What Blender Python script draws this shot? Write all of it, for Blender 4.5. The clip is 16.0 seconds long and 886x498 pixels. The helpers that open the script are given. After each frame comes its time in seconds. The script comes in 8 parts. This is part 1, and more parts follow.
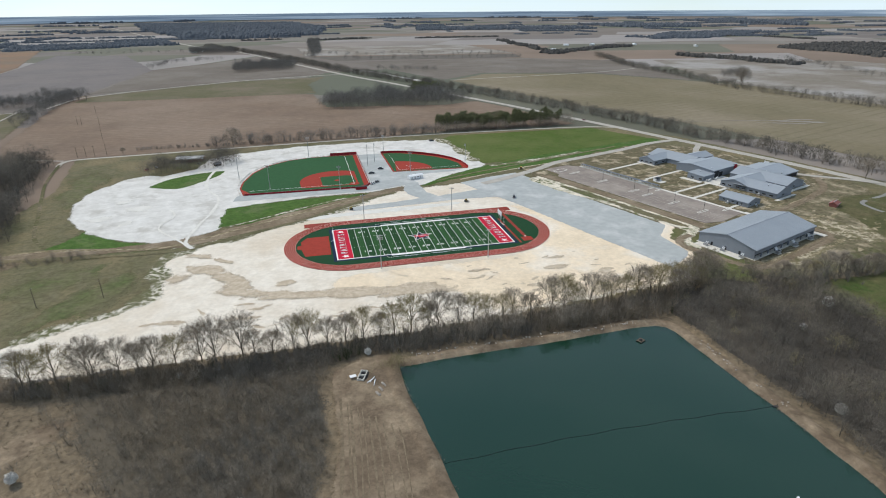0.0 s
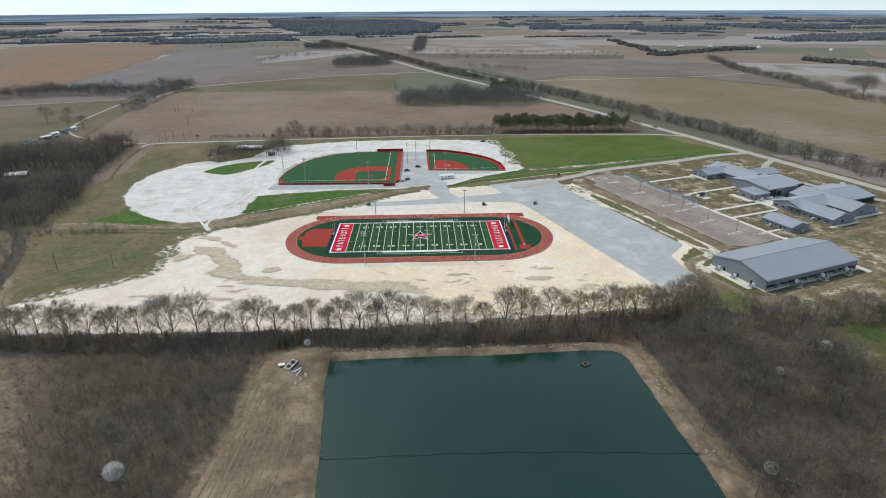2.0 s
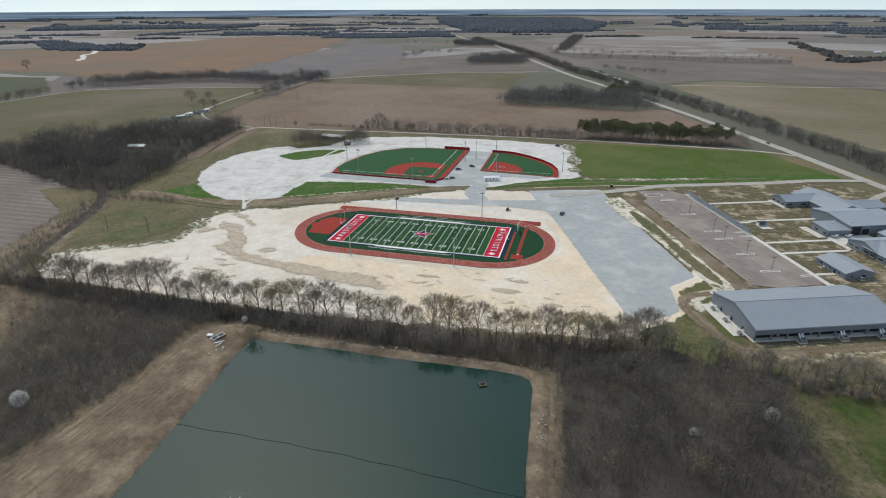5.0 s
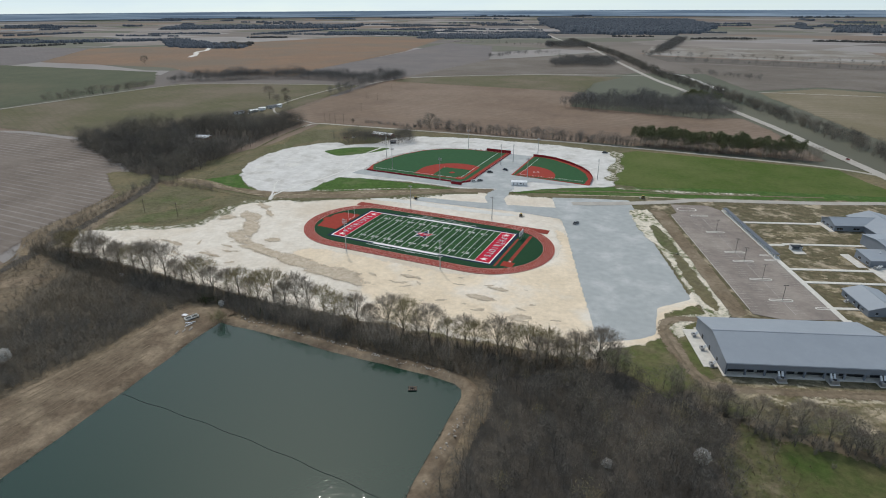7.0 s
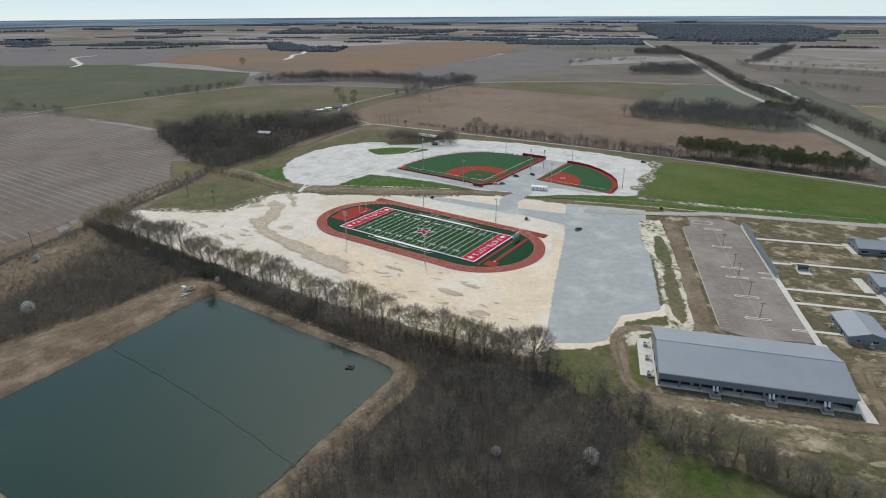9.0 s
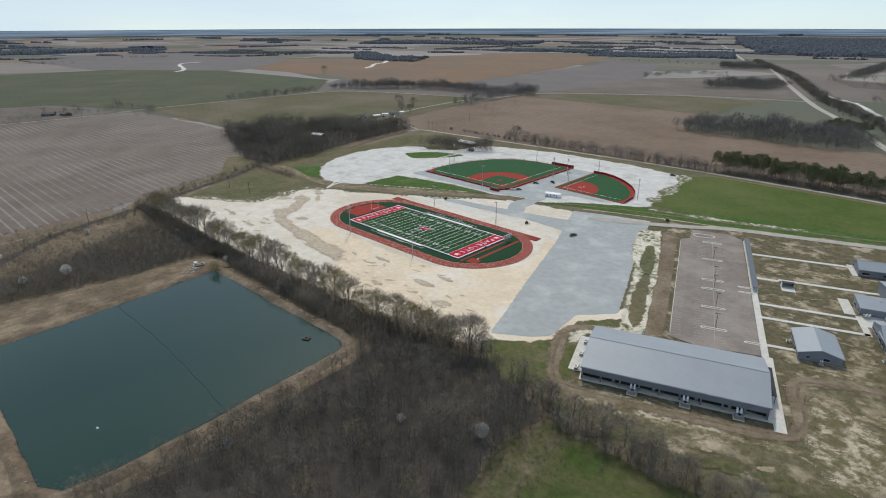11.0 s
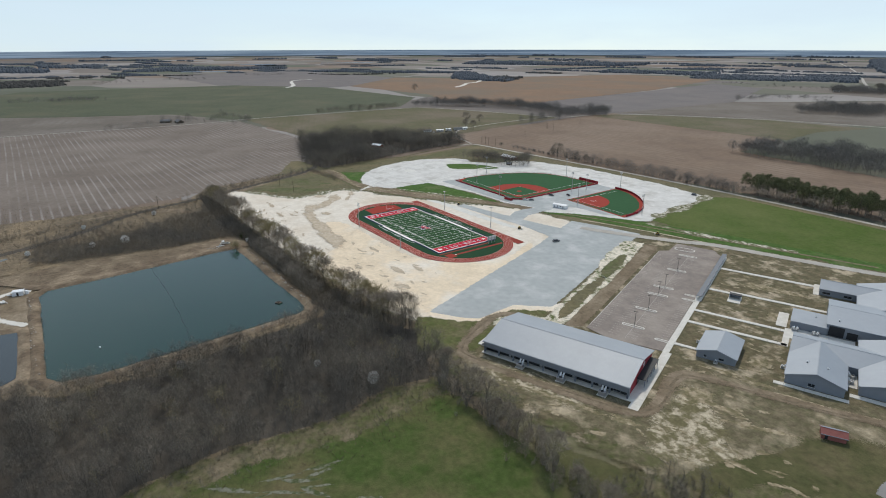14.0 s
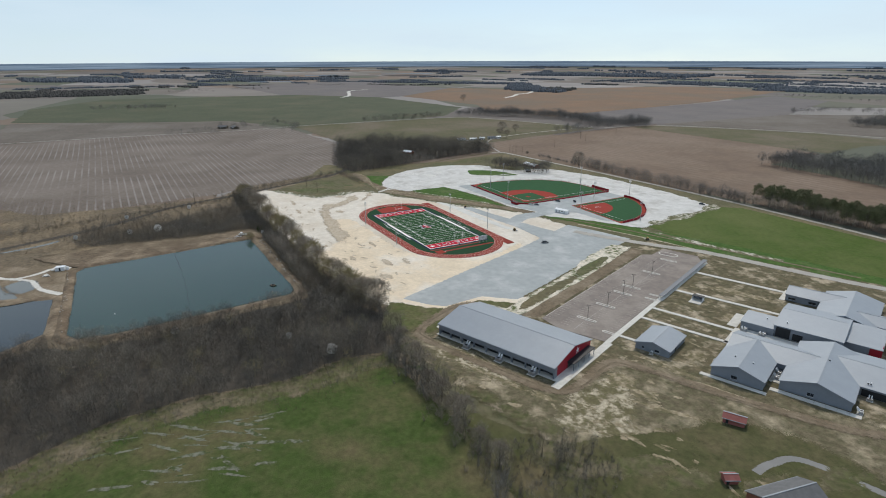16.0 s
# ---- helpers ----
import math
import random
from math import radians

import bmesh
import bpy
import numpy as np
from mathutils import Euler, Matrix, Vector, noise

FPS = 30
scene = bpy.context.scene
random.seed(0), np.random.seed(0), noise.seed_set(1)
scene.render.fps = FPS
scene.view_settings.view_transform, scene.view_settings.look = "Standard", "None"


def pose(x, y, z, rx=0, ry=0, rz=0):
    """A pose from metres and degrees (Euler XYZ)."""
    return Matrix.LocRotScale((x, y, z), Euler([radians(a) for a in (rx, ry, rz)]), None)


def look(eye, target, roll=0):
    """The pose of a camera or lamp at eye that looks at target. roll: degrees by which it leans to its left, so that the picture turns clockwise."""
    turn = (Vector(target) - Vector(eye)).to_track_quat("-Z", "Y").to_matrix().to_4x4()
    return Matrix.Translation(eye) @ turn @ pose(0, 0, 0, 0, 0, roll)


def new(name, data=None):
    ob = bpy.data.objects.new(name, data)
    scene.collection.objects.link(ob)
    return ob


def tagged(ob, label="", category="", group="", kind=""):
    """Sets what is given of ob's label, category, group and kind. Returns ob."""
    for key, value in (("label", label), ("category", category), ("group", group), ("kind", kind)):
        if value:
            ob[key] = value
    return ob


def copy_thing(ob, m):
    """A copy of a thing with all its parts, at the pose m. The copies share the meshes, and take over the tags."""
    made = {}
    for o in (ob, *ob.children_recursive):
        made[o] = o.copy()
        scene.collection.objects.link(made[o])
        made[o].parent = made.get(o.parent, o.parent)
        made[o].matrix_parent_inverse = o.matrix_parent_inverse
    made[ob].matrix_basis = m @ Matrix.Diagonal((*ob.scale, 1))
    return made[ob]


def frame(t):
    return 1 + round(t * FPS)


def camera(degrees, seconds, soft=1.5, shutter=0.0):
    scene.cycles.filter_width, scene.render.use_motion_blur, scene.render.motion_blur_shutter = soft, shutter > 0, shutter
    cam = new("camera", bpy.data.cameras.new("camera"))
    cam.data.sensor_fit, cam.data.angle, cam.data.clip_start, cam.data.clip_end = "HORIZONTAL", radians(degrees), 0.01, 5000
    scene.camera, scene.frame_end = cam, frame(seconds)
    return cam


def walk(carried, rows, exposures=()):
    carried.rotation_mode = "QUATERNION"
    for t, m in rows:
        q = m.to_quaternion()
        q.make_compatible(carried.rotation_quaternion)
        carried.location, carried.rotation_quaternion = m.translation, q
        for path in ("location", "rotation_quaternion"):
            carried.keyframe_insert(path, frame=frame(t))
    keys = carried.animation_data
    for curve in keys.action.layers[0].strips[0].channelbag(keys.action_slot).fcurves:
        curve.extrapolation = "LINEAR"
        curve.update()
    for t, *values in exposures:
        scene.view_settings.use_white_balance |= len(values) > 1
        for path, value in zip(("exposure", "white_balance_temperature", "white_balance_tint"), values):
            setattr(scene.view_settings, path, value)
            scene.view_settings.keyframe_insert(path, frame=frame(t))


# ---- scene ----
cam = camera(76.03, 16.0, soft=1.0)
METRES, EYE, TILT, LEAN, TURN = 509.03, 138.82, 0.101, 0.082, -13.737
START_X, START_Y = -67.25, -336.68
ROWS = [
    (0.0, 0.0, 0.0, 0.0, -0.14, -23.36, 0.34),
    (0.5, 0.0354, 0.002, 0.0003, 2.84, -23.38, 0.3),
    (1.0, 0.0702, 0.0054, 0.0005, 5.8, -23.39, 0.28),
    (1.5, 0.1044, 0.0108, 0.0009, 8.71, -23.4, 0.25),
    (2.0, 0.137, 0.0177, 0.0017, 11.58, -23.45, 0.22),
    (2.5, 0.1697, 0.0261, 0.002, 14.46, -23.46, 0.23),
    (3.0, 0.2015, 0.0362, 0.0028, 17.29, -23.5, 0.23),
    (3.5, 0.2325, 0.0477, 0.0032, 20.08, -23.53, 0.24),
    (4.0, 0.2621, 0.0604, 0.0033, 22.85, -23.58, 0.19),
    (6.5, 0.3925, 0.1387, 0.0031, 35.97, -23.57, 0.19),
    (7.0, 0.4157, 0.1569, 0.0035, 38.47, -23.54, 0.24),
    (7.5, 0.44, 0.1742, 0.0041, 40.97, -23.48, 0.32),
    (8.0, 0.4666, 0.1892, 0.0044, 43.43, -23.28, 0.37),
    (8.5, 0.4944, 0.2029, 0.0046, 45.82, -23.1, 0.37),
    (9.0, 0.5221, 0.2169, 0.0045, 48.17, -23.0, 0.31),
    (11.5, 0.6554, 0.2979, 0.0042, 59.2, -21.63, 0.14),
    (12.0, 0.6821, 0.314, 0.0047, 61.15, -21.3, 0.12),
    (12.5, 0.7083, 0.33, 0.005, 63.01, -20.98, 0.11),
    (13.0, 0.734, 0.3463, 0.0054, 64.78, -20.66, 0.12),
    (13.5, 0.7591, 0.3627, 0.0059, 66.46, -20.36, 0.12),
    (14.0, 0.7836, 0.3795, 0.0062, 68.11, -20.08, 0.16),
    (14.5, 0.8072, 0.3967, 0.0063, 69.72, -19.81, 0.18),
    (15.0, 0.8304, 0.4151, 0.0065, 71.34, -19.55, 0.22),
    (15.5, 0.8527, 0.4341, 0.0066, 72.92, -19.28, 0.23),
    (16.0, 0.8741, 0.4536, 0.007, 74.42, -19.03, 0.25),
]
walk(cam, [(t, pose(START_X, START_Y, EYE, TILT, LEAN, TURN) @ pose(METRES * x, METRES * y, METRES * z, 90 + pitch, roll, yaw)) for t, x, y, z, yaw, pitch, roll in ROWS], exposures=((0.0, 0.4), (3.5, 0.28), (7.0, 0.11), (12.0, 0.15), (14.0, 0.19), (16.0, 0.15)))

# ---- world and sun: a bright, thinly clouded sky ----
SUN_AZ, SUN_EL = 41.0, 48.9          # degrees left of +y, and up
world = bpy.data.worlds.new("world")
scene.world = world
world.use_nodes = True
wn, wl = world.node_tree.nodes, world.node_tree.links
wn.clear()
sky = wn.new("ShaderNodeTexSky")
sky.sky_type, sky.sun_disc = "NISHITA", False
sky.sun_elevation, sky.sun_rotation = radians(SUN_EL), radians(-SUN_AZ)
sky.air_density, sky.dust_density, sky.ozone_density = 1.0, 0.3, 1.4
wc = wn.new("ShaderNodeTexCoord")
wm = wn.new("ShaderNodeMapping")
wm.inputs["Scale"].default_value = (1.0, 1.0, 5.0)
cloud = wn.new("ShaderNodeTexNoise")
cloud.inputs["Scale"].default_value, cloud.inputs["Detail"].default_value, cloud.inputs["Roughness"].default_value = 2.2, 6.0, 0.55
cr = wn.new("ShaderNodeValToRGB")
cr.color_ramp.elements[0].position, cr.color_ramp.elements[0].color = 0.38, (0.52, 0.52, 0.52, 1)
cr.color_ramp.elements[1].position, cr.color_ramp.elements[1].color = 0.66, (0.96, 0.96, 0.96, 1)
veil = wn.new("ShaderNodeMix")
veil.data_type = "RGBA"
veil.inputs["B"].default_value = (6.1, 7.35, 8.3, 1)      # white veil of cloud, in the sky's own units
bg = wn.new("ShaderNodeBackground")
bg.inputs["Strength"].default_value = 0.098
wo = wn.new("ShaderNodeOutputWorld")
drop = wn.new("ShaderNodeVectorMath")           # the land's edge lies a little under eye level: the sky reaches down to it
drop.operation, drop.inputs[1].default_value = "ADD", (0, 0, 0.05)
wl.new(wc.outputs["Generated"], drop.inputs[0])
wl.new(drop.outputs["Vector"], sky.inputs["Vector"])
wl.new(wc.outputs["Generated"], wm.inputs["Vector"])
wl.new(wm.outputs["Vector"], cloud.inputs["Vector"])
wl.new(cloud.outputs["Fac"], cr.inputs["Fac"])
split = wn.new("ShaderNodeSeparateXYZ")            # the veil is thickest low down and thins out overhead
thin = wn.new("ShaderNodeMapRange")
thin.inputs["From Min"].default_value, thin.inputs["From Max"].default_value = 0.3, 0.75
thin.inputs["To Min"].default_value, thin.inputs["To Max"].default_value = 1.0, 0.35
cover = wn.new("ShaderNodeMath")
cover.operation = "MULTIPLY"
wl.new(wc.outputs["Generated"], split.inputs[0])
wl.new(split.outputs["Z"], thin.inputs["Value"])
wl.new(cr.outputs["Color"], cover.inputs[0])
wl.new(thin.outputs["Result"], cover.inputs[1])
wl.new(cover.outputs["Value"], veil.inputs["Factor"])
wl.new(sky.outputs["Color"], veil.inputs["A"])
to_sun = wn.new("ShaderNodeVectorMath")           # thin cloud glows round the veiled sun
to_sun.operation = "DOT_PRODUCT"
to_sun.inputs[1].default_value = (-math.sin(radians(SUN_AZ)) * math.cos(radians(SUN_EL)), math.cos(radians(SUN_AZ)) * math.cos(radians(SUN_EL)), math.sin(radians(SUN_EL)))
halo = wn.new("ShaderNodeMath")
halo.operation, halo.inputs[1].default_value, halo.use_clamp = "POWER", 20.0, True
aureole = wn.new("ShaderNodeMix")
aureole.data_type = "RGBA"
aureole.inputs["B"].default_value = (16.5, 16.2, 15.8, 1)
wl.new(wc.outputs["Generated"], to_sun.inputs[0])
wl.new(to_sun.outputs["Value"], halo.inputs[0])
wl.new(halo.outputs["Value"], aureole.inputs["Factor"])
wl.new(veil.outputs["Result"], aureole.inputs["A"])
wl.new(aureole.outputs["Result"], bg.inputs["Color"])
wl.new(bg.outputs["Background"], wo.inputs["Surface"])

sun_data = bpy.data.lights.new("sun", "SUN")
sun_data.energy, sun_data.angle, sun_data.color = 1.8, radians(3), (1.0, 0.935, 0.83)
sun = new("sun", sun_data)
sun.matrix_world = look((0, 0, 300), (math.sin(radians(SUN_AZ)) * math.cos(radians(SUN_EL)), -math.cos(radians(SUN_AZ)) * math.cos(radians(SUN_EL)), 300 - math.sin(radians(SUN_EL))))

# ---- materials ----
def mat(name, a, b, scale=0.3, rough=0.9, c=None, scale2=0.02, mix2=(0.45, 0.62), bump=0.0, bump_scale=3.0, metal=0.0, spec=0.3, stretch=(1, 1, 1), turn=0, stripe=None, vary=0.0, island=0.0, edge=(0.35, 0.65), grit=0.0, grit_scale=0.45):
    """Two tones mixed by fine noise, a third by broad noise; optional stripes (period, tone, share, degrees) and variation per piece."""
    spec = 0.12 if rough >= 0.85 and spec == 0.3 else spec
    m = bpy.data.materials.new(name)
    m.use_nodes = True
    n, l = m.node_tree.nodes, m.node_tree.links
    p = n["Principled BSDF"]
    p.inputs["Roughness"].default_value, p.inputs["Metallic"].default_value, p.inputs["Specular IOR Level"].default_value = rough, metal, spec
    g = n.new("ShaderNodeNewGeometry")
    mp = n.new("ShaderNodeMapping")
    mp.inputs["Scale"].default_value, mp.inputs["Rotation"].default_value = stretch, (0, 0, radians(turn))
    l.new(g.outputs["Position"], mp.inputs["Vector"])

    def noise_mix(sc, lo, hi, ca, cb, detail=5.0):
        t = n.new("ShaderNodeTexNoise")
        t.inputs["Scale"].default_value, t.inputs["Detail"].default_value, t.inputs["Roughness"].default_value = sc, detail, 0.6
        l.new(mp.outputs["Vector"], t.inputs["Vector"])
        r = n.new("ShaderNodeMapRange")
        r.inputs["From Min"].default_value, r.inputs["From Max"].default_value = lo, hi
        l.new(t.outputs["Fac"], r.inputs["Value"])
        x = n.new("ShaderNodeMix")
        x.data_type = "RGBA"
        l.new(r.outputs["Result"], x.inputs["Factor"])
        for key, v in (("A", ca), ("B", cb)):
            if isinstance(v, tuple):
                x.inputs[key].default_value = (*v, 1)
            else:
                l.new(v, x.inputs[key])
        return x.outputs["Result"]

    col = noise_mix(scale, *edge, a, b)
    if c:
        col = noise_mix(scale2, *mix2, col, c, 6.0)
    if stripe:
        period, tone, share, deg = stripe[:4]
        bend = stripe[4] if len(stripe) > 4 else 1.2
        ms = n.new("ShaderNodeMapping")
        ms.inputs["Rotation"].default_value = (0, 0, radians(deg))
        l.new(g.outputs["Position"], ms.inputs["Vector"])
        w = n.new("ShaderNodeTexWave")
        w.wave_type, w.bands_direction = "BANDS", "Y"
        w.inputs["Scale"].default_value, w.inputs["Distortion"].default_value, w.inputs["Detail Scale"].default_value = 2 * math.pi / (20 * period), bend, 0.05
        l.new(ms.outputs["Vector"], w.inputs["Vector"])
        r = n.new("ShaderNodeMapRange")
        r.inputs["From Min"].default_value, r.inputs["From Max"].default_value, r.inputs["To Max"].default_value = 0.78, 1.0, share
        l.new(w.outputs["Fac"], r.inputs["Value"])
        patch = n.new("ShaderNodeTexNoise")
        patch.inputs["Scale"].default_value, patch.inputs["Detail"].default_value = 0.012, 6.0
        l.new(g.outputs["Position"], patch.inputs["Vector"])
        pm = n.new("ShaderNodeMapRange")
        pm.inputs["From Min"].default_value, pm.inputs["From Max"].default_value = 0.38, 0.62
        l.new(patch.outputs["Fac"], pm.inputs["Value"])
        l.new(pm.outputs["Result"], r.inputs["To Max"])
        r.inputs["To Min"].default_value = 0.0
        gate = n.new("ShaderNodeMath")
        gate.operation, gate.inputs[1].default_value = "MULTIPLY", share
        l.new(r.outputs["Result"], gate.inputs[0])
        x = n.new("ShaderNodeMix")
        x.data_type = "RGBA"
        l.new(gate.outputs["Value"], x.inputs["Factor"])
        l.new(col, x.inputs["A"])
        x.inputs["B"].default_value = (*tone, 1)
        col = x.outputs["Result"]
    if grit:
        t = n.new("ShaderNodeTexNoise")
        t.inputs["Scale"].default_value, t.inputs["Detail"].default_value, t.inputs["Roughness"].default_value = grit_scale, 6.0, 0.78
        l.new(mp.outputs["Vector"], t.inputs["Vector"])
        r = n.new("ShaderNodeMapRange")
        r.inputs["From Min"].default_value, r.inputs["From Max"].default_value = 0.3, 0.7
        r.inputs["To Min"].default_value, r.inputs["To Max"].default_value = 1 - grit, 1 + grit
        l.new(t.outputs["Fac"], r.inputs["Value"])
        h = n.new("ShaderNodeHueSaturation")
        l.new(r.outputs["Result"], h.inputs["Value"])
        l.new(col, h.inputs["Color"])
        col = h.outputs["Color"]
    if vary or island:
        h = n.new("ShaderNodeHueSaturation")
        r = n.new("ShaderNodeMapRange")
        r.inputs["To Min"].default_value, r.inputs["To Max"].default_value = 1 - (vary or island), 1 + (vary or island)
        if vary:
            l.new(n.new("ShaderNodeObjectInfo").outputs["Random"], r.inputs["Value"])
        else:
            l.new(g.outputs["Random Per Island"], r.inputs["Value"])
        l.new(r.outputs["Result"], h.inputs["Value"])
        l.new(col, h.inputs["Color"])
        col = h.outputs["Color"]
    l.new(col, p.inputs["Base Color"])
    if bump:
        t = n.new("ShaderNodeTexNoise")
        t.inputs["Scale"].default_value, t.inputs["Detail"].default_value = bump_scale, 4.0
        l.new(mp.outputs["Vector"], t.inputs["Vector"])
        b2 = n.new("ShaderNodeBump")
        b2.inputs["Strength"].default_value, b2.inputs["Distance"].default_value = bump, 0.3
        l.new(t.outputs["Fac"], b2.inputs["Height"])
        l.new(b2.outputs["Normal"], p.inputs["Normal"])
    return m


WHITE_SOIL = mat("white crushed limestone", (0.730, 0.677, 0.590), (0.648, 0.586, 0.494), 0.12, 0.95, c=(0.595, 0.509, 0.398), scale2=0.012, mix2=(0.47, 0.64), bump=0.3, bump_scale=0.5, grit=0.1, grit_scale=0.35)
NORTH_SOIL = mat("clean white limestone", (0.662, 0.648, 0.616), (0.552, 0.538, 0.506), 0.10, 0.95, c=(0.460, 0.442, 0.404), scale2=0.06, mix2=(0.52, 0.68), bump=0.3, bump_scale=0.4, grit=0.07, grit_scale=0.3)
CREAM_SOIL = mat("cream sandy soil", (0.755, 0.635, 0.475), (0.66, 0.548, 0.40), 0.08, 0.95, c=(0.78, 0.73, 0.65), scale2=0.02, mix2=(0.5, 0.68), bump=0.3, bump_scale=0.5, grit=0.12, grit_scale=0.35)
DAMP_SOIL = mat("damp tan soil", (0.44, 0.365, 0.272), (0.52, 0.445, 0.345), 0.25, 0.9, bump=0.2, grit=0.16, grit_scale=0.5)
PALE_SILT = mat("grey silt", (0.6, 0.585, 0.54), (0.68, 0.665, 0.62), 0.15, 0.9)
GRAVEL = mat("grey gravel", (0.405, 0.425, 0.42), (0.345, 0.366, 0.362), 0.25, 0.95, c=(0.50, 0.51, 0.50), scale2=0.045, mix2=(0.5, 0.68), bump=0.4, bump_scale=2, grit=0.1, grit_scale=0.5)
ASPHALT = mat("weathered brown-grey asphalt", (0.26, 0.222, 0.195), (0.215, 0.186, 0.165), 0.2, 0.9, c=(0.31, 0.27, 0.235), scale2=0.04, bump=0.2, grit=0.12, grit_scale=0.5)
ROAD = mat("pale worn road surface", (0.44, 0.415, 0.37), (0.37, 0.345, 0.305), 0.1, 0.92, bump=0.1, grit=0.12, grit_scale=0.4)
COUNTY = mat("grey asphalt road", (0.26, 0.255, 0.245), (0.22, 0.215, 0.205), 0.05, 0.9)
CONCRETE = mat("pale concrete", (0.66, 0.635, 0.58), (0.58, 0.555, 0.50), 0.4, 0.85, bump=0.1, grit=0.08, grit_scale=0.6)
DIRT = mat("bare brown earth", (0.20, 0.155, 0.105), (0.155, 0.12, 0.08), 0.12, 0.95, c=(0.26, 0.21, 0.15), scale2=0.05, bump=0.5, bump_scale=0.8, grit=0.3, grit_scale=0.5)
TRACKS = mat("rutted dark earth", (0.15, 0.118, 0.08), (0.20, 0.16, 0.11), 0.3, 0.95, bump=0.5, grit=0.25, grit_scale=0.6)
BANK = mat("dry reddish-brown bank", (0.172, 0.13, 0.09), (0.125, 0.095, 0.066), 0.15, 0.95, c=(0.26, 0.205, 0.143), scale2=0.06, bump=0.6, bump_scale=0.9, grit=0.32, grit_scale=0.5)
SCHOOLYARD = mat("thin olive grass on clay", (0.16, 0.13, 0.08), (0.10, 0.094, 0.052), 0.2, 0.95, c=(0.40, 0.335, 0.24), scale2=0.085, mix2=(0.52, 0.64), bump=0.4, grit=0.38, grit_scale=0.35)
YARD_ROUGH = mat("patchy dry grass and sand", (0.17, 0.14, 0.09), (0.112, 0.104, 0.058), 0.22, 0.95, c=(0.40, 0.335, 0.235), scale2=0.05, mix2=(0.50, 0.68), bump=0.4, grit=0.42, grit_scale=0.35)
GREEN = mat("fresh green grass", (0.068, 0.106, 0.02), (0.09, 0.118, 0.032), 0.05, 0.95, c=(0.12, 0.137, 0.046), scale2=0.012, mix2=(0.45, 0.7), bump=0.4, grit=0.16, grit_scale=0.3)
LUSH = mat("deep green new grass", (0.05, 0.105, 0.02), (0.075, 0.13, 0.03), 0.15, 0.95, c=(0.13, 0.15, 0.07), scale2=0.04, mix2=(0.55, 0.75), bump=0.4, grit=0.3, grit_scale=0.4)
MEADOW = mat("green spring pasture", (0.05, 0.08, 0.019), (0.066, 0.09, 0.027), 0.20, 0.95, c=(0.125, 0.108, 0.055), scale2=0.03, mix2=(0.42, 0.66), bump=0.4, grit=0.3, grit_scale=0.35)
OLIVE = mat("olive rough grass", (0.148, 0.132, 0.08), (0.11, 0.108, 0.055), 0.10, 0.95, c=(0.19, 0.155, 0.09), scale2=0.025, mix2=(0.45, 0.65), bump=0.4, grit=0.32, grit_scale=0.3)
BRUSH_FLOOR = mat("dead grass and leaf litter", (0.18, 0.143, 0.098), (0.14, 0.112, 0.078), 0.25, 0.95, c=(0.24, 0.185, 0.12), scale2=0.025, mix2=(0.45, 0.66), bump=0.6, grit=0.4, grit_scale=0.4)
THICKET_FLOOR = mat("grey-brown litter under a thicket", (0.128, 0.108, 0.08), (0.098, 0.084, 0.063), 0.2, 0.95, bump=0.5, grit=0.35, grit_scale=0.4)
WOOD_FLOOR = mat("dark woodland litter", (0.098, 0.085, 0.069), (0.071, 0.063, 0.053), 0.2, 0.95, bump=0.5)
BROWN_FIELD = mat("brown stubble field", (0.205, 0.148, 0.108), (0.169, 0.124, 0.092), 0.02, 0.95, c=(0.233, 0.177, 0.135), scale2=0.006, stripe=(11.0, (0.140, 0.100, 0.071), 0.6, 4, 7.0), grit=0.16, grit_scale=0.12)
PLOWED = mat("plowed tan field", (0.181, 0.150, 0.127), (0.155, 0.129, 0.108), 0.03, 0.95, c=(0.209, 0.177, 0.151), scale2=0.008, stripe=(7.4, (0.307, 0.279, 0.257), 0.7, -1, 2.2), grit=0.16, grit_scale=0.2)
PLOWED_B = mat("grey-brown fallow field", (0.161, 0.138, 0.117), (0.137, 0.119, 0.099), 0.02, 0.95, c=(0.189, 0.167, 0.144), scale2=0.006, stripe=(14.0, (0.137, 0.119, 0.099), 0.4, 12), grit=0.16, grit_scale=0.12)
TAN_FIELD = mat("tan-olive field", (0.186, 0.156, 0.100), (0.160, 0.138, 0.085), 0.02, 0.95, c=(0.227, 0.192, 0.135), scale2=0.005, stripe=(15.0, (0.134, 0.120, 0.070), 0.55, -20, 6.0), grit=0.14, grit_scale=0.12)
PALE_FIELD = mat("pale dusty field", (0.221, 0.194, 0.162), (0.188, 0.164, 0.133), 0.02, 0.95, c=(0.311, 0.294, 0.275), scale2=0.006, grit=0.14, grit_scale=0.12)
GREEN_FIELD = mat("dull green young wheat", (0.079, 0.091, 0.056), (0.098, 0.103, 0.065), 0.012, 0.95, c=(0.121, 0.113, 0.073), scale2=0.005, mix2=(0.5, 0.68), grit=0.15, grit_scale=0.12)
RED_FIELD = mat("reddish bare field", (0.233, 0.148, 0.095), (0.195, 0.132, 0.089), 0.01, 0.95, c=(0.177, 0.138, 0.103), scale2=0.004, stripe=(15.0, (0.186, 0.134, 0.093), 0.4, 20), grit=0.14, grit_scale=0.1)
EDGE_GRASS = mat("dead grass run through with green", (0.135, 0.115, 0.07), (0.085, 0.095, 0.036), 0.22, 0.95, c=(0.19, 0.155, 0.105), scale2=0.05, mix2=(0.5, 0.68), bump=0.4, grit=0.35, grit_scale=0.4)
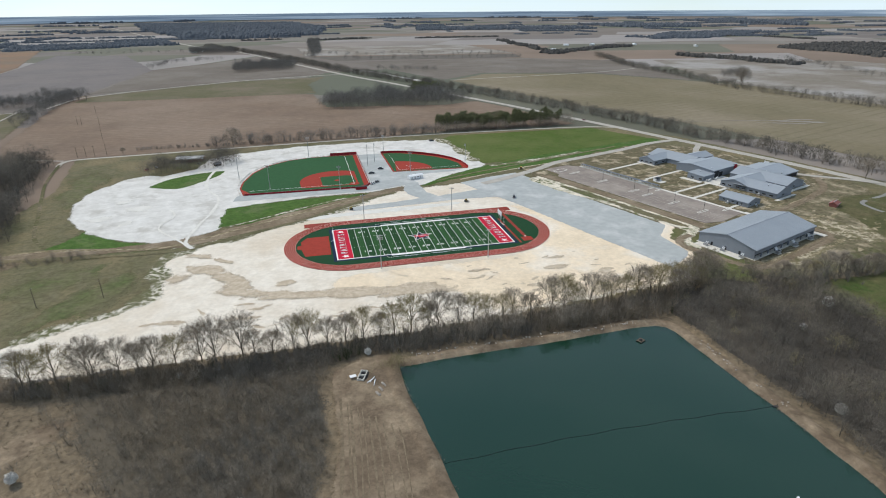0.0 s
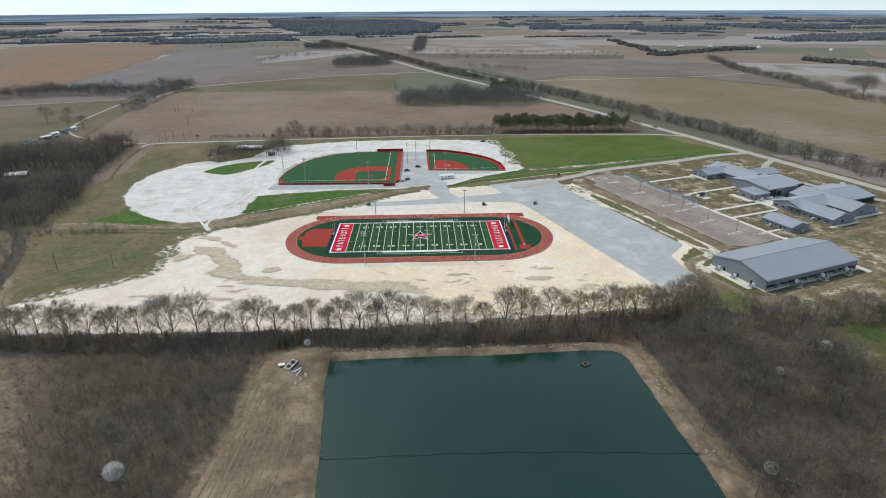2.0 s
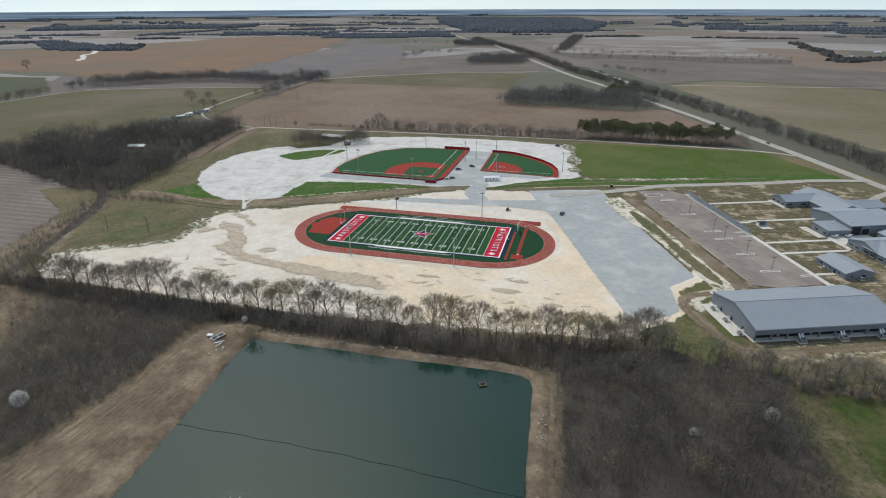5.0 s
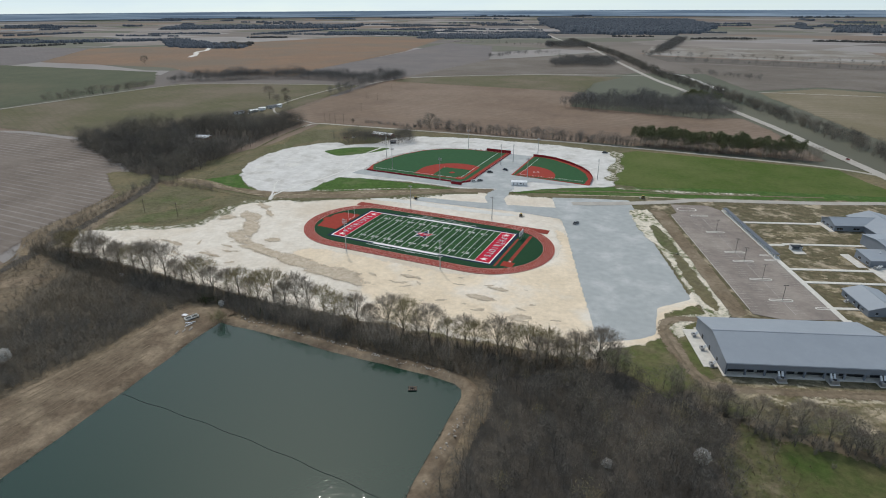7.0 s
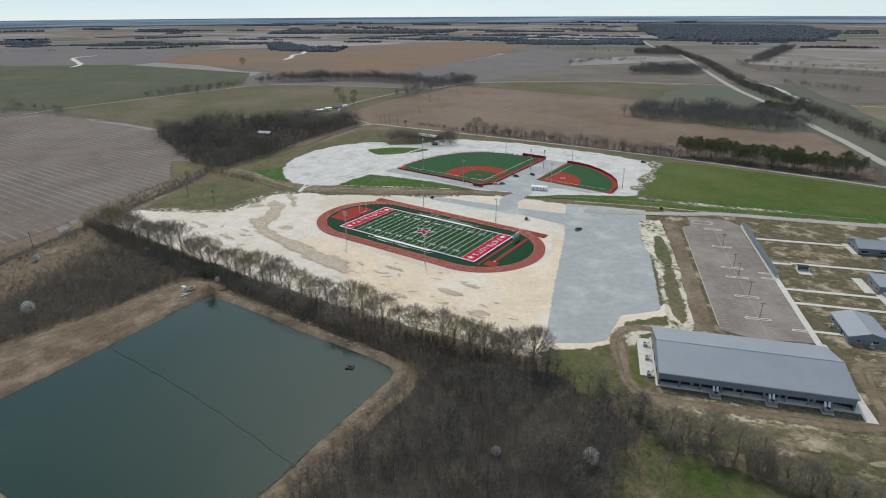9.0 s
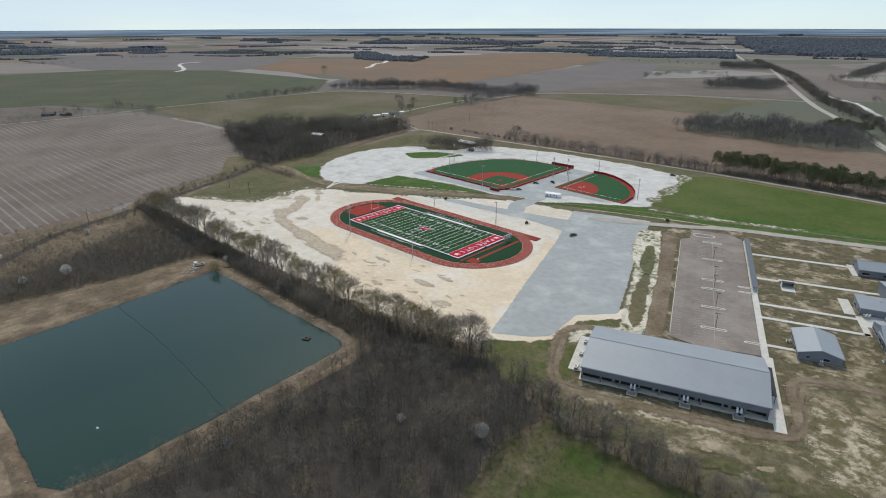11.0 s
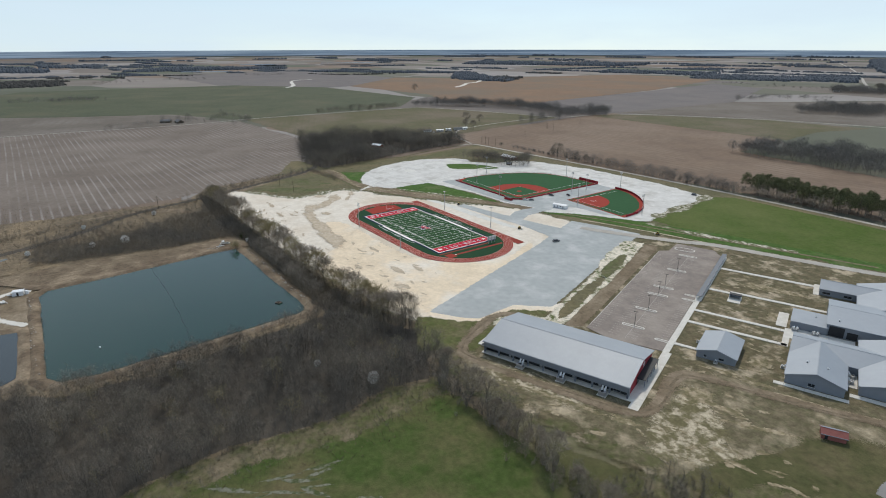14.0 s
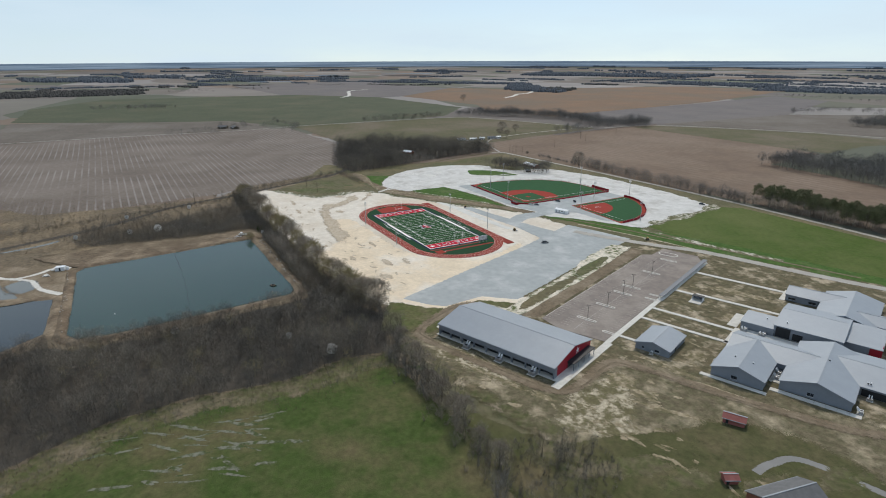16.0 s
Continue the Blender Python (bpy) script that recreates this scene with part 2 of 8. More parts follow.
GREENING = mat("rough grass greening in patches", (0.11, 0.117, 0.052), (0.145, 0.132, 0.078), 0.09, 0.95, c=(0.088, 0.11, 0.042), scale2=0.05, mix2=(0.52, 0.7), bump=0.4, grit=0.32, grit_scale=0.35)
STONE_GRASS = mat("white stone in green grass", (0.12, 0.124, 0.06), (0.6, 0.56, 0.48), 0.3, 0.95, c=(0.135, 0.13, 0.07), scale2=0.06, mix2=(0.5, 0.62), edge=(0.44, 0.6), grit=0.25, grit_scale=0.5, bump=0.4)
LOT_GRASS = mat("green-tinged worn grass", (0.09, 0.108, 0.036), (0.13, 0.122, 0.058), 0.15, 0.95, c=(0.17, 0.145, 0.085), scale2=0.06, mix2=(0.5, 0.68), bump=0.4, grit=0.3, grit_scale=0.4)
SPILL = mat("pale sand in thin grass", (0.46, 0.40, 0.295), (0.17, 0.145, 0.085), 0.4, 0.95, c=(0.14, 0.124, 0.066), scale2=0.13, mix2=(0.46, 0.58), edge=(0.44, 0.58), grit=0.3, grit_scale=0.6)
GREY_FIELD = mat("grey fallow field", (0.172, 0.155, 0.149), (0.149, 0.134, 0.130), 0.02, 0.95, c=(0.181, 0.160, 0.149), scale2=0.006, stripe=(14.0, (0.195, 0.181, 0.178), 0.4, 30), grit=0.14, grit_scale=0.12)
DARK_FIELD = mat("dark fallow field", (0.116, 0.100, 0.086), (0.140, 0.124, 0.108), 0.02, 0.95)
WINTER = mat("winter wheat field", (0.107, 0.103, 0.054), (0.126, 0.113, 0.067), 0.02, 0.95, c=(0.163, 0.134, 0.095), scale2=0.007, mix2=(0.44, 0.62), stripe=(11.0, (0.093, 0.096, 0.049), 0.35, 24), grit=0.18, grit_scale=0.15)
VERGE = mat("speckled rubble and olive grass", (0.66, 0.60, 0.49), (0.115, 0.135, 0.05), 0.3, 0.95, c=(0.70, 0.64, 0.53), scale2=0.07, mix2=(0.44, 0.6), edge=(0.42, 0.58), grit=0.25, grit_scale=0.5, bump=0.5)
ROUGH_LAWN = mat("dull dark olive yard grass", (0.095, 0.092, 0.042), (0.07, 0.075, 0.03), 0.1, 0.95, c=(0.14, 0.115, 0.065), scale2=0.04, mix2=(0.48, 0.68), grit=0.35, grit_scale=0.4, bump=0.4)
BAY_PAINT = mat("faded bay paint", (0.46, 0.43, 0.39), (0.38, 0.35, 0.32), 0.5, 0.9)
DARK_ROOF = mat("dark blue-grey canopy metal", (0.095, 0.11, 0.13), (0.08, 0.095, 0.115), 0.3, 0.5, spec=0.4)
TURF = mat("dark green artificial turf", (0.022, 0.075, 0.022), (0.026, 0.085, 0.026), 0.8, 0.9)
TURF_B = mat("darker mown turf band", (0.014, 0.052, 0.017), (0.017, 0.06, 0.019), 0.8, 0.9)
TURF_D = mat("dark turf border", (0.012, 0.05, 0.02), (0.014, 0.056, 0.023), 0.8, 0.9)
TURF_BALL = mat("green ballfield turf", (0.025, 0.085, 0.032), (0.03, 0.095, 0.037), 0.3, 0.9, grit=0.06, grit_scale=0.4)
SANDY = mat("dull bare sand", (0.40, 0.335, 0.235), (0.27, 0.22, 0.14), 0.35, 0.95, c=(0.165, 0.142, 0.08), scale2=0.28, mix2=(0.42, 0.58), grit=0.25, grit_scale=0.6)
NAVY = mat("navy turf border", (0.012, 0.022, 0.05), (0.015, 0.026, 0.058), 0.8, 0.9)
RED_TURF = mat("crimson turf", (0.52, 0.012, 0.04), (0.47, 0.012, 0.035), 0.6, 0.85)
CLAY_TURF = mat("brick red infield turf", (0.32, 0.045, 0.03), (0.28, 0.04, 0.027), 0.4, 0.9)
TRACK_RED = mat("brick red running surface", (0.255, 0.043, 0.029), (0.225, 0.039, 0.027), 0.35, 0.85, c=(0.285, 0.056, 0.04), scale2=0.06, grit=0.08, grit_scale=0.6)
LINE = mat("white line paint", (0.80, 0.80, 0.78), (0.74, 0.74, 0.72), 0.5, 0.8)
LANE_LINE = mat("pale pink worn lane paint", (0.70, 0.46, 0.40), (0.62, 0.38, 0.33), 0.5, 0.85)
FENCE_RED = mat("dark red windscreen", (0.30, 0.015, 0.022), (0.25, 0.013, 0.02), 0.6, 0.8)
WALL_RED = mat("red painted metal wall", (0.33, 0.014, 0.028), (0.29, 0.012, 0.025), 0.5, 0.55)
ROOF = mat("blue-grey standing seam metal", (0.295, 0.325, 0.358), (0.272, 0.302, 0.334), 0.08, 0.5, metal=0.05, spec=0.4, grit=0.03)
WALL = mat("slate grey metal siding", (0.215, 0.238, 0.272), (0.19, 0.213, 0.245), 0.3, 0.5, spec=0.4)
DARK = mat("dark recess", (0.018, 0.02, 0.024), (0.025, 0.027, 0.03), 0.5, 0.6)
GLASS = mat("dark window glass", (0.012, 0.016, 0.02), (0.016, 0.02, 0.026), 0.5, 0.08, spec=0.6)
STEEL = mat("galvanised steel", (0.42, 0.43, 0.44), (0.36, 0.37, 0.38), 0.6, 0.45, metal=0.7)
WHITE_METAL = mat("white painted metal", (0.78, 0.79, 0.80), (0.72, 0.73, 0.74), 0.4, 0.5)
BLACK = mat("black rubber", (0.02, 0.02, 0.02), (0.03, 0.03, 0.03), 0.6, 0.8)
POLE_WOOD = mat("weathered pole wood", (0.14, 0.115, 0.09), (0.11, 0.09, 0.07), 1.0, 0.9)
BARK = mat("grey-brown bark", (0.155, 0.135, 0.11), (0.12, 0.104, 0.085), 0.6, 0.95)
TWIG = mat("fine grey-brown twigs", (0.308, 0.264, 0.211), (0.239, 0.205, 0.165), 0.08, 0.95, island=0.35)
TWIG_DARK = mat("grey-brown thicket twigs", (0.204, 0.185, 0.157), (0.149, 0.135, 0.116), 0.07, 0.95, island=0.3, c=(0.226, 0.189, 0.143), scale2=0.02)
WOOD_TWIG = mat("grey-brown woodland twigs", (0.162, 0.145, 0.123), (0.108, 0.098, 0.084), 0.06, 0.95, island=0.3, c=(0.211, 0.185, 0.148), scale2=0.025)
BUD = mat("budding olive twigs", (0.31, 0.265, 0.15), (0.25, 0.21, 0.125), 0.08, 0.95, island=0.35)
FAR_WOOD = mat("far bare woodland", (0.20, 0.187, 0.168), (0.15, 0.142, 0.13), 0.01, 0.95, island=0.35)
FAR_CANOPY = mat("far leafless canopy", (0.078, 0.075, 0.07), (0.062, 0.06, 0.057), 0.008, 0.95, island=0.16)
# far canopy again, with the haze of distance put into its colour
FAR_HAZED = mat("distant woodland", (0.085, 0.098, 0.115), (0.1, 0.113, 0.13), 0.003, 0.95, island=0.12)
PINE = mat("dark pine needles", (0.140, 0.151, 0.078), (0.175, 0.175, 0.095), 0.15, 0.9, island=0.4)
SHRUB_GREEN = mat("olive evergreen brush", (0.06, 0.075, 0.03), (0.045, 0.06, 0.025), 0.1, 0.95, island=0.4)
BLOSSOM = mat("white blossom", (0.72, 0.70, 0.66), (0.58, 0.56, 0.52), 0.5, 0.9, island=0.25)
ROCK = mat("pale riprap stone", (0.40, 0.36, 0.31), (0.31, 0.275, 0.235), 0.6, 0.9, vary=0.2)
BRICK = mat("red-brown brick", (0.26, 0.11, 0.075), (0.21, 0.09, 0.06), 0.8, 0.9)
RUST = mat("rusted red barn metal", (0.30, 0.11, 0.095), (0.24, 0.085, 0.07), 0.4, 0.8)
SHINGLE = mat("grey shingles", (0.17, 0.17, 0.17), (0.14, 0.14, 0.14), 0.5, 0.9)


def water(name, tone, ripple, ior=1.5):
    """Still water with fine ripples that come and go in wind-ruffled patches."""
    m = bpy.data.materials.new(name)
    m.use_nodes = True
    n, l = m.node_tree.nodes, m.node_tree.links
    p = n["Principled BSDF"]
    p.inputs["Base Color"].default_value = (*tone, 1)
    p.inputs["Roughness"].default_value, p.inputs["IOR"].default_value = 0.03, ior
    g = n.new("ShaderNodeNewGeometry")
    t = n.new("ShaderNodeTexNoise")
    t.inputs["Scale"].default_value, t.inputs["Detail"].default_value = 0.9, 3.0
    wind = n.new("ShaderNodeTexNoise")
    wind.inputs["Scale"].default_value, wind.inputs["Detail"].default_value = 0.03, 3.0
    r = n.new("ShaderNodeMapRange")
    r.inputs["From Min"].default_value, r.inputs["From Max"].default_value = 0.40, 0.66
    r.inputs["To Min"].default_value, r.inputs["To Max"].default_value = ripple * 0.35, ripple * 1.8
    b = n.new("ShaderNodeBump")
    b.inputs["Distance"].default_value = 0.2
    l.new(g.outputs["Position"], t.inputs["Vector"])
    l.new(g.outputs["Position"], wind.inputs["Vector"])
    l.new(wind.outputs["Fac"], r.inputs["Value"])
    l.new(r.outputs["Result"], b.inputs["Strength"])
    l.new(t.outputs["Fac"], b.inputs["Height"])
    l.new(b.outputs["Normal"], p.inputs["Normal"])
    return m


POND = water("green pond water", (0.005, 0.031, 0.0175), 0.13)
POND_GREY = water("slate grey pond water", (0.022, 0.03, 0.034), 0.12)
FLOOD = water("flooded field water", (0.3, 0.31, 0.3), 0.0)
PUDDLE = water("shallow puddle water", (0.12, 0.12, 0.105), 0.03)
WET_PATCH = mat("wet pale grass", (0.17, 0.172, 0.13), (0.06, 0.076, 0.026), 0.35, 0.8, spec=0.2, edge=(0.46, 0.6), grit=0.3, grit_scale=1.0)

# ---- building blocks ----
def part(name, bm, material, parent=None, label="", smooth=False):
    me = bpy.data.meshes.new(name)
    bm.to_mesh(me)
    bm.free()
    me.materials.append(material)
    if smooth:
        me.shade_smooth()
    ob = new(name, me)
    ob.parent = parent
    return tagged(ob, label)


def shared(name, me, parent, m=None):
    """Another object on a mesh that is there already."""
    ob = new(name, me)
    ob.parent = parent
    if m is not None:
        ob.matrix_basis = m
    return ob


def empty(name, m, label, category, group="", kind=""):
    ob = new(name)
    ob.matrix_basis = m
    return tagged(ob, label, category, group, kind)


def box(bm, x0, x1, y0, y1, z0, z1, bevel=0.0):
    v = bmesh.ops.create_cube(bm, size=1, matrix=Matrix.Translation(((x0 + x1) / 2, (y0 + y1) / 2, (z0 + z1) / 2)) @ Matrix.Diagonal((x1 - x0, y1 - y0, z1 - z0, 1)))["verts"]
    if bevel:
        bmesh.ops.bevel(bm, geom=list({e for q in v for e in q.link_edges}), offset=bevel, segments=1, affect="EDGES")
    return bm


def boxed(*args, bevel=0.0):
    return box(bmesh.new(), *args, bevel=bevel)


def tube(bm, a, b, r0, r1, sides=8):
    a, b = Vector(a), Vector(b)
    q = (b - a).to_track_quat("Z", "Y").to_matrix().to_4x4()
    bmesh.ops.create_cone(bm, cap_ends=True, segments=sides, radius1=r0, radius2=r1, depth=(b - a).length, matrix=Matrix.Translation((a + b) / 2) @ q)
    return bm


def arrays(name, verts, tris, material, parent=None, smooth=False):
    """One mesh object from arrays of corners and triangles."""
    verts, tris = np.asarray(verts, np.float32), np.asarray(tris, np.int32)
    me = bpy.data.meshes.new(name)
    me.vertices.add(len(verts))
    me.vertices.foreach_set("co", verts.ravel())
    me.loops.add(tris.size)
    me.loops.foreach_set("vertex_index", tris.ravel())
    me.polygons.add(len(tris))
    me.polygons.foreach_set("loop_start", np.arange(0, tris.size, tris.shape[1], dtype=np.int32))
    me.update(calc_edges=True)
    me.validate()
    me.materials.append(material)
    if smooth:
        me.shade_smooth()
    ob = new(name, me)
    ob.parent = parent
    return ob


# The land is flat; past NEAR metres from the middle of the flight it is drawn together and rises towards the eye's height, so that the horizon lies within reach.
MID, NEAR, FAR, HORIZON, DIP = (180.0, -290.0), 2500.0, 4550.0, 140.5, 0.0040


def land(x, y, z=0.0):
    """Where the flat land's point (x, y) lies, and its scale there. Arrays or numbers."""
    dx, dy = np.asarray(x, float) - MID[0], np.asarray(y, float) - MID[1]
    d = np.maximum(np.hypot(dx, dy), 1e-6)
    r = np.where(d > NEAR, NEAR + (FAR - NEAR) * (1 - np.exp(-(np.maximum(d, NEAR) - NEAR) / (FAR - NEAR))), d)
    k = r / d
    dip = DIP * (1 - np.exp(-np.maximum(d - NEAR, 0) / 800))      # the far land sinks below the level of the eye
    return MID[0] + dx * k, MID[1] + dy * k, HORIZON * (1 - k) - r * dip + np.asarray(z) * k, k


def curve_closed(points, steps=6):
    """A closed smooth outline through the corners given."""
    p, out = [Vector(q) for q in points], []
    n = len(p)
    for i in range(n):
        a, b, c, d = p[i - 1], p[i], p[(i + 1) % n], p[(i + 2) % n]
        for s in range(steps):
            t = s / steps
            out.append(0.5 * (2 * b + (c - a) * t + (2 * a - 5 * b + 4 * c - d) * t * t + (3 * b - a - 3 * c + d) * t ** 3))
    return [(v.x, v.y) for v in out]


def dense(points, step, closed=True):
    out = []
    n = len(points)
    for i in range(n if closed else n - 1):
        a, b = Vector(points[i]), Vector(points[(i + 1) % n])
        k = max(1, int((b - a).length / step))
        out += [tuple(a.lerp(b, j / k)) for j in range(k)]
    return out if closed else out + [tuple(points[-1])]


def ragged(points, amount, size=12.0, seed=0.0):
    """The outline with an uneven edge."""
    out = []
    for x, y in points:
        d = noise.noise_vector((x / size, y / size, seed)) + 0.22 * noise.noise_vector((x / size * 2.7, y / size * 2.7, seed + 7))
        out.append((x + d.x * amount, y + d.y * amount))
    return out


def sheet_bm(outline, z, skirt=0.3):
    bm = bmesh.new()
    top = [bm.verts.new((x, y, z)) for x, y in outline]
    f = bm.faces.new(top)
    f.normal_update()
    if f.normal.z < 0:
        f.normal_flip()
    low = [bm.verts.new((x, y, z - skirt)) for x, y in outline]
    n = len(top)
    for i in range(n):
        bm.faces.new((top[i], low[i], low[(i + 1) % n], top[(i + 1) % n]))
    bmesh.ops.triangulate(bm, faces=[f])
    return bm


SOFT = {}


def softened(material, reach):
    """The material with a torn, thinning edge: it fades where the sheet's "edge" runs from 1 inside to -1 outside."""
    band = min((0.35, 0.7, 1.4, 2.8, 6.0), key=lambda b: abs(math.log(b / reach)))
    if (material.name, band) in SOFT:
        return SOFT[material.name, band]
    m = material.copy()
    m.name = material.name + " thinning out"
    n, l = m.node_tree.nodes, m.node_tree.links
    at = n.new("ShaderNodeAttribute")
    at.attribute_name = "edge"
    g = n.new("ShaderNodeNewGeometry")
    t = n.new("ShaderNodeTexNoise")
    t.inputs["Scale"].default_value, t.inputs["Detail"].default_value, t.inputs["Roughness"].default_value = 0.55 / band, 7.0, 0.68
    l.new(g.outputs["Position"], t.inputs["Vector"])
    grain = n.new("ShaderNodeTexNoise")
    grain.inputs["Scale"].default_value, grain.inputs["Detail"].default_value, grain.inputs["Roughness"].default_value = 1.7, 2.0, 0.6
    l.new(g.outputs["Position"], grain.inputs["Vector"])
    a = n.new("ShaderNodeMath")
    a.operation, a.inputs[1].default_value, a.inputs[2].default_value = "MULTIPLY_ADD", 2.6, -2.7
    l.new(t.outputs["Fac"], a.inputs[0])
    fine = n.new("ShaderNodeMath")
    fine.operation, fine.inputs[1].default_value = "MULTIPLY_ADD", 2.8
    l.new(grain.outputs["Fac"], fine.inputs[0])
    l.new(a.outputs["Value"], fine.inputs[2])
    b = n.new("ShaderNodeMath")
    b.operation = "ADD"
    l.new(fine.outputs["Value"], b.inputs[0])
    l.new(at.outputs["Fac"], b.inputs[1])
    r = n.new("ShaderNodeMapRange")
    r.interpolation_type = "SMOOTHSTEP"
    r.inputs["From Min"].default_value, r.inputs["From Max"].default_value = -0.05, 0.05
    l.new(b.outputs["Value"], r.inputs["Value"])
    l.new(r.outputs["Result"], n["Principled BSDF"].inputs["Alpha"])
    SOFT[material.name, band] = m
    return m


def soft_sheet(name, outline, z, reach, material, parent=None, cell=None):
    """A ground sheet that thins out over reach metres on both sides of its outline."""
    q = np.asarray(outline, float)
    lo, hi = q.min(0) - reach, q.max(0) + reach
    cell = cell or max(reach * 0.7, float((hi - lo).max()) / 110)
    gx, gy = np.arange(lo[0], hi[0] + cell, cell), np.arange(lo[1], hi[1] + cell, cell)
    x, y = (a.ravel() for a in np.meshgrid(gx, gy))
    p = np.stack([x, y], 1)
    best = np.full(len(p), 1e18)
    for a, b in zip(q, np.roll(q, -1, 0)):
        d = b - a
        t = np.clip(((p - a) @ d) / max(d @ d, 1e-9), 0, 1)
        best = np.minimum(best, ((p - a - t[:, None] * d) ** 2).sum(1))
    e = np.sqrt(best) / reach
    e = np.clip(np.where(inside(q, x, y), e, -e), -3.0, 3.0)
    w, h = len(gx), len(gy)
    i, j = (a.ravel() for a in np.meshgrid(np.arange(w - 1), np.arange(h - 1)))
    f = np.stack([j * w + i, j * w + i + 1, (j + 1) * w + i + 1, (j + 1) * w + i], 1)
    f = f[(e[f] > -1.6).any(1)]
    ids, f = np.unique(f, return_inverse=True)
    ob = arrays(name, np.stack([x[ids], y[ids], np.full(len(ids), z)], 1), f.reshape(-1, 4), softened(material, reach), parent)
    ob.data.attributes.new("edge", "FLOAT", "POINT").data.foreach_set("value", e[ids].astype(np.float32))
    return ob


def inside(poly, x, y):
    poly = np.asarray(poly, float)
    hit = np.zeros(len(x), bool)
    for (x0, y0), (x1, y1) in zip(poly, np.roll(poly, -1, 0)):
        cross = (y0 > y) != (y1 > y)
        hit ^= cross & (x < (x1 - x0) * (y - y0) / (y1 - y0 + 1e-12) + x0)
    return hit


def zone(name, points, z, material, label, category, smooth=False, step=4.0, rag=0.0, size=12.0, parent=None, kind="structure", seed=0.0, reach=None):
    """A stretch of ground cover; with an uneven edge it thins out over reach metres."""
    pts = curve_closed(points) if smooth else list(points)
    if rag:
        reach = reach or min(max(rag * 0.75, 0.35), 6.0)
        ob = soft_sheet(name, ragged(dense(pts, max(step, 2.0)), rag, size, seed), z, reach, material, parent)
    else:
        ob = part(name, sheet_bm(pts, z), material, parent)
    return tagged(ob, label, category, kind=kind) if parent is None else tagged(ob, label)


def blob(name, cx, cy, l, w, turn, z, material, label, category, seed=0, rough=0.45):
    """A patch with a torn edge: l and w are its half length and half width, turn in radians."""
    n, pts = max(16, int((l + w) * 2)), []
    for k in range(n):
        a = 2 * math.pi * k / n
        c, s = math.cos(a), math.sin(a)
        r = max(1 + rough * (noise.noise((c * 1.6, s * 1.6, seed * 3.7)) * 1.3 + 0.7 * noise.noise((c * 5, s * 5, seed * 3.7))), 0.25)
        pts.append((cx + r * (l * c * math.cos(turn) - w * s * math.sin(turn)), cy + r * (l * c * math.sin(turn) + w * s * math.cos(turn))))
    return tagged(soft_sheet(name, pts, z, max(0.3, min(l, w) * 0.45), material), label, category, kind="structure")


def strip(name, points, width, z, material, label, category, parent=None, step=15.0, smooth=True, wobble=0.0):
    """A road or path along a line, laid on the land; its sides thin out into the ground."""
    pts = list(points)
    if smooth and len(pts) > 2:
        q, fine = [Vector(v) for v in pts], []
        for i in range(len(q) - 1):
            a, b, c, d = q[max(i - 1, 0)], q[i], q[i + 1], q[min(i + 2, len(q) - 1)]
            for s in range(8):
                t = s / 8
                fine.append(tuple(0.5 * (2 * b + (c - a) * t + (2 * a - 5 * b + 4 * c - d) * t * t + (3 * b - a - 3 * c + d) * t ** 3)))
        pts = fine + [tuple(q[-1])]
    pts = [Vector(v) for v in dense(pts, step, closed=False)]
    reach = width * (0.32 if wobble else 0.12)
    half = width / 2
    v, e, f = [], [], []
    for i, c in enumerate(pts):
        d = (pts[min(i + 1, len(pts) - 1)] - pts[max(i - 1, 0)]).normalized()
        w = min(max(1 + wobble * noise.noise((c.x * 0.05, c.y * 0.05, 3.0)), 0.7), 2.0) if wobble else 1
        for s, edge in ((-half * w - reach, -1.0), (-half * w + reach, 1.0), (half * w - reach, 1.0), (half * w + reach, -1.0)):
            x, y, zz, k = land(c.x - d.y * s, c.y + d.x * s, z)
            v.append((float(x), float(y), float(zz)))
            e.append(edge)
        if i:
            f += [(4 * i - 4 + j, 4 * i - 3 + j, 4 * i + 1 + j, 4 * i + j) for j in range(3)]
    ob = arrays(name, v, [q[::-1] for q in f], softened(material, reach), parent)
    ob.data.attributes.new("edge", "FLOAT", "POINT").data.foreach_set("value", np.asarray(e, np.float32))
    return tagged(ob, label, category, kind="structure") if parent is None else tagged(ob, label)


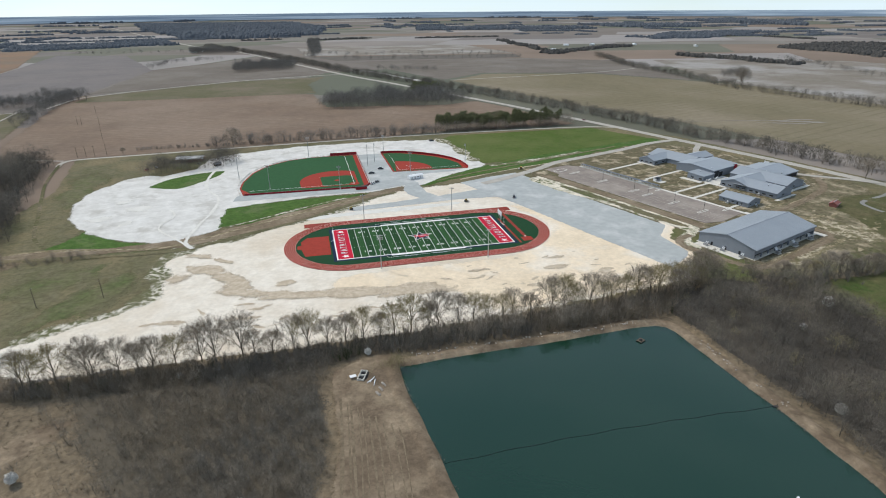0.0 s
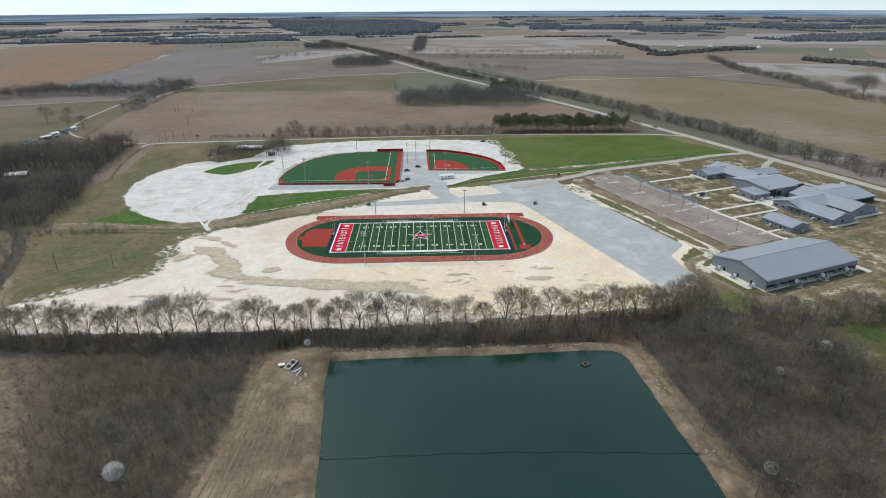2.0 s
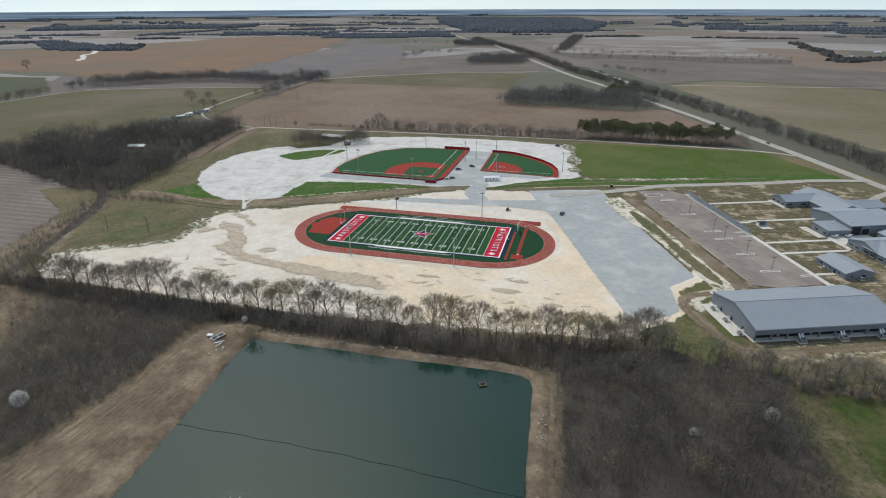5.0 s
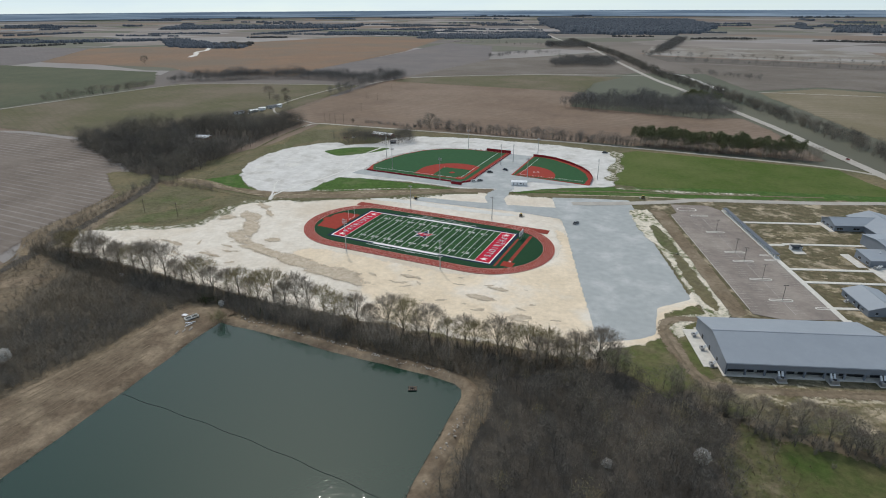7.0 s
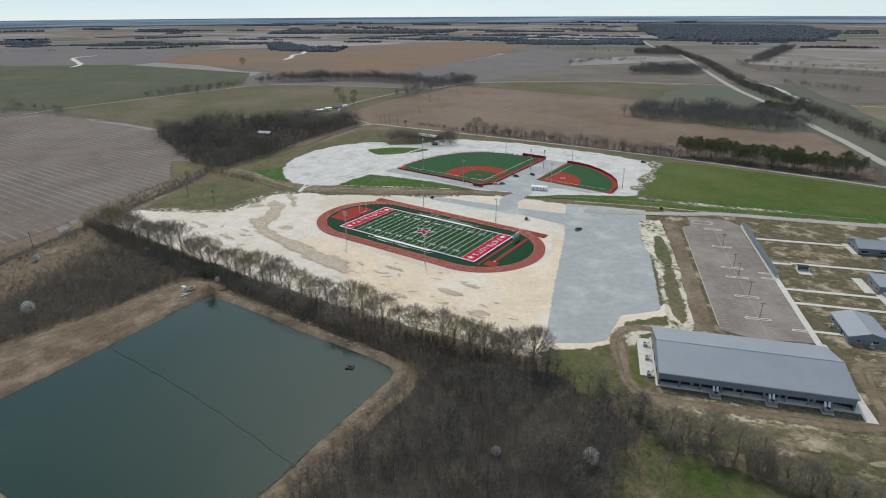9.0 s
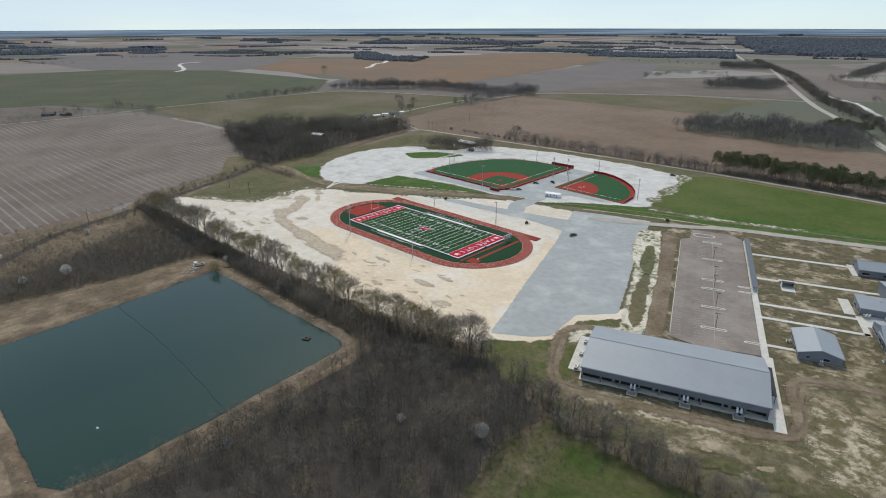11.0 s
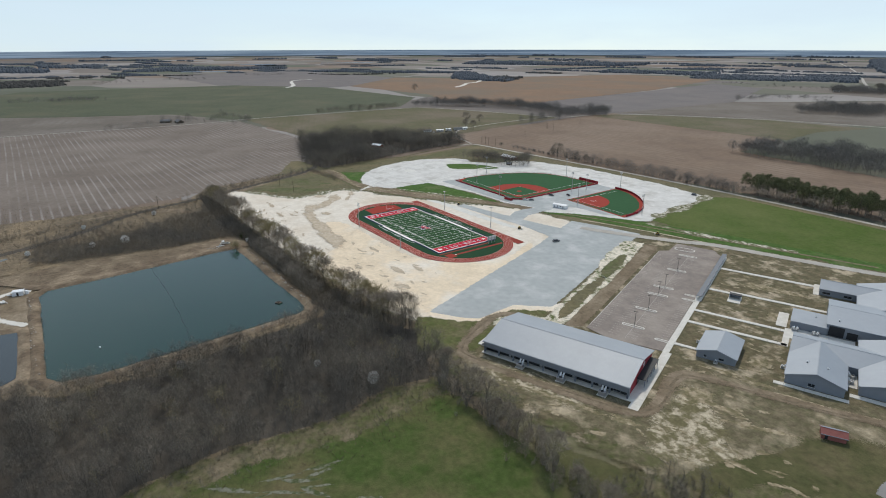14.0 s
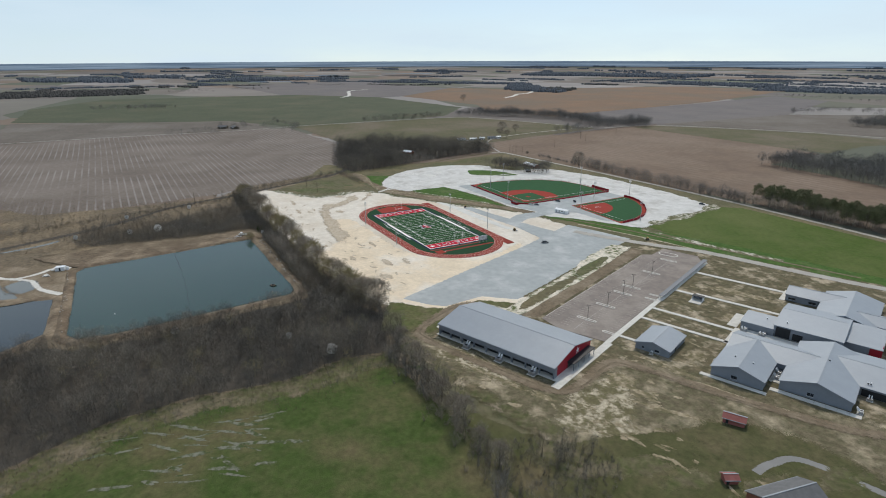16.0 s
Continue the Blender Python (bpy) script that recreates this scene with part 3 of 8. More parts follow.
# ---- the land ----
def ground():
    m = bpy.data.materials.new("patchwork farmland")
    m.use_nodes = True
    n, l = m.node_tree.nodes, m.node_tree.links
    p = n["Principled BSDF"]
    p.inputs["Roughness"].default_value, p.inputs["Specular IOR Level"].default_value = 0.95, 0.2
    at = n.new("ShaderNodeAttribute")
    at.attribute_name = "flat_place"
    mp = n.new("ShaderNodeMapping")
    mp.inputs["Rotation"].default_value, mp.inputs["Scale"].default_value = (0, 0, radians(20)), (1.0, 1.6, 1.0)
    l.new(at.outputs["Vector"], mp.inputs["Vector"])
    vo = n.new("ShaderNodeTexVoronoi")
    vo.distance, vo.inputs["Scale"].default_value, vo.inputs["Randomness"].default_value = "CHEBYCHEV", 1 / 620, 0.8
    l.new(mp.outputs["Vector"], vo.inputs["Vector"])
    sep = n.new("ShaderNodeSeparateColor")
    l.new(vo.outputs["Color"], sep.inputs["Color"])
    ramp = n.new("ShaderNodeValToRGB")
    ramp.color_ramp.interpolation = "CONSTANT"
    tones = [(0.0, (0.171, 0.147, 0.125)), (0.15, (0.195, 0.147, 0.112)), (0.3, (0.128, 0.127, 0.095)), (0.42, (0.223, 0.196, 0.174)), (0.55, (0.157, 0.137, 0.123)), (0.68, (0.266, 0.245, 0.230)), (0.8, (0.114, 0.120, 0.087)), (0.9, (0.180, 0.165, 0.140))]
    e = ramp.color_ramp.elements
    e[0].position, e[0].color = tones[0][0], (*tones[0][1], 1)
    e[1].position, e[1].color = tones[1][0], (*tones[1][1], 1)
    for pos, c in tones[2:]:
        e.new(pos).color = (*c, 1)
    l.new(sep.outputs["Red"], ramp.inputs["Fac"])
    n1 = n.new("ShaderNodeTexNoise")
    n1.inputs["Scale"].default_value, n1.inputs["Detail"].default_value = 0.004, 8.0
    l.new(at.outputs["Vector"], n1.inputs["Vector"])
    r1 = n.new("ShaderNodeMapRange")
    r1.inputs["To Min"].default_value, r1.inputs["To Max"].default_value = 0.65, 1.35
    l.new(n1.outputs["Fac"], r1.inputs["Value"])
    h = n.new("ShaderNodeHueSaturation")
    l.new(r1.outputs["Result"], h.inputs["Value"])
    l.new(ramp.outputs["Color"], h.inputs["Color"])
    l.new(h.outputs["Color"], p.inputs["Base Color"])

    radii = np.concatenate([np.linspace(0, 2400, 25), np.geomspace(2500, 9500, 40)])
    turns = 180
    ang = np.arange(turns) * 2 * np.pi / turns
    gx = (MID[0] + radii[1:, None] * np.cos(ang)).ravel()
    gy = (MID[1] + radii[1:, None] * np.sin(ang)).ravel()
    gx, gy = np.r_[MID[0], gx], np.r_[MID[1], gy]
    x, y, z, _ = land(gx, gy)
    faces = []
    for j in range(turns):
        k = (j + 1) % turns
        faces.append((0, 1 + j, 1 + k))
        for i in range(len(radii) - 2):
            a, b = 1 + i * turns, 1 + (i + 1) * turns
            faces += [(a + j, b + j, b + k), (a + j, b + k, a + k)]
    ob = arrays("ground", np.stack([x, y, z], 1), faces, m, smooth=True)
    attr = ob.data.attributes.new("flat_place", "FLOAT_VECTOR", "POINT")
    attr.data.foreach_set("vector", np.stack([gx, gy, 0 * gx], 1).astype(np.float32).ravel())
    tagged(ob, "flat patchwork of brown and tan farm fields", "ground", kind="structure")


ground()


def distance_ring():
    """The last strip of land under the horizon, haze painted in: a plain far backdrop that stands on the land's edge.
    """
    m = bpy.data.materials.new("hazy far land")
    m.use_nodes = True
    n, l = m.node_tree.nodes, m.node_tree.links
    p = n["Principled BSDF"]
    p.inputs["Roughness"].default_value, p.inputs["Specular IOR Level"].default_value = 1.0, 0.0
    g = n.new("ShaderNodeNewGeometry")
    mp = n.new("ShaderNodeMapping")
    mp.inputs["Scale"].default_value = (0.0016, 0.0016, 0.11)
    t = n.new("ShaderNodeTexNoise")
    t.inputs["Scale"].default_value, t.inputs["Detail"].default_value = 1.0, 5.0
    # blue-grey tones and a faint glow stand in for the haze
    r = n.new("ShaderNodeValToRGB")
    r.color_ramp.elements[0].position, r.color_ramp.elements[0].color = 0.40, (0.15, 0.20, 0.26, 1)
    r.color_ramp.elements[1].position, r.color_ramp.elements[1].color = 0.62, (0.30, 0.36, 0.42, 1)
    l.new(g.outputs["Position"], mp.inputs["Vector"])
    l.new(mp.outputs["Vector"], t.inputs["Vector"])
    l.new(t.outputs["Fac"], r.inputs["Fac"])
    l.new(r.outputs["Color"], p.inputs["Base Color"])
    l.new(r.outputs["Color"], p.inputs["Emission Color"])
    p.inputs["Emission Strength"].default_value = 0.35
    turns = 240
    a = np.arange(turns) * 2 * np.pi / turns
    _, _, z0, k = land(MID[0] + 9400.0, MID[1])
    rad = 9400.0 * float(k)
    v, f = [], []
    for z, q in ((float(z0) - 30, 0), (HORIZON - rad * 0.0104, 0), (HORIZON - rad * 0.0104, 20)):
        v += [(MID[0] + (rad + q) * math.cos(b), MID[1] + (rad + q) * math.sin(b), z) for b in a]
    for j in range(2):
        for i in range(turns):
            k1, k2 = j * turns + i, j * turns + (i + 1) % turns
            f += [(k1, k2, k2 + turns), (k1, k2 + turns, k1 + turns)]
    tagged(arrays("distant_land", v, f, m, smooth=True), "strip of land under the horizon, haze painted in blue-grey", "backdrop", kind="structure")


distance_ring()

# Farm fields round the site, larger ones first.
G = 0.05
FIELDS = [
    ("stubble_field", [(-375, 285), (-430, 640), (-440, 780), (-45, 690), (-30, 545), (150, 515), (198, 540), (234, 455), (262, 345), (268, 322), (80, 322)], BROWN_FIELD, "brown stubble field with faint curved rows"),
    ("wheat_strip", [(-420, 700), (-86, 698), (-40, 700), (-50, 820), (-14, 946), (-174, 920), (-334, 825), (-410, 768)], WINTER, "green-tinged winter wheat strip"),
    ("fallow_field", [(-425, 795), (-399, 1242), (-277, 1392), (-80, 1290), (-30, 1100), (-14, 997), (-174, 935), (-334, 840)], PLOWED_B, "grey-brown fallow field"),
    ("grey_field", [(-693, 837), (-650, 712), (-430, 725), (-432, 795), (-405, 1212), (-586, 1728), (-809, 1818), (-751, 1378)], GREY_FIELD, "grey fallow field behind a wood"),
    ("grey_field", [(-1500, 690), (-1480, 610), (-1450, 344), (-2600, 300), (-2780, 1000), (-1860, 1090)], GREY_FIELD, "broad grey fallow field with pale lines"),
    ("plowed_field", [(-200, -420), (-205, -250), (-222, -140), (-268, -25), (-298, 16), (-360, 46), (-475, 100), (-770, 85), (-785, -60), (-795, -430)], PLOWED, "plowed tan field with pale row lines"),
    ("pasture_field", [(-790, 102), (-480, 108), (-430, 180), (-330, 290), (-385, 300), (-445, 622), (-545, 604), (-780, 500)], WINTER, "olive-green pasture"),
    ("far_plowed_field", [(-800, -430), (-790, -60), (-790, 60), (-960, -10), (-1030, -170), (-1160, -430)], PLOWED_B, "grey fallow field behind a farm track"),
    ("wheat_field", [(-795, 95), (-806, 254), (-819, 480), (-999, 640), (-1500, 600), (-1790, 380), (-1880, -250), (-1560, -430), (-1180, -430), (-1040, -170), (-970, 0)], GREEN_FIELD, "dull green young wheat field"),
    ("reddish_field", [(-657, 705), (-860, 640), (-1055, 724), (-1500, 690), (-1860, 1090), (-1640, 1330), (-1420, 2050), (-979, 2190), (-757, 1378), (-699, 837)], RED_FIELD, "reddish-brown bare field"),
    ("tan_field", [(330, 470), (390, 330), (470, 60), (900, 90), (860, 330), (700, 620), (560, 830), (330, 900), (230, 800)], TAN_FIELD, "broad tan field with curved rows"),
    ("tan_field", [(220, 820), (330, 920), (560, 850), (690, 660), (780, 1080), (560, 1250), (60, 1300)], PLOWED_B, "tan field beyond the railway trees"),
    ("pale_field", [(760, 330), (950, 110), (1500, 300), (1300, 900), (860, 1080), (720, 660)], PALE_FIELD, "pale dusty field behind a row of trees"),
    ("dark_field", [(40, 1330), (560, 1270), (590, 1400), (-30, 1500)], DARK_FIELD, "dark fallow strip"),
    ("pale_field", [(-40, 1530), (600, 1420), (560, 1900), (-60, 1900)], PALE_FIELD, "pale field with dusty patches"),
]
seen_fields = 0
for name, pts, m, label in FIELDS:
    seen_fields += 1
    zone(name, pts, G + 0.02 * seen_fields, m, label, "field", rag=3.0, step=12.0, size=30.0, reach=5.0)

# Roads.
COUNTY_LINE = [(446, -140), (412, -50), (386, 41), (370, 96), (352, 150), (322, 238), (304, 292), (264, 402), (234, 486), (203, 562), (112, 787), (45, 941), (-67, 1250), (-276, 1843), (-426, 2110), (-1098, 3927), (-2400, 7200)]
strip("county_road", COUNTY_LINE, 10.5, 0.45, ROAD, "straight pale two-lane county road", "road")
strip("farm_road", [(-298, 262), (-298, 280), (-284, 288), (-232, 292), (-76, 303), (73, 309), (251, 303), (302, 288)], 4.5, 0.42, ROAD, "pale gravel farm road", "road")
strip("farm_road", [(-232, 40), (-246, 62), (-262, 115), (-275, 158), (-288, 205), (-299, 270)], 2.6, 0.43, EDGE_GRASS, "worn grassy farm lane along the wood", "road")
strip("farm_road", [(-300, 285), (-400, 330), (-446, 420), (-470, 640)], 3.0, 0.41, ROAD, "narrow pale farm track", "road")
strip("farm_road", [(-800, -430), (-792, -200), (-778, -50), (-784, 60), (-794, 100)], 3.5, 0.43, ROAD, "pale farm track along the plowed field", "road")
strip("farm_road", [(-440, 640), (-428, 740), (-405, 772), (-334, 832), (-174, 927), (-20, 975), (40, 982)], 5.0, 0.43, ROAD, "pale track between the fields", "road")
strip("farm_road", [(230, 810), (560, 850), (700, 900)], 4.0, 0.43, ROAD, "pale track across the tan field", "road")

strip("farm_road", [(-794, 100), (-791, 216), (-776, 470), (-700, 540), (-545, 594), (-450, 622)], 3.5, 0.42, ROAD, "pale farm track round the pasture", "road")
strip("drain", [(30, 1110), (68, 1050), (100, 1010), (142, 894), (172, 816)], 9.0, 0.47, PALE_SILT, "pale wet drain beside the railway trees", "ground cover", wobble=1.5)

# ---- ground covers of the site ----
zone("rough_grass", [(-335, 20), (-290, 40), (-270, 170), (-290, 290), (-80, 300), (85, 308), (300, 300), (345, 215), (400, 30), (420, -120), (300, -140), (190, -115), (-60, -125), (-215, -95), (-272, -20)], 0.40, OLIVE, "olive rough grass round the site", "grass", rag=2.0)
for k, (cx, cy, l, w, t) in enumerate([(-205, 40, 26, 7, 0.5), (-178, 22, 22, 5, 0.1), (-186, -40, 30, 14, 0.9), (-215, 90, 30, 10, 1.6), (-205, -10, 22, 12, 0.6), (-170, 236, 20, 12, 0.4), (-250, 180, 40, 14, 1.7)]):
    blob("greening_grass", cx, cy, l, w, t, 0.425 + 0.004 * k, GREENING, "rough grass greening along the ditch", "grass", 500 + k, 0.6)
strip("creek_bank", [(-150, -320), (-172, -241), (-176, -207), (-184, -167), (-195, -135), (-222, -106), (-234, -69), (-253, -13), (-260, 14), (-240, 26)], 13.0, 0.452, BRUSH_FLOOR, "bare dark earth along the creek", "ground cover", wobble=3.0)
zone("bare_earth", [(-238, -112), (-206, -128), (-188, -116), (-204, -88), (-222, -60), (-244, -30), (-262, -8), (-256, -50)], 0.462, DIRT, "bare dark earth where the creek bends", "ground cover", rag=4.0, step=2.5, size=8)
zone("green_margin", [(-233, 36), (-220, 58), (-212, 78), (-204, 62), (-188, 40), (-162, 29), (-172, 23), (-200, 25)], 0.488, LUSH, "vivid green grass beside the lane", "grass", rag=3.0, step=2, size=7)
zone("green_margin", [(-206, -72), (-176, -52), (-166, -24), (-172, -8), (-188, -30), (-204, -56)], 0.489, GREENING, "greening grass at the edge of the white pad", "grass", rag=4.0, step=2, size=7)
strip("creek_bed", [(-150, -320), (-174, -241), (-178, -207), (-187, -167), (-197, -135), (-226, -106), (-238, -69), (-259, -13), (-262, 12)], 4.0, 0.475, TRACKS, "dark muddy creek bed", "ground cover", wobble=0.8)
strip("creek_track", [(-162, -320), (-186, -241), (-190, -207), (-199, -167), (-210, -135), (-240, -106), (-250, -69), (-270, -16)], 1.8, 0.48, DIRT, "pale wheel track along the plowed field", "path", wobble=0.8)
zone("green_field", [(84, 282), (98, 296), (272, 294), (312, 215), (250, 190), (160, 162), (120, 166), (96, 168), (88, 230)], 0.46, GREEN, "bright green grass field", "grass", rag=1.5)
zone("limestone_pad", [(-214, -90), (-190, -112), (-110, -114), (-28, -114), (60, -107), (128, -99), (136, -92), (134, -70), (114, -20), (92, 55), (76, 88), (60, 109), (28, 106), (18, 100), (-2, 102), (-26, 84), (-70, 52), (-104, 38), (-130, 24), (-150, 12), (-157, -4), (-152, -29), (-155, -48), (-168, -62), (-183, -68), (-200, -78)], 0.50, WHITE_SOIL, "white crushed limestone pad with damp tan stains", "ground cover", rag=3.0, step=2.5, size=9.0)
zone("sandy_pad", [(20, -104), (60, -103), (126, -96), (133, -86), (110, -22), (94, 24), (76, 44), (90, 10), (80, -18), (50, -44), (-10, -46), (-50, -48), (-60, -62), (-30, -74), (0, -78)], 0.54, CREAM_SOIL, "cream-coloured sandy soil beside the track", "ground cover", smooth=True, rag=3.0, step=2.5, size=10.0)
zone("limestone_pad", [(-187, 40), (-215, 62), (-236, 95), (-244, 131), (-240, 164), (-222, 196), (-208, 206), (-192, 199), (-168, 217), (-161, 253), (-140, 268), (-75, 286), (25, 288), (78, 277), (86, 252), (90, 205), (96, 160), (84, 148), (60, 140), (34, 116), (8, 112), (-20, 104), (-60, 104), (-128, 92), (-128, 48), (-160, 26)], 0.52, NORTH_SOIL, "bright white limestone fill round the ball fields", "ground cover", rag=2.5, step=2.5, size=9.0)
zone("green_patch", [(-196, 165), (-190, 180), (-172, 196), (-142, 204), (-150, 180), (-173, 156)], 0.56, LUSH, "patch of new grass on the white fill", "grass", smooth=True, rag=1.5, step=2)
zone("green_strip", [(-131, 50), (-129, 91), (-92, 99), (-22, 102), (-46, 87), (-80, 71), (-108, 53)], 0.57, LUSH, "deep green grass strip beside the ditch", "grass", rag=2.5, step=2, size=5)
zone("ditch", [(-260, 30), (-232, 38), (-190, 30), (-156, 33), (-117, 50), (-80, 71), (-25, 99), (8, 114), (8, 103), (-25, 84), (-77, 49), (-130, 27), (-150, 20), (-190, 22), (-240, 24)], 0.59, DIRT, "brown grassy drainage bank", "ground cover", rag=1.5, step=3, size=8)
strip("bank_grass", [(-262, 24), (-228, 22), (-190, 17), (-150, 16), (-128, 24), (-76, 51), (-24, 86), (0, 98)], 4.5, 0.64, OLIVE, "olive grass along the ditch", "grass", wobble=0.8)
strip("bank_path", [(-255, 33), (-232, 35), (-190, 27), (-163, 22), (-140, 30), (-117, 44), (-80, 64), (-30, 91)], 2.2, 0.66, SANDY, "worn wheel track along the ditch", "path", wobble=0.5)
zone("ditch", [(20, 108), (45, 130), (90, 156), (164, 184), (312, 222), (314, 205), (170, 152), (95, 134), (52, 122), (28, 110)], 0.55, LUSH, "green drainage swale", "grass", rag=2, step=3, size=6)
strip("bank_path", [(40, 122), (92, 143), (168, 168), (250, 196)], 2.2, 0.63, TRACKS, "dark wet line of the swale", "path", wobble=0.6)
strip("bank_path", [(60, 120), (120, 141), (200, 163), (270, 190)], 1.6, 0.63, DAMP_SOIL, "pale washed edge of the swale", "path", wobble=0.9)

# Grey gravel lot and its lanes.
zone("gravel_lot", [(129, -84), (118, -52), (107, -22), (84, 45), (70, 78), (57, 111), (84, 120), (113, 128), (128, 84), (139, 48), (154, 8), (165, -23), (150, -40), (152, -66), (146, -73)], 0.62, GRAVEL, "wide grey gravel parking lot", "parking lot", rag=0.45, step=2, size=5)
zone("gravel_lane", [(-37, 61), (-38, 70), (-4, 74), (16, 78), (9, 90), (7, 104), (12, 120), (22, 118), (24, 92), (30, 80), (66, 88), (78, 66), (40, 68), (14, 65)], 0.60, GRAVEL, "grey gravel lane", "road", rag=0.8, step=2, size=5)
zone("gravel_lane", [(-72, 50), (-62, 56), (-38, 60), (0, 60), (40, 62), (40, 57), (0, 53), (-40, 52)], 0.58, PALE_SILT, "thin grey silt beside the track", "ground cover", smooth=True, rag=1.5, step=2, size=5)
zone("concourse", [(-126, 107), (-124, 121), (-24, 117), (-16, 124), (-17, 232), (6, 231), (8, 163), (72, 154), (60, 147), (30, 146), (20, 130), (24, 118), (4, 114), (-20, 107)], 0.61, GRAVEL, "grey gravel concourse between the ball fields", "pavement", rag=0.5, step=2)

# Damp stains on the white pad.
BIG = [(-128, -20, 13, 5, -0.5), (-114, -36, 16, 6, -1.0), (-108, -52, 12, 6, -0.5), (-84, -62, 20, 5, -0.2), (-50, -68, 22, 4.5, -0.12), (-20, -73, 22, 5.5, -0.1), (-86, -48, 6, 3, 0.1), (-138, -78, 7, 2, -0.1), (-104, -82, 7, 1.8, 0), (66, -66, 7, 2.5, 0.1), (45, -84, 5, 2, 0),
       (90, -78, 6, 3, 0.2), (71, -53, 6, 1.8, 0.1), (106, -90, 5, 2.5, 0.1), (20, -59, 5, 1.5, 0), (-143, -28, 6, 6, 0.3), (-136, 2, 9, 3, -0.4), (-122, -8, 9, 2.2, -0.6), (94, -92, 7, 3, 0.2)]
for i, (cx, cy, l, w, t) in enumerate(BIG):
    blob("damp_patch", cx, cy, l, w, t, 0.66 + 0.006 * i, DAMP_SOIL, "damp tan stain on the white pad", "ground cover", i, 0.5)
rng = np.random.default_rng(3)
for i in range(90):
    cx, cy = rng.uniform(-150, 118), rng.uniform(-102, -46)
    if cx > 95 and cy > -70 or -95 < cx < 0 and cy > -84 or cx < -100 and cy > -60:
        continue
    blob("damp_patch", cx, cy, rng.uniform(0.8, 4.2), rng.uniform(0.35, 1.2), rng.normal(-0.15, 0.4), 0.60 + 0.0006 * i, DAMP_SOIL, "small damp stain on the white pad", "ground cover", 40 + i, 0.6)
for i, pts in enumerate([[(-204, 112), (-190, 118), (-182, 106), (-196, 100)], [(-222, 92), (-212, 96), (-208, 88), (-218, 84)], [(-214, 128), (-204, 132), (-200, 126), (-210, 122)], [(-200, 78), (-192, 80), (-188, 74), (-198, 72)]]):
    cx, cy = sum(p[0] for p in pts) / 4, sum(p[1] for p in pts) / 4
    blob("silt_patch", cx, cy, 9 - i, 6 - i, 0.3 * i, 0.66, PALE_SILT, "grey silt on the white fill", "ground cover", 70 + i)
strip("wheel_track", [(-142, 16), (-148, 30), (-144, 60), (-138, 90), (-138, 120), (-150, 150), (-152, 190), (-140, 235), (-100, 262), (-30, 272), (30, 270)], 2.5, 0.67, PALE_SILT, "grey wheel track on the white fill", "path", wobble=0.6)
strip("wheel_track", [(-142, 16), (-155, 36), (-170, 60), (-164, 84), (-170, 100)], 1.6, 0.69, PALE_SILT, "grey wheel track on the white fill", "path", wobble=0.6)

# Woodland floors and the meadow to the south.
blob("bare_ground", -172, -155, 17, 7, 0.85, 0.474, BANK, "bare reddish ground beside the creek", "ground cover", 701, 0.6)
blob("bare_ground", -186, -186, 15, 6, 1.2, 0.476, BANK, "bare reddish ground beside the creek", "ground cover", 702, 0.6)
zone("brush_floor", [(-380, -430), (-215, -300), (-205, -200), (-205, -130), (-214, -96), (-188, -114), (60, -109), (120, -102), (140, -92), (185, -110), (240, -116), (225, -140), (205, -205), (212, -245), (232, -290), (290, -430)], 0.44, BRUSH_FLOOR, "dead grass and leaf litter under the brush", "ground cover", rag=3, step=4)
zone("meadow", [(200, -120), (240, -118), (290, -124), (330, -180), (380, -330), (300, -430), (215, -320), (200, -276), (188, -244), (183, -205), (189, -170), (184, -142)], 0.52, MEADOW, "green meadow with shallow puddles", "grass", rag=3, step=3, size=8)
zone("lot_verge", [(131, -92), (153, -70), (152, -44), (166, -26), (176, -44), (168, -56), (178, -90), (160, -112), (140, -100)], 0.58, LOT_GRASS, "green-tinged grass beside the gravel lot", "grass", rag=2, step=3)
zone("sand_rim", [(128, -88), (136, -86), (148, -77), (156, -66), (154, -44), (170, -26), (166, -14), (160, -22), (147, -40), (149, -66), (145, -71), (131, -81)], 0.59, CREAM_SOIL, "cream sand pushed up along the lot's edge", "ground cover", rag=1.6, step=1.0, size=3.0)
zone("rough_lawn", [(232, -114), (300, -122), (345, -130), (392, -110), (400, -30), (360, -8), (322, -14), (304, -32), (292, -62), (284, -92), (256, -106)], 0.625, ROUGH_LAWN, "dull olive grass of a rural yard", "grass", rag=2.5, step=2.5, size=9)
zone("thicket_floor", [(-168, -126), (-132, -121), (-73, -124), (-69, -168), (-76, -206), (-84, -250), (-112, -246), (-132, -190), (-151, -160)], 0.466, THICKET_FLOOR, "grey-brown litter under the thicket", "ground cover", rag=5, step=3, reach=6.0)
zone("wood_floor", [(-413, 66), (-303, 26), (-268, 34), (-268, 56), (-282, 111), (-302, 195), (-314, 280), (-345, 290), (-400, 245), (-480, 120), (-465, 84)], 0.472, WOOD_FLOOR, "dark leaf litter under the west wood", "ground cover", rag=4, step=4, reach=5.0)
zone("wood_floor", [(106, -300), (92, -272), (104, -258), (108, -230), (111, -212), (104, -190), (100, -146), (97, -127), (122, -111), (146, -99), (168, -112), (184, -119), (180, -141), (186, -171), (180, -207), (182, -243), (197, -276), (236, -340), (190, -410), (110, -410)], 0.47, WOOD_FLOOR, "dark leaf litter under the wood", "ground cover", rag=2.5, step=3)
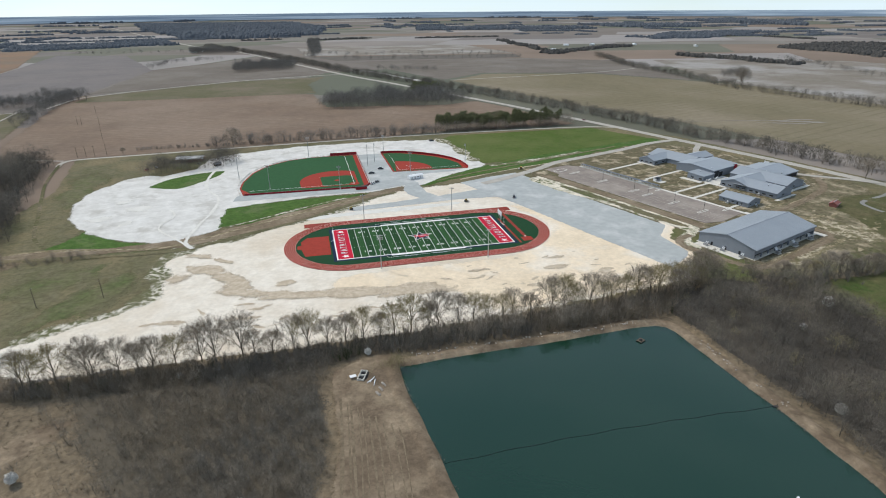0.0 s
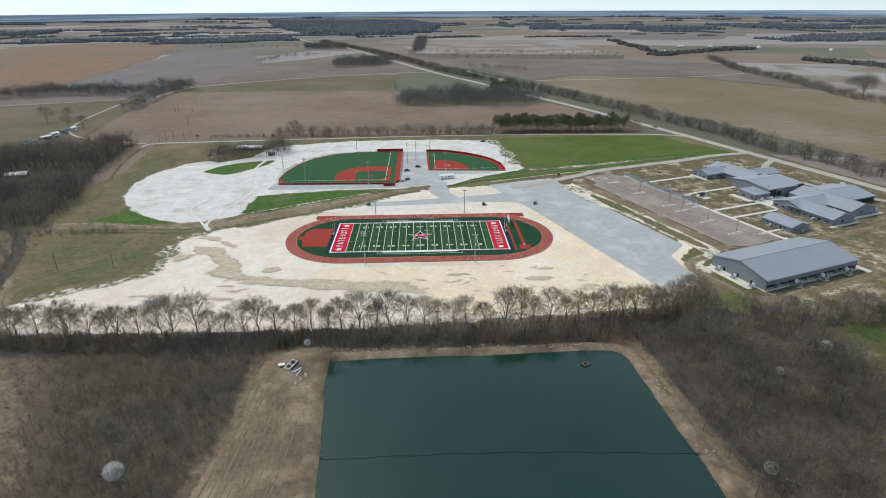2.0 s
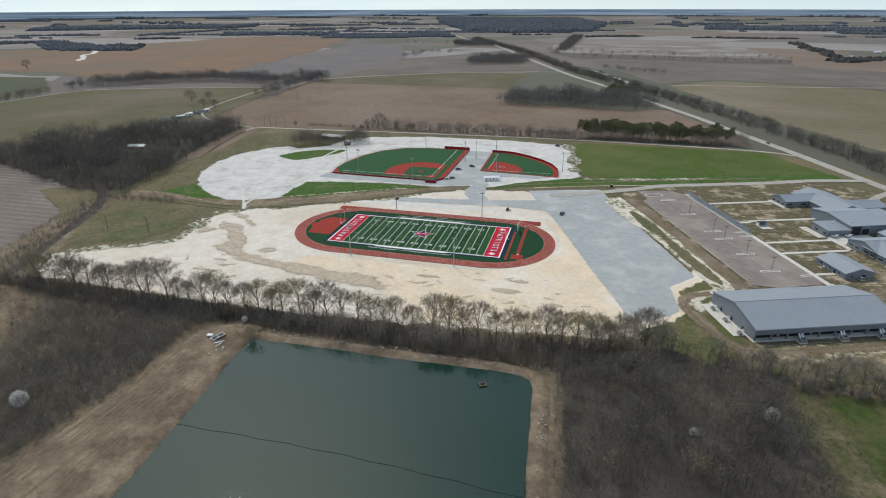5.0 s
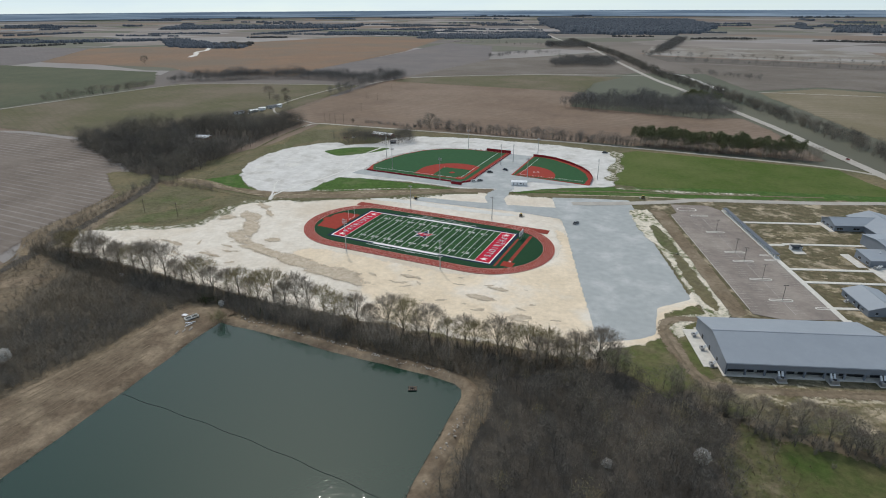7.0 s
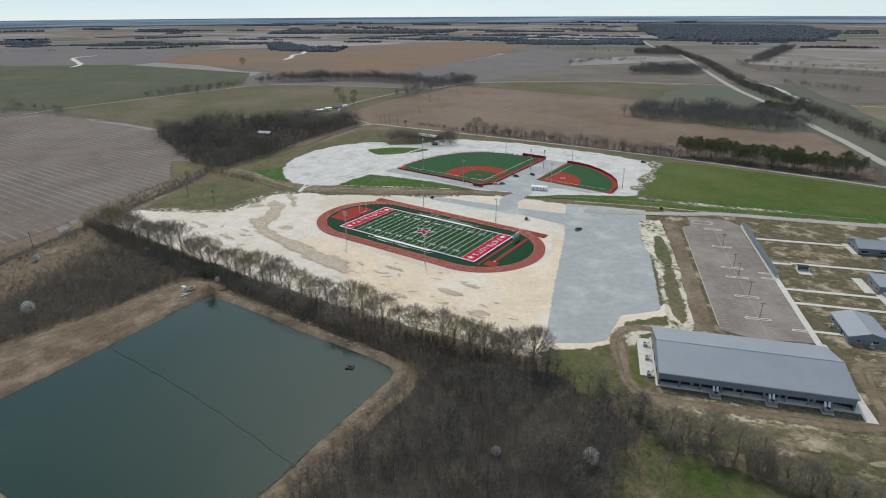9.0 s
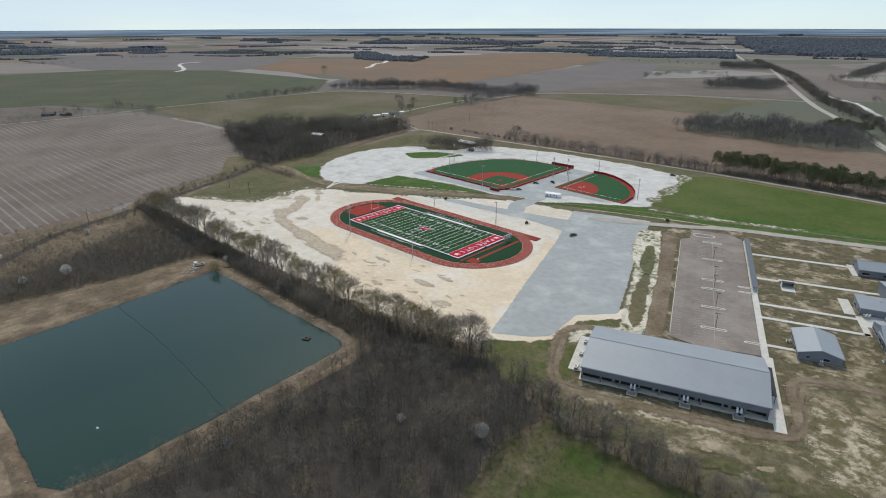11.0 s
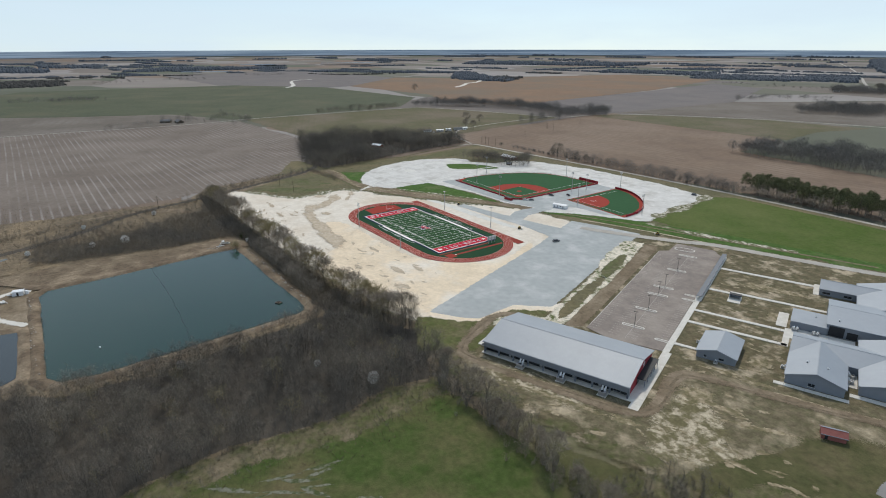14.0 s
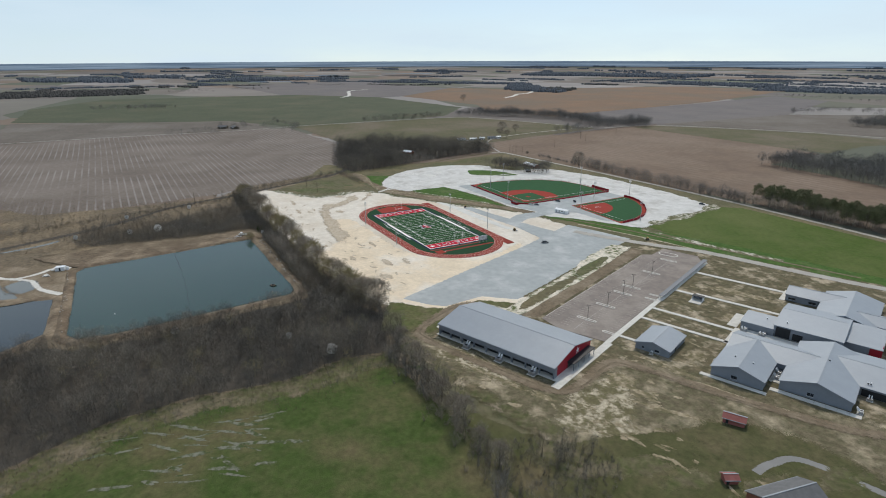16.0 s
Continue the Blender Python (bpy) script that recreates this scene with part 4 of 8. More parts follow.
zone("meadow_edge", [(186, -118), (198, -119), (199, -140), (201, -168), (193, -205), (196, -238), (212, -272), (205, -288), (190, -262), (182, -243), (181, -205), (187, -170), (181, -142)], 0.535, EDGE_GRASS, "dead tan grass along the wood's edge", "grass", rag=3.5, step=1.5, size=8)
for k, (cx, cy, l, w, t) in enumerate([(455, 288, 48, 2.5, -0.22), (540, 260, 36, 5.0, -0.42), (520, 252, 26, 2.5, -0.4), (556, 268, 20, 2.0, -0.4)]):
    blob("pale_streak", cx, cy, l, w, t, 0.42 + 0.01 * k, PALE_FIELD, "pale washed streak in the tan field", "ground cover", 600 + k, 0.5)

# Stone and silt worked into the grass past the edges of the white fill.
strip("stone_verge", [(76, 284), (82, 268), (87, 240), (89, 205), (91, 176)], 6.5, 0.535, STONE_GRASS, "white stone scattered into the green grass", "ground cover", wobble=3.5, step=3.0)
strip("stone_verge", [(98, 157), (130, 162), (165, 171), (205, 184)], 5.0, 0.572, STONE_GRASS, "white stone scattered along the swale", "ground cover", wobble=1.4, step=3.0)
strip("stone_verge", [(-205, -80), (-184, -68), (-168, -61), (-156, -48), (-153, -29), (-157, -4), (-150, 12), (-130, 24), (-104, 38), (-70, 52), (-26, 84)], 8.0, 0.512, STONE_GRASS, "white stone scattered into the rough grass", "ground cover", wobble=2.4, step=3.0)
strip("stone_verge", [(-126, 50), (-102, 62), (-70, 80), (-40, 94)], 2.5, 0.605, STONE_GRASS, "white stone scattered along the green strip", "ground cover", wobble=0.8, step=3.0)

# ---- pond with its bank ----
POND_RING = [(-39, -140.5), (70, -137.6), (83, -138.3), (87, -140.5), (88.8, -145), (90.6, -180), (92.8, -206), (94, -240), (92, -256), (84, -261), (-22, -260), (-29, -256), (-31, -232), (-34.5, -190), (-38, -156)]


def offset_ring(points, d):
    out = []
    n = len(points)
    for i in range(n):
        a, b, c = Vector(points[i - 1]), Vector(points[i]), Vector(points[(i + 1) % n])
        e1, e2 = (b - a).normalized(), (c - b).normalized()
        nrm = (Vector((-e1.y, e1.x)) + Vector((-e2.y, e2.x))).normalized()
        out.append((b.x + nrm.x * d, b.y + nrm.y * d))
    return out


def bank_ring(name, ring, profile, material, label):
    """A bank swept round a closed line: profile of (metres outward, height)."""
    pts = ragged(dense(ring, 4.0), 0.8, 14.0)
    bm, rings = bmesh.new(), []
    for d, z in profile:
        rr = offset_ring(pts, d)
        rings.append([bm.verts.new((x + 0.5 * noise.noise((x * 0.2, y * 0.2, d)), y + 0.5 * noise.noise((x * 0.2, y * 0.2, d + 9)), z + (0.25 * noise.noise((x * 0.15, y * 0.15, d)) if 0 < d < 11 else 0))) for x, y in rr])
    n = len(pts)
    for a, b in zip(rings, rings[1:]):
        for i in range(n):
            bm.faces.new((a[i], a[(i + 1) % n], b[(i + 1) % n], b[i]))
    bmesh.ops.recalc_face_normals(bm, faces=bm.faces)
    return tagged(part(name, bm, material, smooth=True), label, "bank", kind="structure"), pts


ring_area = sum(POND_RING[i - 1][0] * POND_RING[i][1] - POND_RING[i][0] * POND_RING[i - 1][1] for i in range(len(POND_RING)))
OUT = 1 if ring_area < 0 else -1
bank, pond_pts = bank_ring("pond_bank", POND_RING, [(OUT * -1.5, 0.3), (OUT * 0.6, 0.75), (OUT * 2.2, 1.4), (OUT * 3.6, 1.6), (OUT * 5.2, 1.4), (OUT * 7.2, 0.3)], BANK, "dry brown earth bank round the pond")
tagged(part("pond_water", sheet_bm(pond_pts, 0.72, 0.1), POND), "still dark green pond water", "water", kind="structure")
RING2 = [(24, -271), (76, -272), (92, -292), (90, -340), (10, -340), (16, -300)]
bank2, pond2_pts = bank_ring("pond_bank", RING2, [(OUT * -1.5, 0.3), (OUT * 0.6, 0.75), (OUT * 2.5, 1.3), (OUT * 5.0, 1.3), (OUT * 7.0, 0.3)], BANK, "brown bank round the second pond")
tagged(part("pond_water", sheet_bm(pond2_pts, 0.7, 0.1), POND_GREY), "dark water of a second pond", "water", kind="structure")
zone("bank_shelf", [(-66, -138), (-50, -130), (-38, -131), (-40, -145), (-36, -200), (-34, -262), (-70, -290), (-74, -230), (-66, -180)], 1.0, BANK, "wide bare earth shelf with wheel tracks", "ground cover", rag=1.5, step=3)
for i, (dx, w) in enumerate([(0, 0.9), (2.6, 0.5), (4.0, 0.8), (6.5, 0.4), (8.2, 0.45), (10.5, 0.8), (13, 0.7), (15.5, 0.5), (18.5, 0.6), (21, 0.5)]):
    strip("wheel_track", [(-64 + dx * 0.9, -156 - dx), (-66 + dx, -190), (-71 + dx * 1.1 + (i % 3), -235), (-75 + dx * 1.25, -284)], w, 1.03 + 0.002 * i, TRACKS, "worn wheel track in bare earth", "path", wobble=0.9, step=4)

# ---- running track and football field ----
T = 0.86                     # height of the track's surface


def stadium(half, r, steps=40):
    pts = [(half + r * math.cos(a), r * math.sin(a)) for a in np.linspace(-math.pi / 2, math.pi / 2, steps)]
    return [(float(x), float(y)) for x, y in pts] + [(float(-x), float(-y)) for x, y in pts]


def ring_band(half, r0, r1, z0, z1):
    """A flat band between two stadium outlines."""
    a, b = stadium(half, r0), stadium(half, r1)
    bm = bmesh.new()
    lo = [[bm.verts.new((x, y, z)) for x, y in pts] for pts, z in ((b, z0), (b, z1), (a, z1), (a, z0))]
    n = len(a)
    for p, q in zip(lo, lo[1:]):
        for i in range(n):
            bm.faces.new((p[i], p[(i + 1) % n], q[(i + 1) % n], q[i]))
    bmesh.ops.recalc_face_normals(bm, faces=bm.faces)
    return bm


HALF, R_IN, R_OUT = 46.0, 33.6, 40.7
track = empty("running_track", pose(0, 0, 0), "brick-red oval running track with worn pale lane lines", "running track", kind="structure")
part("surface", ring_band(HALF, R_IN, R_OUT, T - 0.4, T), TRACK_RED, track)
part("chute", boxed(-73.5, -46.2, R_IN + 0.6, R_OUT, T - 0.4, T - 0.01), TRACK_RED, track)
part("chute", boxed(46.2, 74.0, R_IN + 0.6, R_OUT, T - 0.4, T - 0.01), TRACK_RED, track)
for i in range(7):
    r = R_IN + 0.12 + i * (R_OUT - R_IN - 0.3) / 6
    part("lane_line", ring_band(HALF, r, r + (0.18 if i in (0, 6) else 0.13), T - 0.02, T + 0.012), LANE_LINE, track)
for x in (-56, -44, 44, 50, 60):
    part("lane_mark", boxed(x, x + 0.2, R_IN + 0.4, R_OUT - 0.2, T, T + 0.016), LANE_LINE, track)

field = empty("football_field", pose(0, 0, 0), "green turf football field with white yard lines and crimson end zones", "football field", kind="structure")
part("infield", sheet_bm(stadium(HALF, R_IN - 0.1), T - 0.06, 0.3), TURF_D, field, "dark green turf inside the track")
part("border", boxed(-57.6, 57.6, -27.0, 27.0, T - 0.3, T - 0.03), NAVY, field, "navy turf border")
X_GOAL, X_END, Y_SIDE = 45.72, 54.86, 24.38
for i in range(20):
    part("turf_panel", boxed(-X_GOAL + i * 4.572, -X_GOAL + (i + 1) * 4.572, -Y_SIDE, Y_SIDE, T - 0.3, T), TURF if i % 2 else TURF_B, field)
for s in (-1, 1):
    part("end_zone", boxed(min(s * X_GOAL, s * X_END), max(s * X_GOAL, s * X_END), -Y_SIDE, Y_SIDE, T - 0.3, T), RED_TURF, field, "crimson end zone")
    part("end_border", boxed(min(s * X_END, s * 55.7), max(s * X_END, s * 55.7), -25.3, 25.3, T - 0.3, T + 0.004), LINE, field)
    part("side_border", boxed(-X_END, X_END, min(s * Y_SIDE, s * 25.2), max(s * Y_SIDE, s * 25.2), T - 0.3, T + 0.004), LINE, field)
    part("team_box", boxed(-23, 23, min(s * 25.2, s * 26.6), max(s * 25.2, s * 26.6), T - 0.3, T + 0.004), LINE, field)
    frame_bm = bmesh.new()
    box(frame_bm, -26, 26, min(s * 28.6, s * 28.8), max(s * 28.6, s * 28.8), T - 0.1, T + 0.01)
    for q in (-1, 1):
        box(frame_bm, q * 26 - 0.1, q * 26 + 0.1, min(s * 26.6, s * 28.8), max(s * 26.6, s * 28.8), T - 0.1, T + 0.01)
    part("coach_line", frame_bm, LINE, field)
yard = boxed(-0.13, 0.13, -Y_SIDE, Y_SIDE, T - 0.05, T + 0.008)
first = part("yard_line", yard, LINE, field)
first.location.x = -X_GOAL
for i in range(1, 21):
    shared("yard_line", first.data, field, Matrix.Translation((-X_GOAL + i * 4.572, 0, 0)))
hash_bm = bmesh.new()
for s in (-1, 1):
    for i in range(101):
        x = -X_GOAL + i * 0.9144
        box(hash_bm, x - 0.05, x + 0.05, s * 8.2 - 0.3, s * 8.2 + 0.3, T, T + 0.01)
        box(hash_bm, x - 0.05, x + 0.05, s * 23.8 - 0.4, s * 23.8 + 0.4, T, T + 0.01)
tagged(part("hash_marks", hash_bm, LINE, field), "fine white hash marks", kind="stuff")


def lettering(text, size, m, material, parent, name="lettering", squeeze=1.0, bold=0.0):
    c = bpy.data.curves.new(name, "FONT")
    c.body, c.size, c.align_x, c.align_y, c.extrude, c.offset = text, size, "CENTER", "CENTER", 0.01, bold
    tmp = new(name, c)
    me = bpy.data.meshes.new_from_object(tmp.evaluated_get(bpy.context.evaluated_depsgraph_get()))
    bpy.data.objects.remove(tmp)
    me.materials.append(material)
    ob = new(name, me)
    ob.parent = parent
    ob.matrix_basis = m @ Matrix.Diagonal((squeeze, 1, 1, 1))
    return ob


NUM_TONE = LINE
for i, n in enumerate((10, 20, 30, 40, 50, 40, 30, 20, 10)):
    x = -X_GOAL + 9.144 * (i + 1)
    for s in (-1, 1):
        d = list(str(n))
        for k, ch in enumerate(d):
            lettering(ch, 3.2, pose(x + (k - 0.5) * 3.0 * (1 if s < 0 else -1), s * 16.5, T + 0.016, 0, 0, 0 if s < 0 else 180), NUM_TONE, field, "yard_number", 1.15, 0.05)
WORD = "PATRIOTS"
for s in (-1, 1):
    for k, ch in enumerate(WORD):
        y = (k - 3.5) * 4.3
        # The letters read along the end zone, their feet towards the goal line.
        m = pose(s * 50.3, y if s < 0 else -y, T + 0.03, 0, 0, 90 if s < 0 else -90)
        lettering(ch, 5.9, m, NAVY, field, "letter_outline", 0.82, 0.26)
        lettering(ch, 5.9, Matrix.Translation((0, 0, 0.02)) @ m, LINE, field, "end_zone_letter", 0.82, 0.0)


def star_bm(r, inner, z0, z1, turn=0.0):
    bm = bmesh.new()
    out = [((r if k % 2 == 0 else inner) * math.cos(turn + math.pi * k / 5 + math.pi / 2), (r if k % 2 == 0 else inner) * math.sin(turn + math.pi * k / 5 + math.pi / 2)) for k in range(10)]
    top = [bm.verts.new((x, y, z1)) for x, y in out]
    f = bm.faces.new(top)
    low = [bm.verts.new((x, y, z0)) for x, y in out]
    for k in range(10):
        bm.faces.new((top[k], low[k], low[(k + 1) % 10], top[(k + 1) % 10]))
    bmesh.ops.triangulate(bm, faces=[f])
    bmesh.ops.recalc_face_normals(bm, faces=bm.faces)
    return bm


LOGO_WHITE, LOGO_NAVY = LINE, NAVY
part("centre_star_edge", star_bm(8.6, 3.6, T, T + 0.02), LOGO_WHITE, field, "white-edged star at midfield")
part("centre_star", star_bm(7.4, 3.0, T, T + 0.03), LOGO_NAVY, field, "navy star at midfield")
logo = bmesh.new()
for k, (x, y, w, h) in enumerate([(-2.2, 0.4, 3.6, 3.2), (1.4, 0.6, 4.6, 2.6), (4.2, 1.8, 3.0, 1.0), (3.8, -0.6, 2.6, 0.9), (0.2, -1.9, 3.6, 1.2)]):
    box(logo, x - w / 2, x + w / 2, y - h / 2, y + h / 2, T, T + 0.04 + 0.002 * k)
part("centre_emblem", logo, RED_TURF, field, "crimson emblem shapes on the star")
logo = bmesh.new()
for x, y, w, h in [(-2.4, 0.5, 1.5, 1.3), (1.2, 1.2, 3.4, 0.35), (1.4, 0.2, 3.4, 0.35)]:
    box(logo, x - w / 2, x + w / 2, y - h / 2, y + h / 2, T, T + 0.06)
part("emblem_bars", logo, LINE, field)
for s in (-1, 1):
    for q in (-1, 1):
        st = part("end_zone_star", star_bm(2.6, 1.05, T, T + 0.03), LINE, field)
        st.matrix_basis = pose(s * 50.3, q * 20.4, 0, 0, 0, 90)
# Jump runways and throwing areas in the two bends.
part("throwing_pad", sheet_bm([(-74, -15), (-58.5, -15.5), (-58.5, 15), (-72, 15), (-76, 9), (-76, 3), (-78.5, 2), (-78.5, -3), (-76, -4)], T - 0.01, 0.3), CLAY_TURF, field, "brick red throwing area")
part("runway", boxed(58.6, 60.0, -27, 18, T - 0.3, T - 0.02), TRACK_RED, field, "red jump runway")
part("runway", boxed(64.4, 66.6, -20, 26, T - 0.3, T - 0.02), TRACK_RED, field, "red jump runway")
part("landing_pad", boxed(62, 69, -25, -18.5, T - 0.3, T - 0.01, bevel=0.02), CLAY_TURF, field, "brick red landing area")
part("throwing_circle", tube(bmesh.new(), (65.5, -17.5, T - 0.1), (65.5, -17.5, T + 0.05), 0.6, 0.6, 16), LINE, field)


def goalpost(x, face):
    g = empty("goalpost", pose(x, 0, T, 0, 0, face), "white gooseneck football goalpost", "goalpost", "goalposts of the field")
    bm = bmesh.new()
    tube(bm, (0, 0, -0.1), (0, 0, 2.2), 0.12, 0.11, 10)
    tube(bm, (0, 0, 2.2), (1.6, 0, 3.05), 0.11, 0.1, 10)
    part("gooseneck", bm, WHITE_METAL, g)
    part("crossbar", tube(bmesh.new(), (1.6, -3.55, 3.05), (1.6, 3.55, 3.05), 0.09, 0.09, 8), WHITE_METAL, g)
    for s in (-1, 1):
        part("upright", tube(bmesh.new(), (1.6, s * 3.5, 3.05), (1.6, s * 3.5, 10.0), 0.07, 0.06, 8), WHITE_METAL, g)
    part("pad", tube(bmesh.new(), (0, 0, -0.05), (0, 0, 1.8), 0.3, 0.3, 12), NAVY, g, "navy foam pad round the post")


goalpost(-57.3, 0)
goalpost(57.3, 180)


def light_pole(x, y, h, face, bars=3, base=T - 0.4):
    g = empty("stadium_light", pose(x, y, base, 0, 0, face), "tall grey steel floodlight pole beside a sports field", "light pole", "floodlight poles")
    part("footing", tube(bmesh.new(), (0, 0, -0.1), (0, 0, 1.1), 0.45, 0.42, 10), CONCRETE, g, "concrete footing")
    part("pole", tube(bmesh.new(), (0, 0, 0.6), (0, 0, h), 0.3, 0.14, 10), STEEL, g)
    for k in range(bars):
        z = h - 0.5 - k * 1.1
        arm = part("crossarm", boxed(-1.7, 1.7, -0.09, 0.09, z - 0.09, z + 0.09, bevel=0.02), STEEL, g)
        for j in range(4):
            bm = bmesh.new()
            tube(bm, (-1.35 + j * 0.9, 0.1, z - 0.05), (-1.35 + j * 0.9, 0.55, z - 0.3), 0.16, 0.34, 10)
            part("floodlight", bm, STEEL, arm)
    part("control_box", boxed(-0.25, 0.25, 0.25, 0.5, 2.5, 3.6, bevel=0.02), STEEL, g)


light_pole(-32, -42.8, 21, 0)
light_pole(32, -42.8, 18, 0, 1)
light_pole(-32, 43.0, 18, 180, 1)
light_pole(32, 43.0, 18, 180, 1)


def scoreboard(x, y):
    g = empty("scoreboard", pose(x, y, T, 0, 0, -90), "grey scoreboard frame with blank panels at the field's end", "scoreboard")
    for s in (-3, 0, 3):
        part("post", boxed(s - 0.15, s + 0.15, -0.15, 0.15, -0.1, 5.4), STEEL, g)
    part("panel", boxed(-4.0, 4.0, -0.4, -0.16, 2.2, 5.4, bevel=0.04), WHITE_METAL, g, "pale panel seen from behind")
    for k in range(3):
        part("rail", boxed(-3.8, 3.8, 0.16, 0.26, 2.5 + k * 1.2, 2.7 + k * 1.2), STEEL, g)


scoreboard(61.0, 19.5)
for y, s in ((30.3, 1), (-30.3, -1)):
    for x in (-12, 6):
        g = empty("team_bench", pose(x, y, T, 0, 0, 0), "long pale metal team bench at the sideline", "bench", "sideline benches")
        part("seat", boxed(-4, 4, -0.2, 0.2, 0.42, 0.48, bevel=0.01), STEEL, g)
        for k in (-3, -1, 1, 3):
            part("leg", boxed(k - 0.05, k + 0.05, -0.18, 0.18, -0.02, 0.42), STEEL, g)

# ---- ball fields ----
B = 0.80
HOME = (-30.0, 131.0)
ball = empty("baseball_field", pose(0, 0, 0), "green turf baseball field with brick red infield", "baseball field", kind="structure")
BB_ARC = [(-119.5, 121), (-123.5, 140), (-122.5, 160), (-116, 188), (-104, 211), (-86, 226), (-66, 232.5), (-44, 233.5)]
BB_OUT = [(-118, 121), (-24, 118), (-18, 124), (-18, 233)] + BB_ARC[::-1]
part("warning_strip", sheet_bm(BB_OUT, B - 0.04), CLAY_TURF, ball, "brick red edge strip")
part("outfield", sheet_bm([(-114, 124.5), (-26, 122), (-22.5, 126), (-22, 231), (-44, 232)] + [(x + (1.2 if x < -60 else 0), y - 1.0) for x, y in BB_ARC[-2::-1]][:-1], B), TURF_BALL, ball)


# Skinned arc behind the square of grass; base lines run along -x and +y from home.
part("infield_skin", sheet_bm([(-30, 128), (-74, 128.5)] + [(-44 + 31 * math.cos(a), 145 + 31 * math.sin(a)) for a in np.linspace(math.radians(190), math.radians(57), 24)] + [(-26.5, 172), (-26.5, 131)], B + 0.02), CLAY_TURF, ball, "brick red infield")
part("infield_grass", sheet_bm([(-33, 129.6), (-55, 129.6), (-56.5, 134), (-57.5, 156), (-55, 158.5), (-34, 158.5), (-29, 156), (-28, 134)], B + 0.04), TURF_BALL, ball, "green infield square")
part("home_circle", tube(bmesh.new(), (-30, 131, B - 0.1), (-30, 131, B + 0.06), 4.2, 4.2, 28), CLAY_TURF, ball)
part("mound", tube(bmesh.new(), (-43.3, 144.3, B - 0.1), (-43.3, 144.3, B + 0.14), 2.9, 2.3, 24), CLAY_TURF, ball, "brick red pitcher's mound")
part("foul_line", boxed(-115, -30, 130.9, 131.2, B, B + 0.075), LINE, ball)
part("foul_line", boxed(-30.2, -29.9, 131, 230, B, B + 0.075), LINE, ball)
for x, y in ((-57.5, 131), (-57.5, 158.5), (-30, 158.5)):
    part("base", boxed(x - 0.3, x + 0.3, y - 0.3, y + 0.3, B, B + 0.14), LINE, ball)

soft = empty("softball_field", pose(0, 0, 0), "green turf softball field with brick red infield", "softball field", kind="structure")
SB_ARC = [(6.5, 231.5), (18, 231.5), (30, 228), (46, 218), (60, 205), (70, 191), (76, 175), (77.5, 156)]
part("warning_strip", sheet_bm([(7.5, 159)] + [(77.5, 155)][:0] + SB_ARC[::-1][:0] + [(77, 154.5)] + SB_ARC[::-1], B - 0.04), CLAY_TURF, soft, "brick red edge strip")
part("outfield", sheet_bm([(9, 160)] + [(72.5, 156.5)] + [(x - 3.4, y - 1.6) for x, y in SB_ARC[::-1]][1:-1] + [(8.2, 229)], B), TURF_BALL, soft)
part("infield_skin", sheet_bm([(11, 160.8)] + [(14 + 31 * math.cos(a), 164 + 31 * math.sin(a)) for a in np.linspace(math.radians(-5), math.radians(88), 24)], B + 0.03), CLAY_TURF, soft, "brick red skinned infield")
part("foul_line", boxed(14, 70, 163.9, 164.15, B, B + 0.05), LINE, soft)
part("foul_line", boxed(13.9, 14.15, 164, 226, B, B + 0.05), LINE, soft)
bm = bmesh.new()
for k in range(24):
    a, b = 2 * math.pi * k / 24, 2 * math.pi * (k + 1) / 24
    box(bm, 25.5 + 2.4 * math.cos(a) - 0.2, 25.5 + 2.4 * math.cos(a) + 0.2, 176 + 2.4 * math.sin(a) - 0.2, 176 + 2.4 * math.sin(a) + 0.2, B, B + 0.05)
part("pitching_circle", bm, LINE, soft)


def fence_run(points, h, material, label, spacing=3.0, post_h=None, closed=False, screen=True, base=0.62, name="field_fence"):
    pts = [Vector(p) for p in dense(points, spacing, closed=closed)]
    g = empty(name, pose(0, 0, 0), label, "fence", kind="structure")
    ph = post_h or h
    post = None
    for v in pts:
        if post is None:
            post = part("post", tube(bmesh.new(), (0, 0, -0.3), (0, 0, ph), 0.06, 0.06, 6), STEEL, g)
            post.location = (v.x, v.y, base)
        else:
            shared("post", post.data, g, Matrix.Translation((v.x, v.y, base)))
    if screen:
        for a, b in zip(pts, pts[1:]):
            d = (b - a)
            p = part("screen_panel", boxed(0, d.length, -0.04, 0.04, 0.05, h), material, g)
            p.matrix_basis = Matrix.Translation((a.x, a.y, base)) @ Matrix.Rotation(math.atan2(d.y, d.x), 4, "Z")
        for k in (h,):
            bm = bmesh.new()
            for a, b in zip(pts, pts[1:]):
                tube(bm, (a.x, a.y, base + k), (b.x, b.y, base + k), 0.05, 0.05, 6)
            part("top_rail", bm, STEEL, g)
    return g


fence_run([(-44, 234), (-17.6, 233.6)], 2.9, FENCE_RED, "tall dark red screened outfield wall", 3.3)
fence_run([(-17.4, 233), (-17.4, 126), (-24, 117.6), (-60, 119), (-118.5, 120.6)], 1.4, FENCE_RED, "low red screened fence along the baseball field", 5.0)
fence_run(SB_ARC, 2.2, FENCE_RED, "dark red screened softball outfield fence", 4.0)
fence_run([(77.5, 156), (60, 157.5), (40, 158.4), (12, 159.5), (6.8, 166), (6.5, 231)], 1.3, STEEL, "low wire fence beside the softball field", 4.0, screen=False)
fence_run(BB_ARC, 1.6, STEEL, "line of bare fence posts round the outfield", 3.0, screen=False)
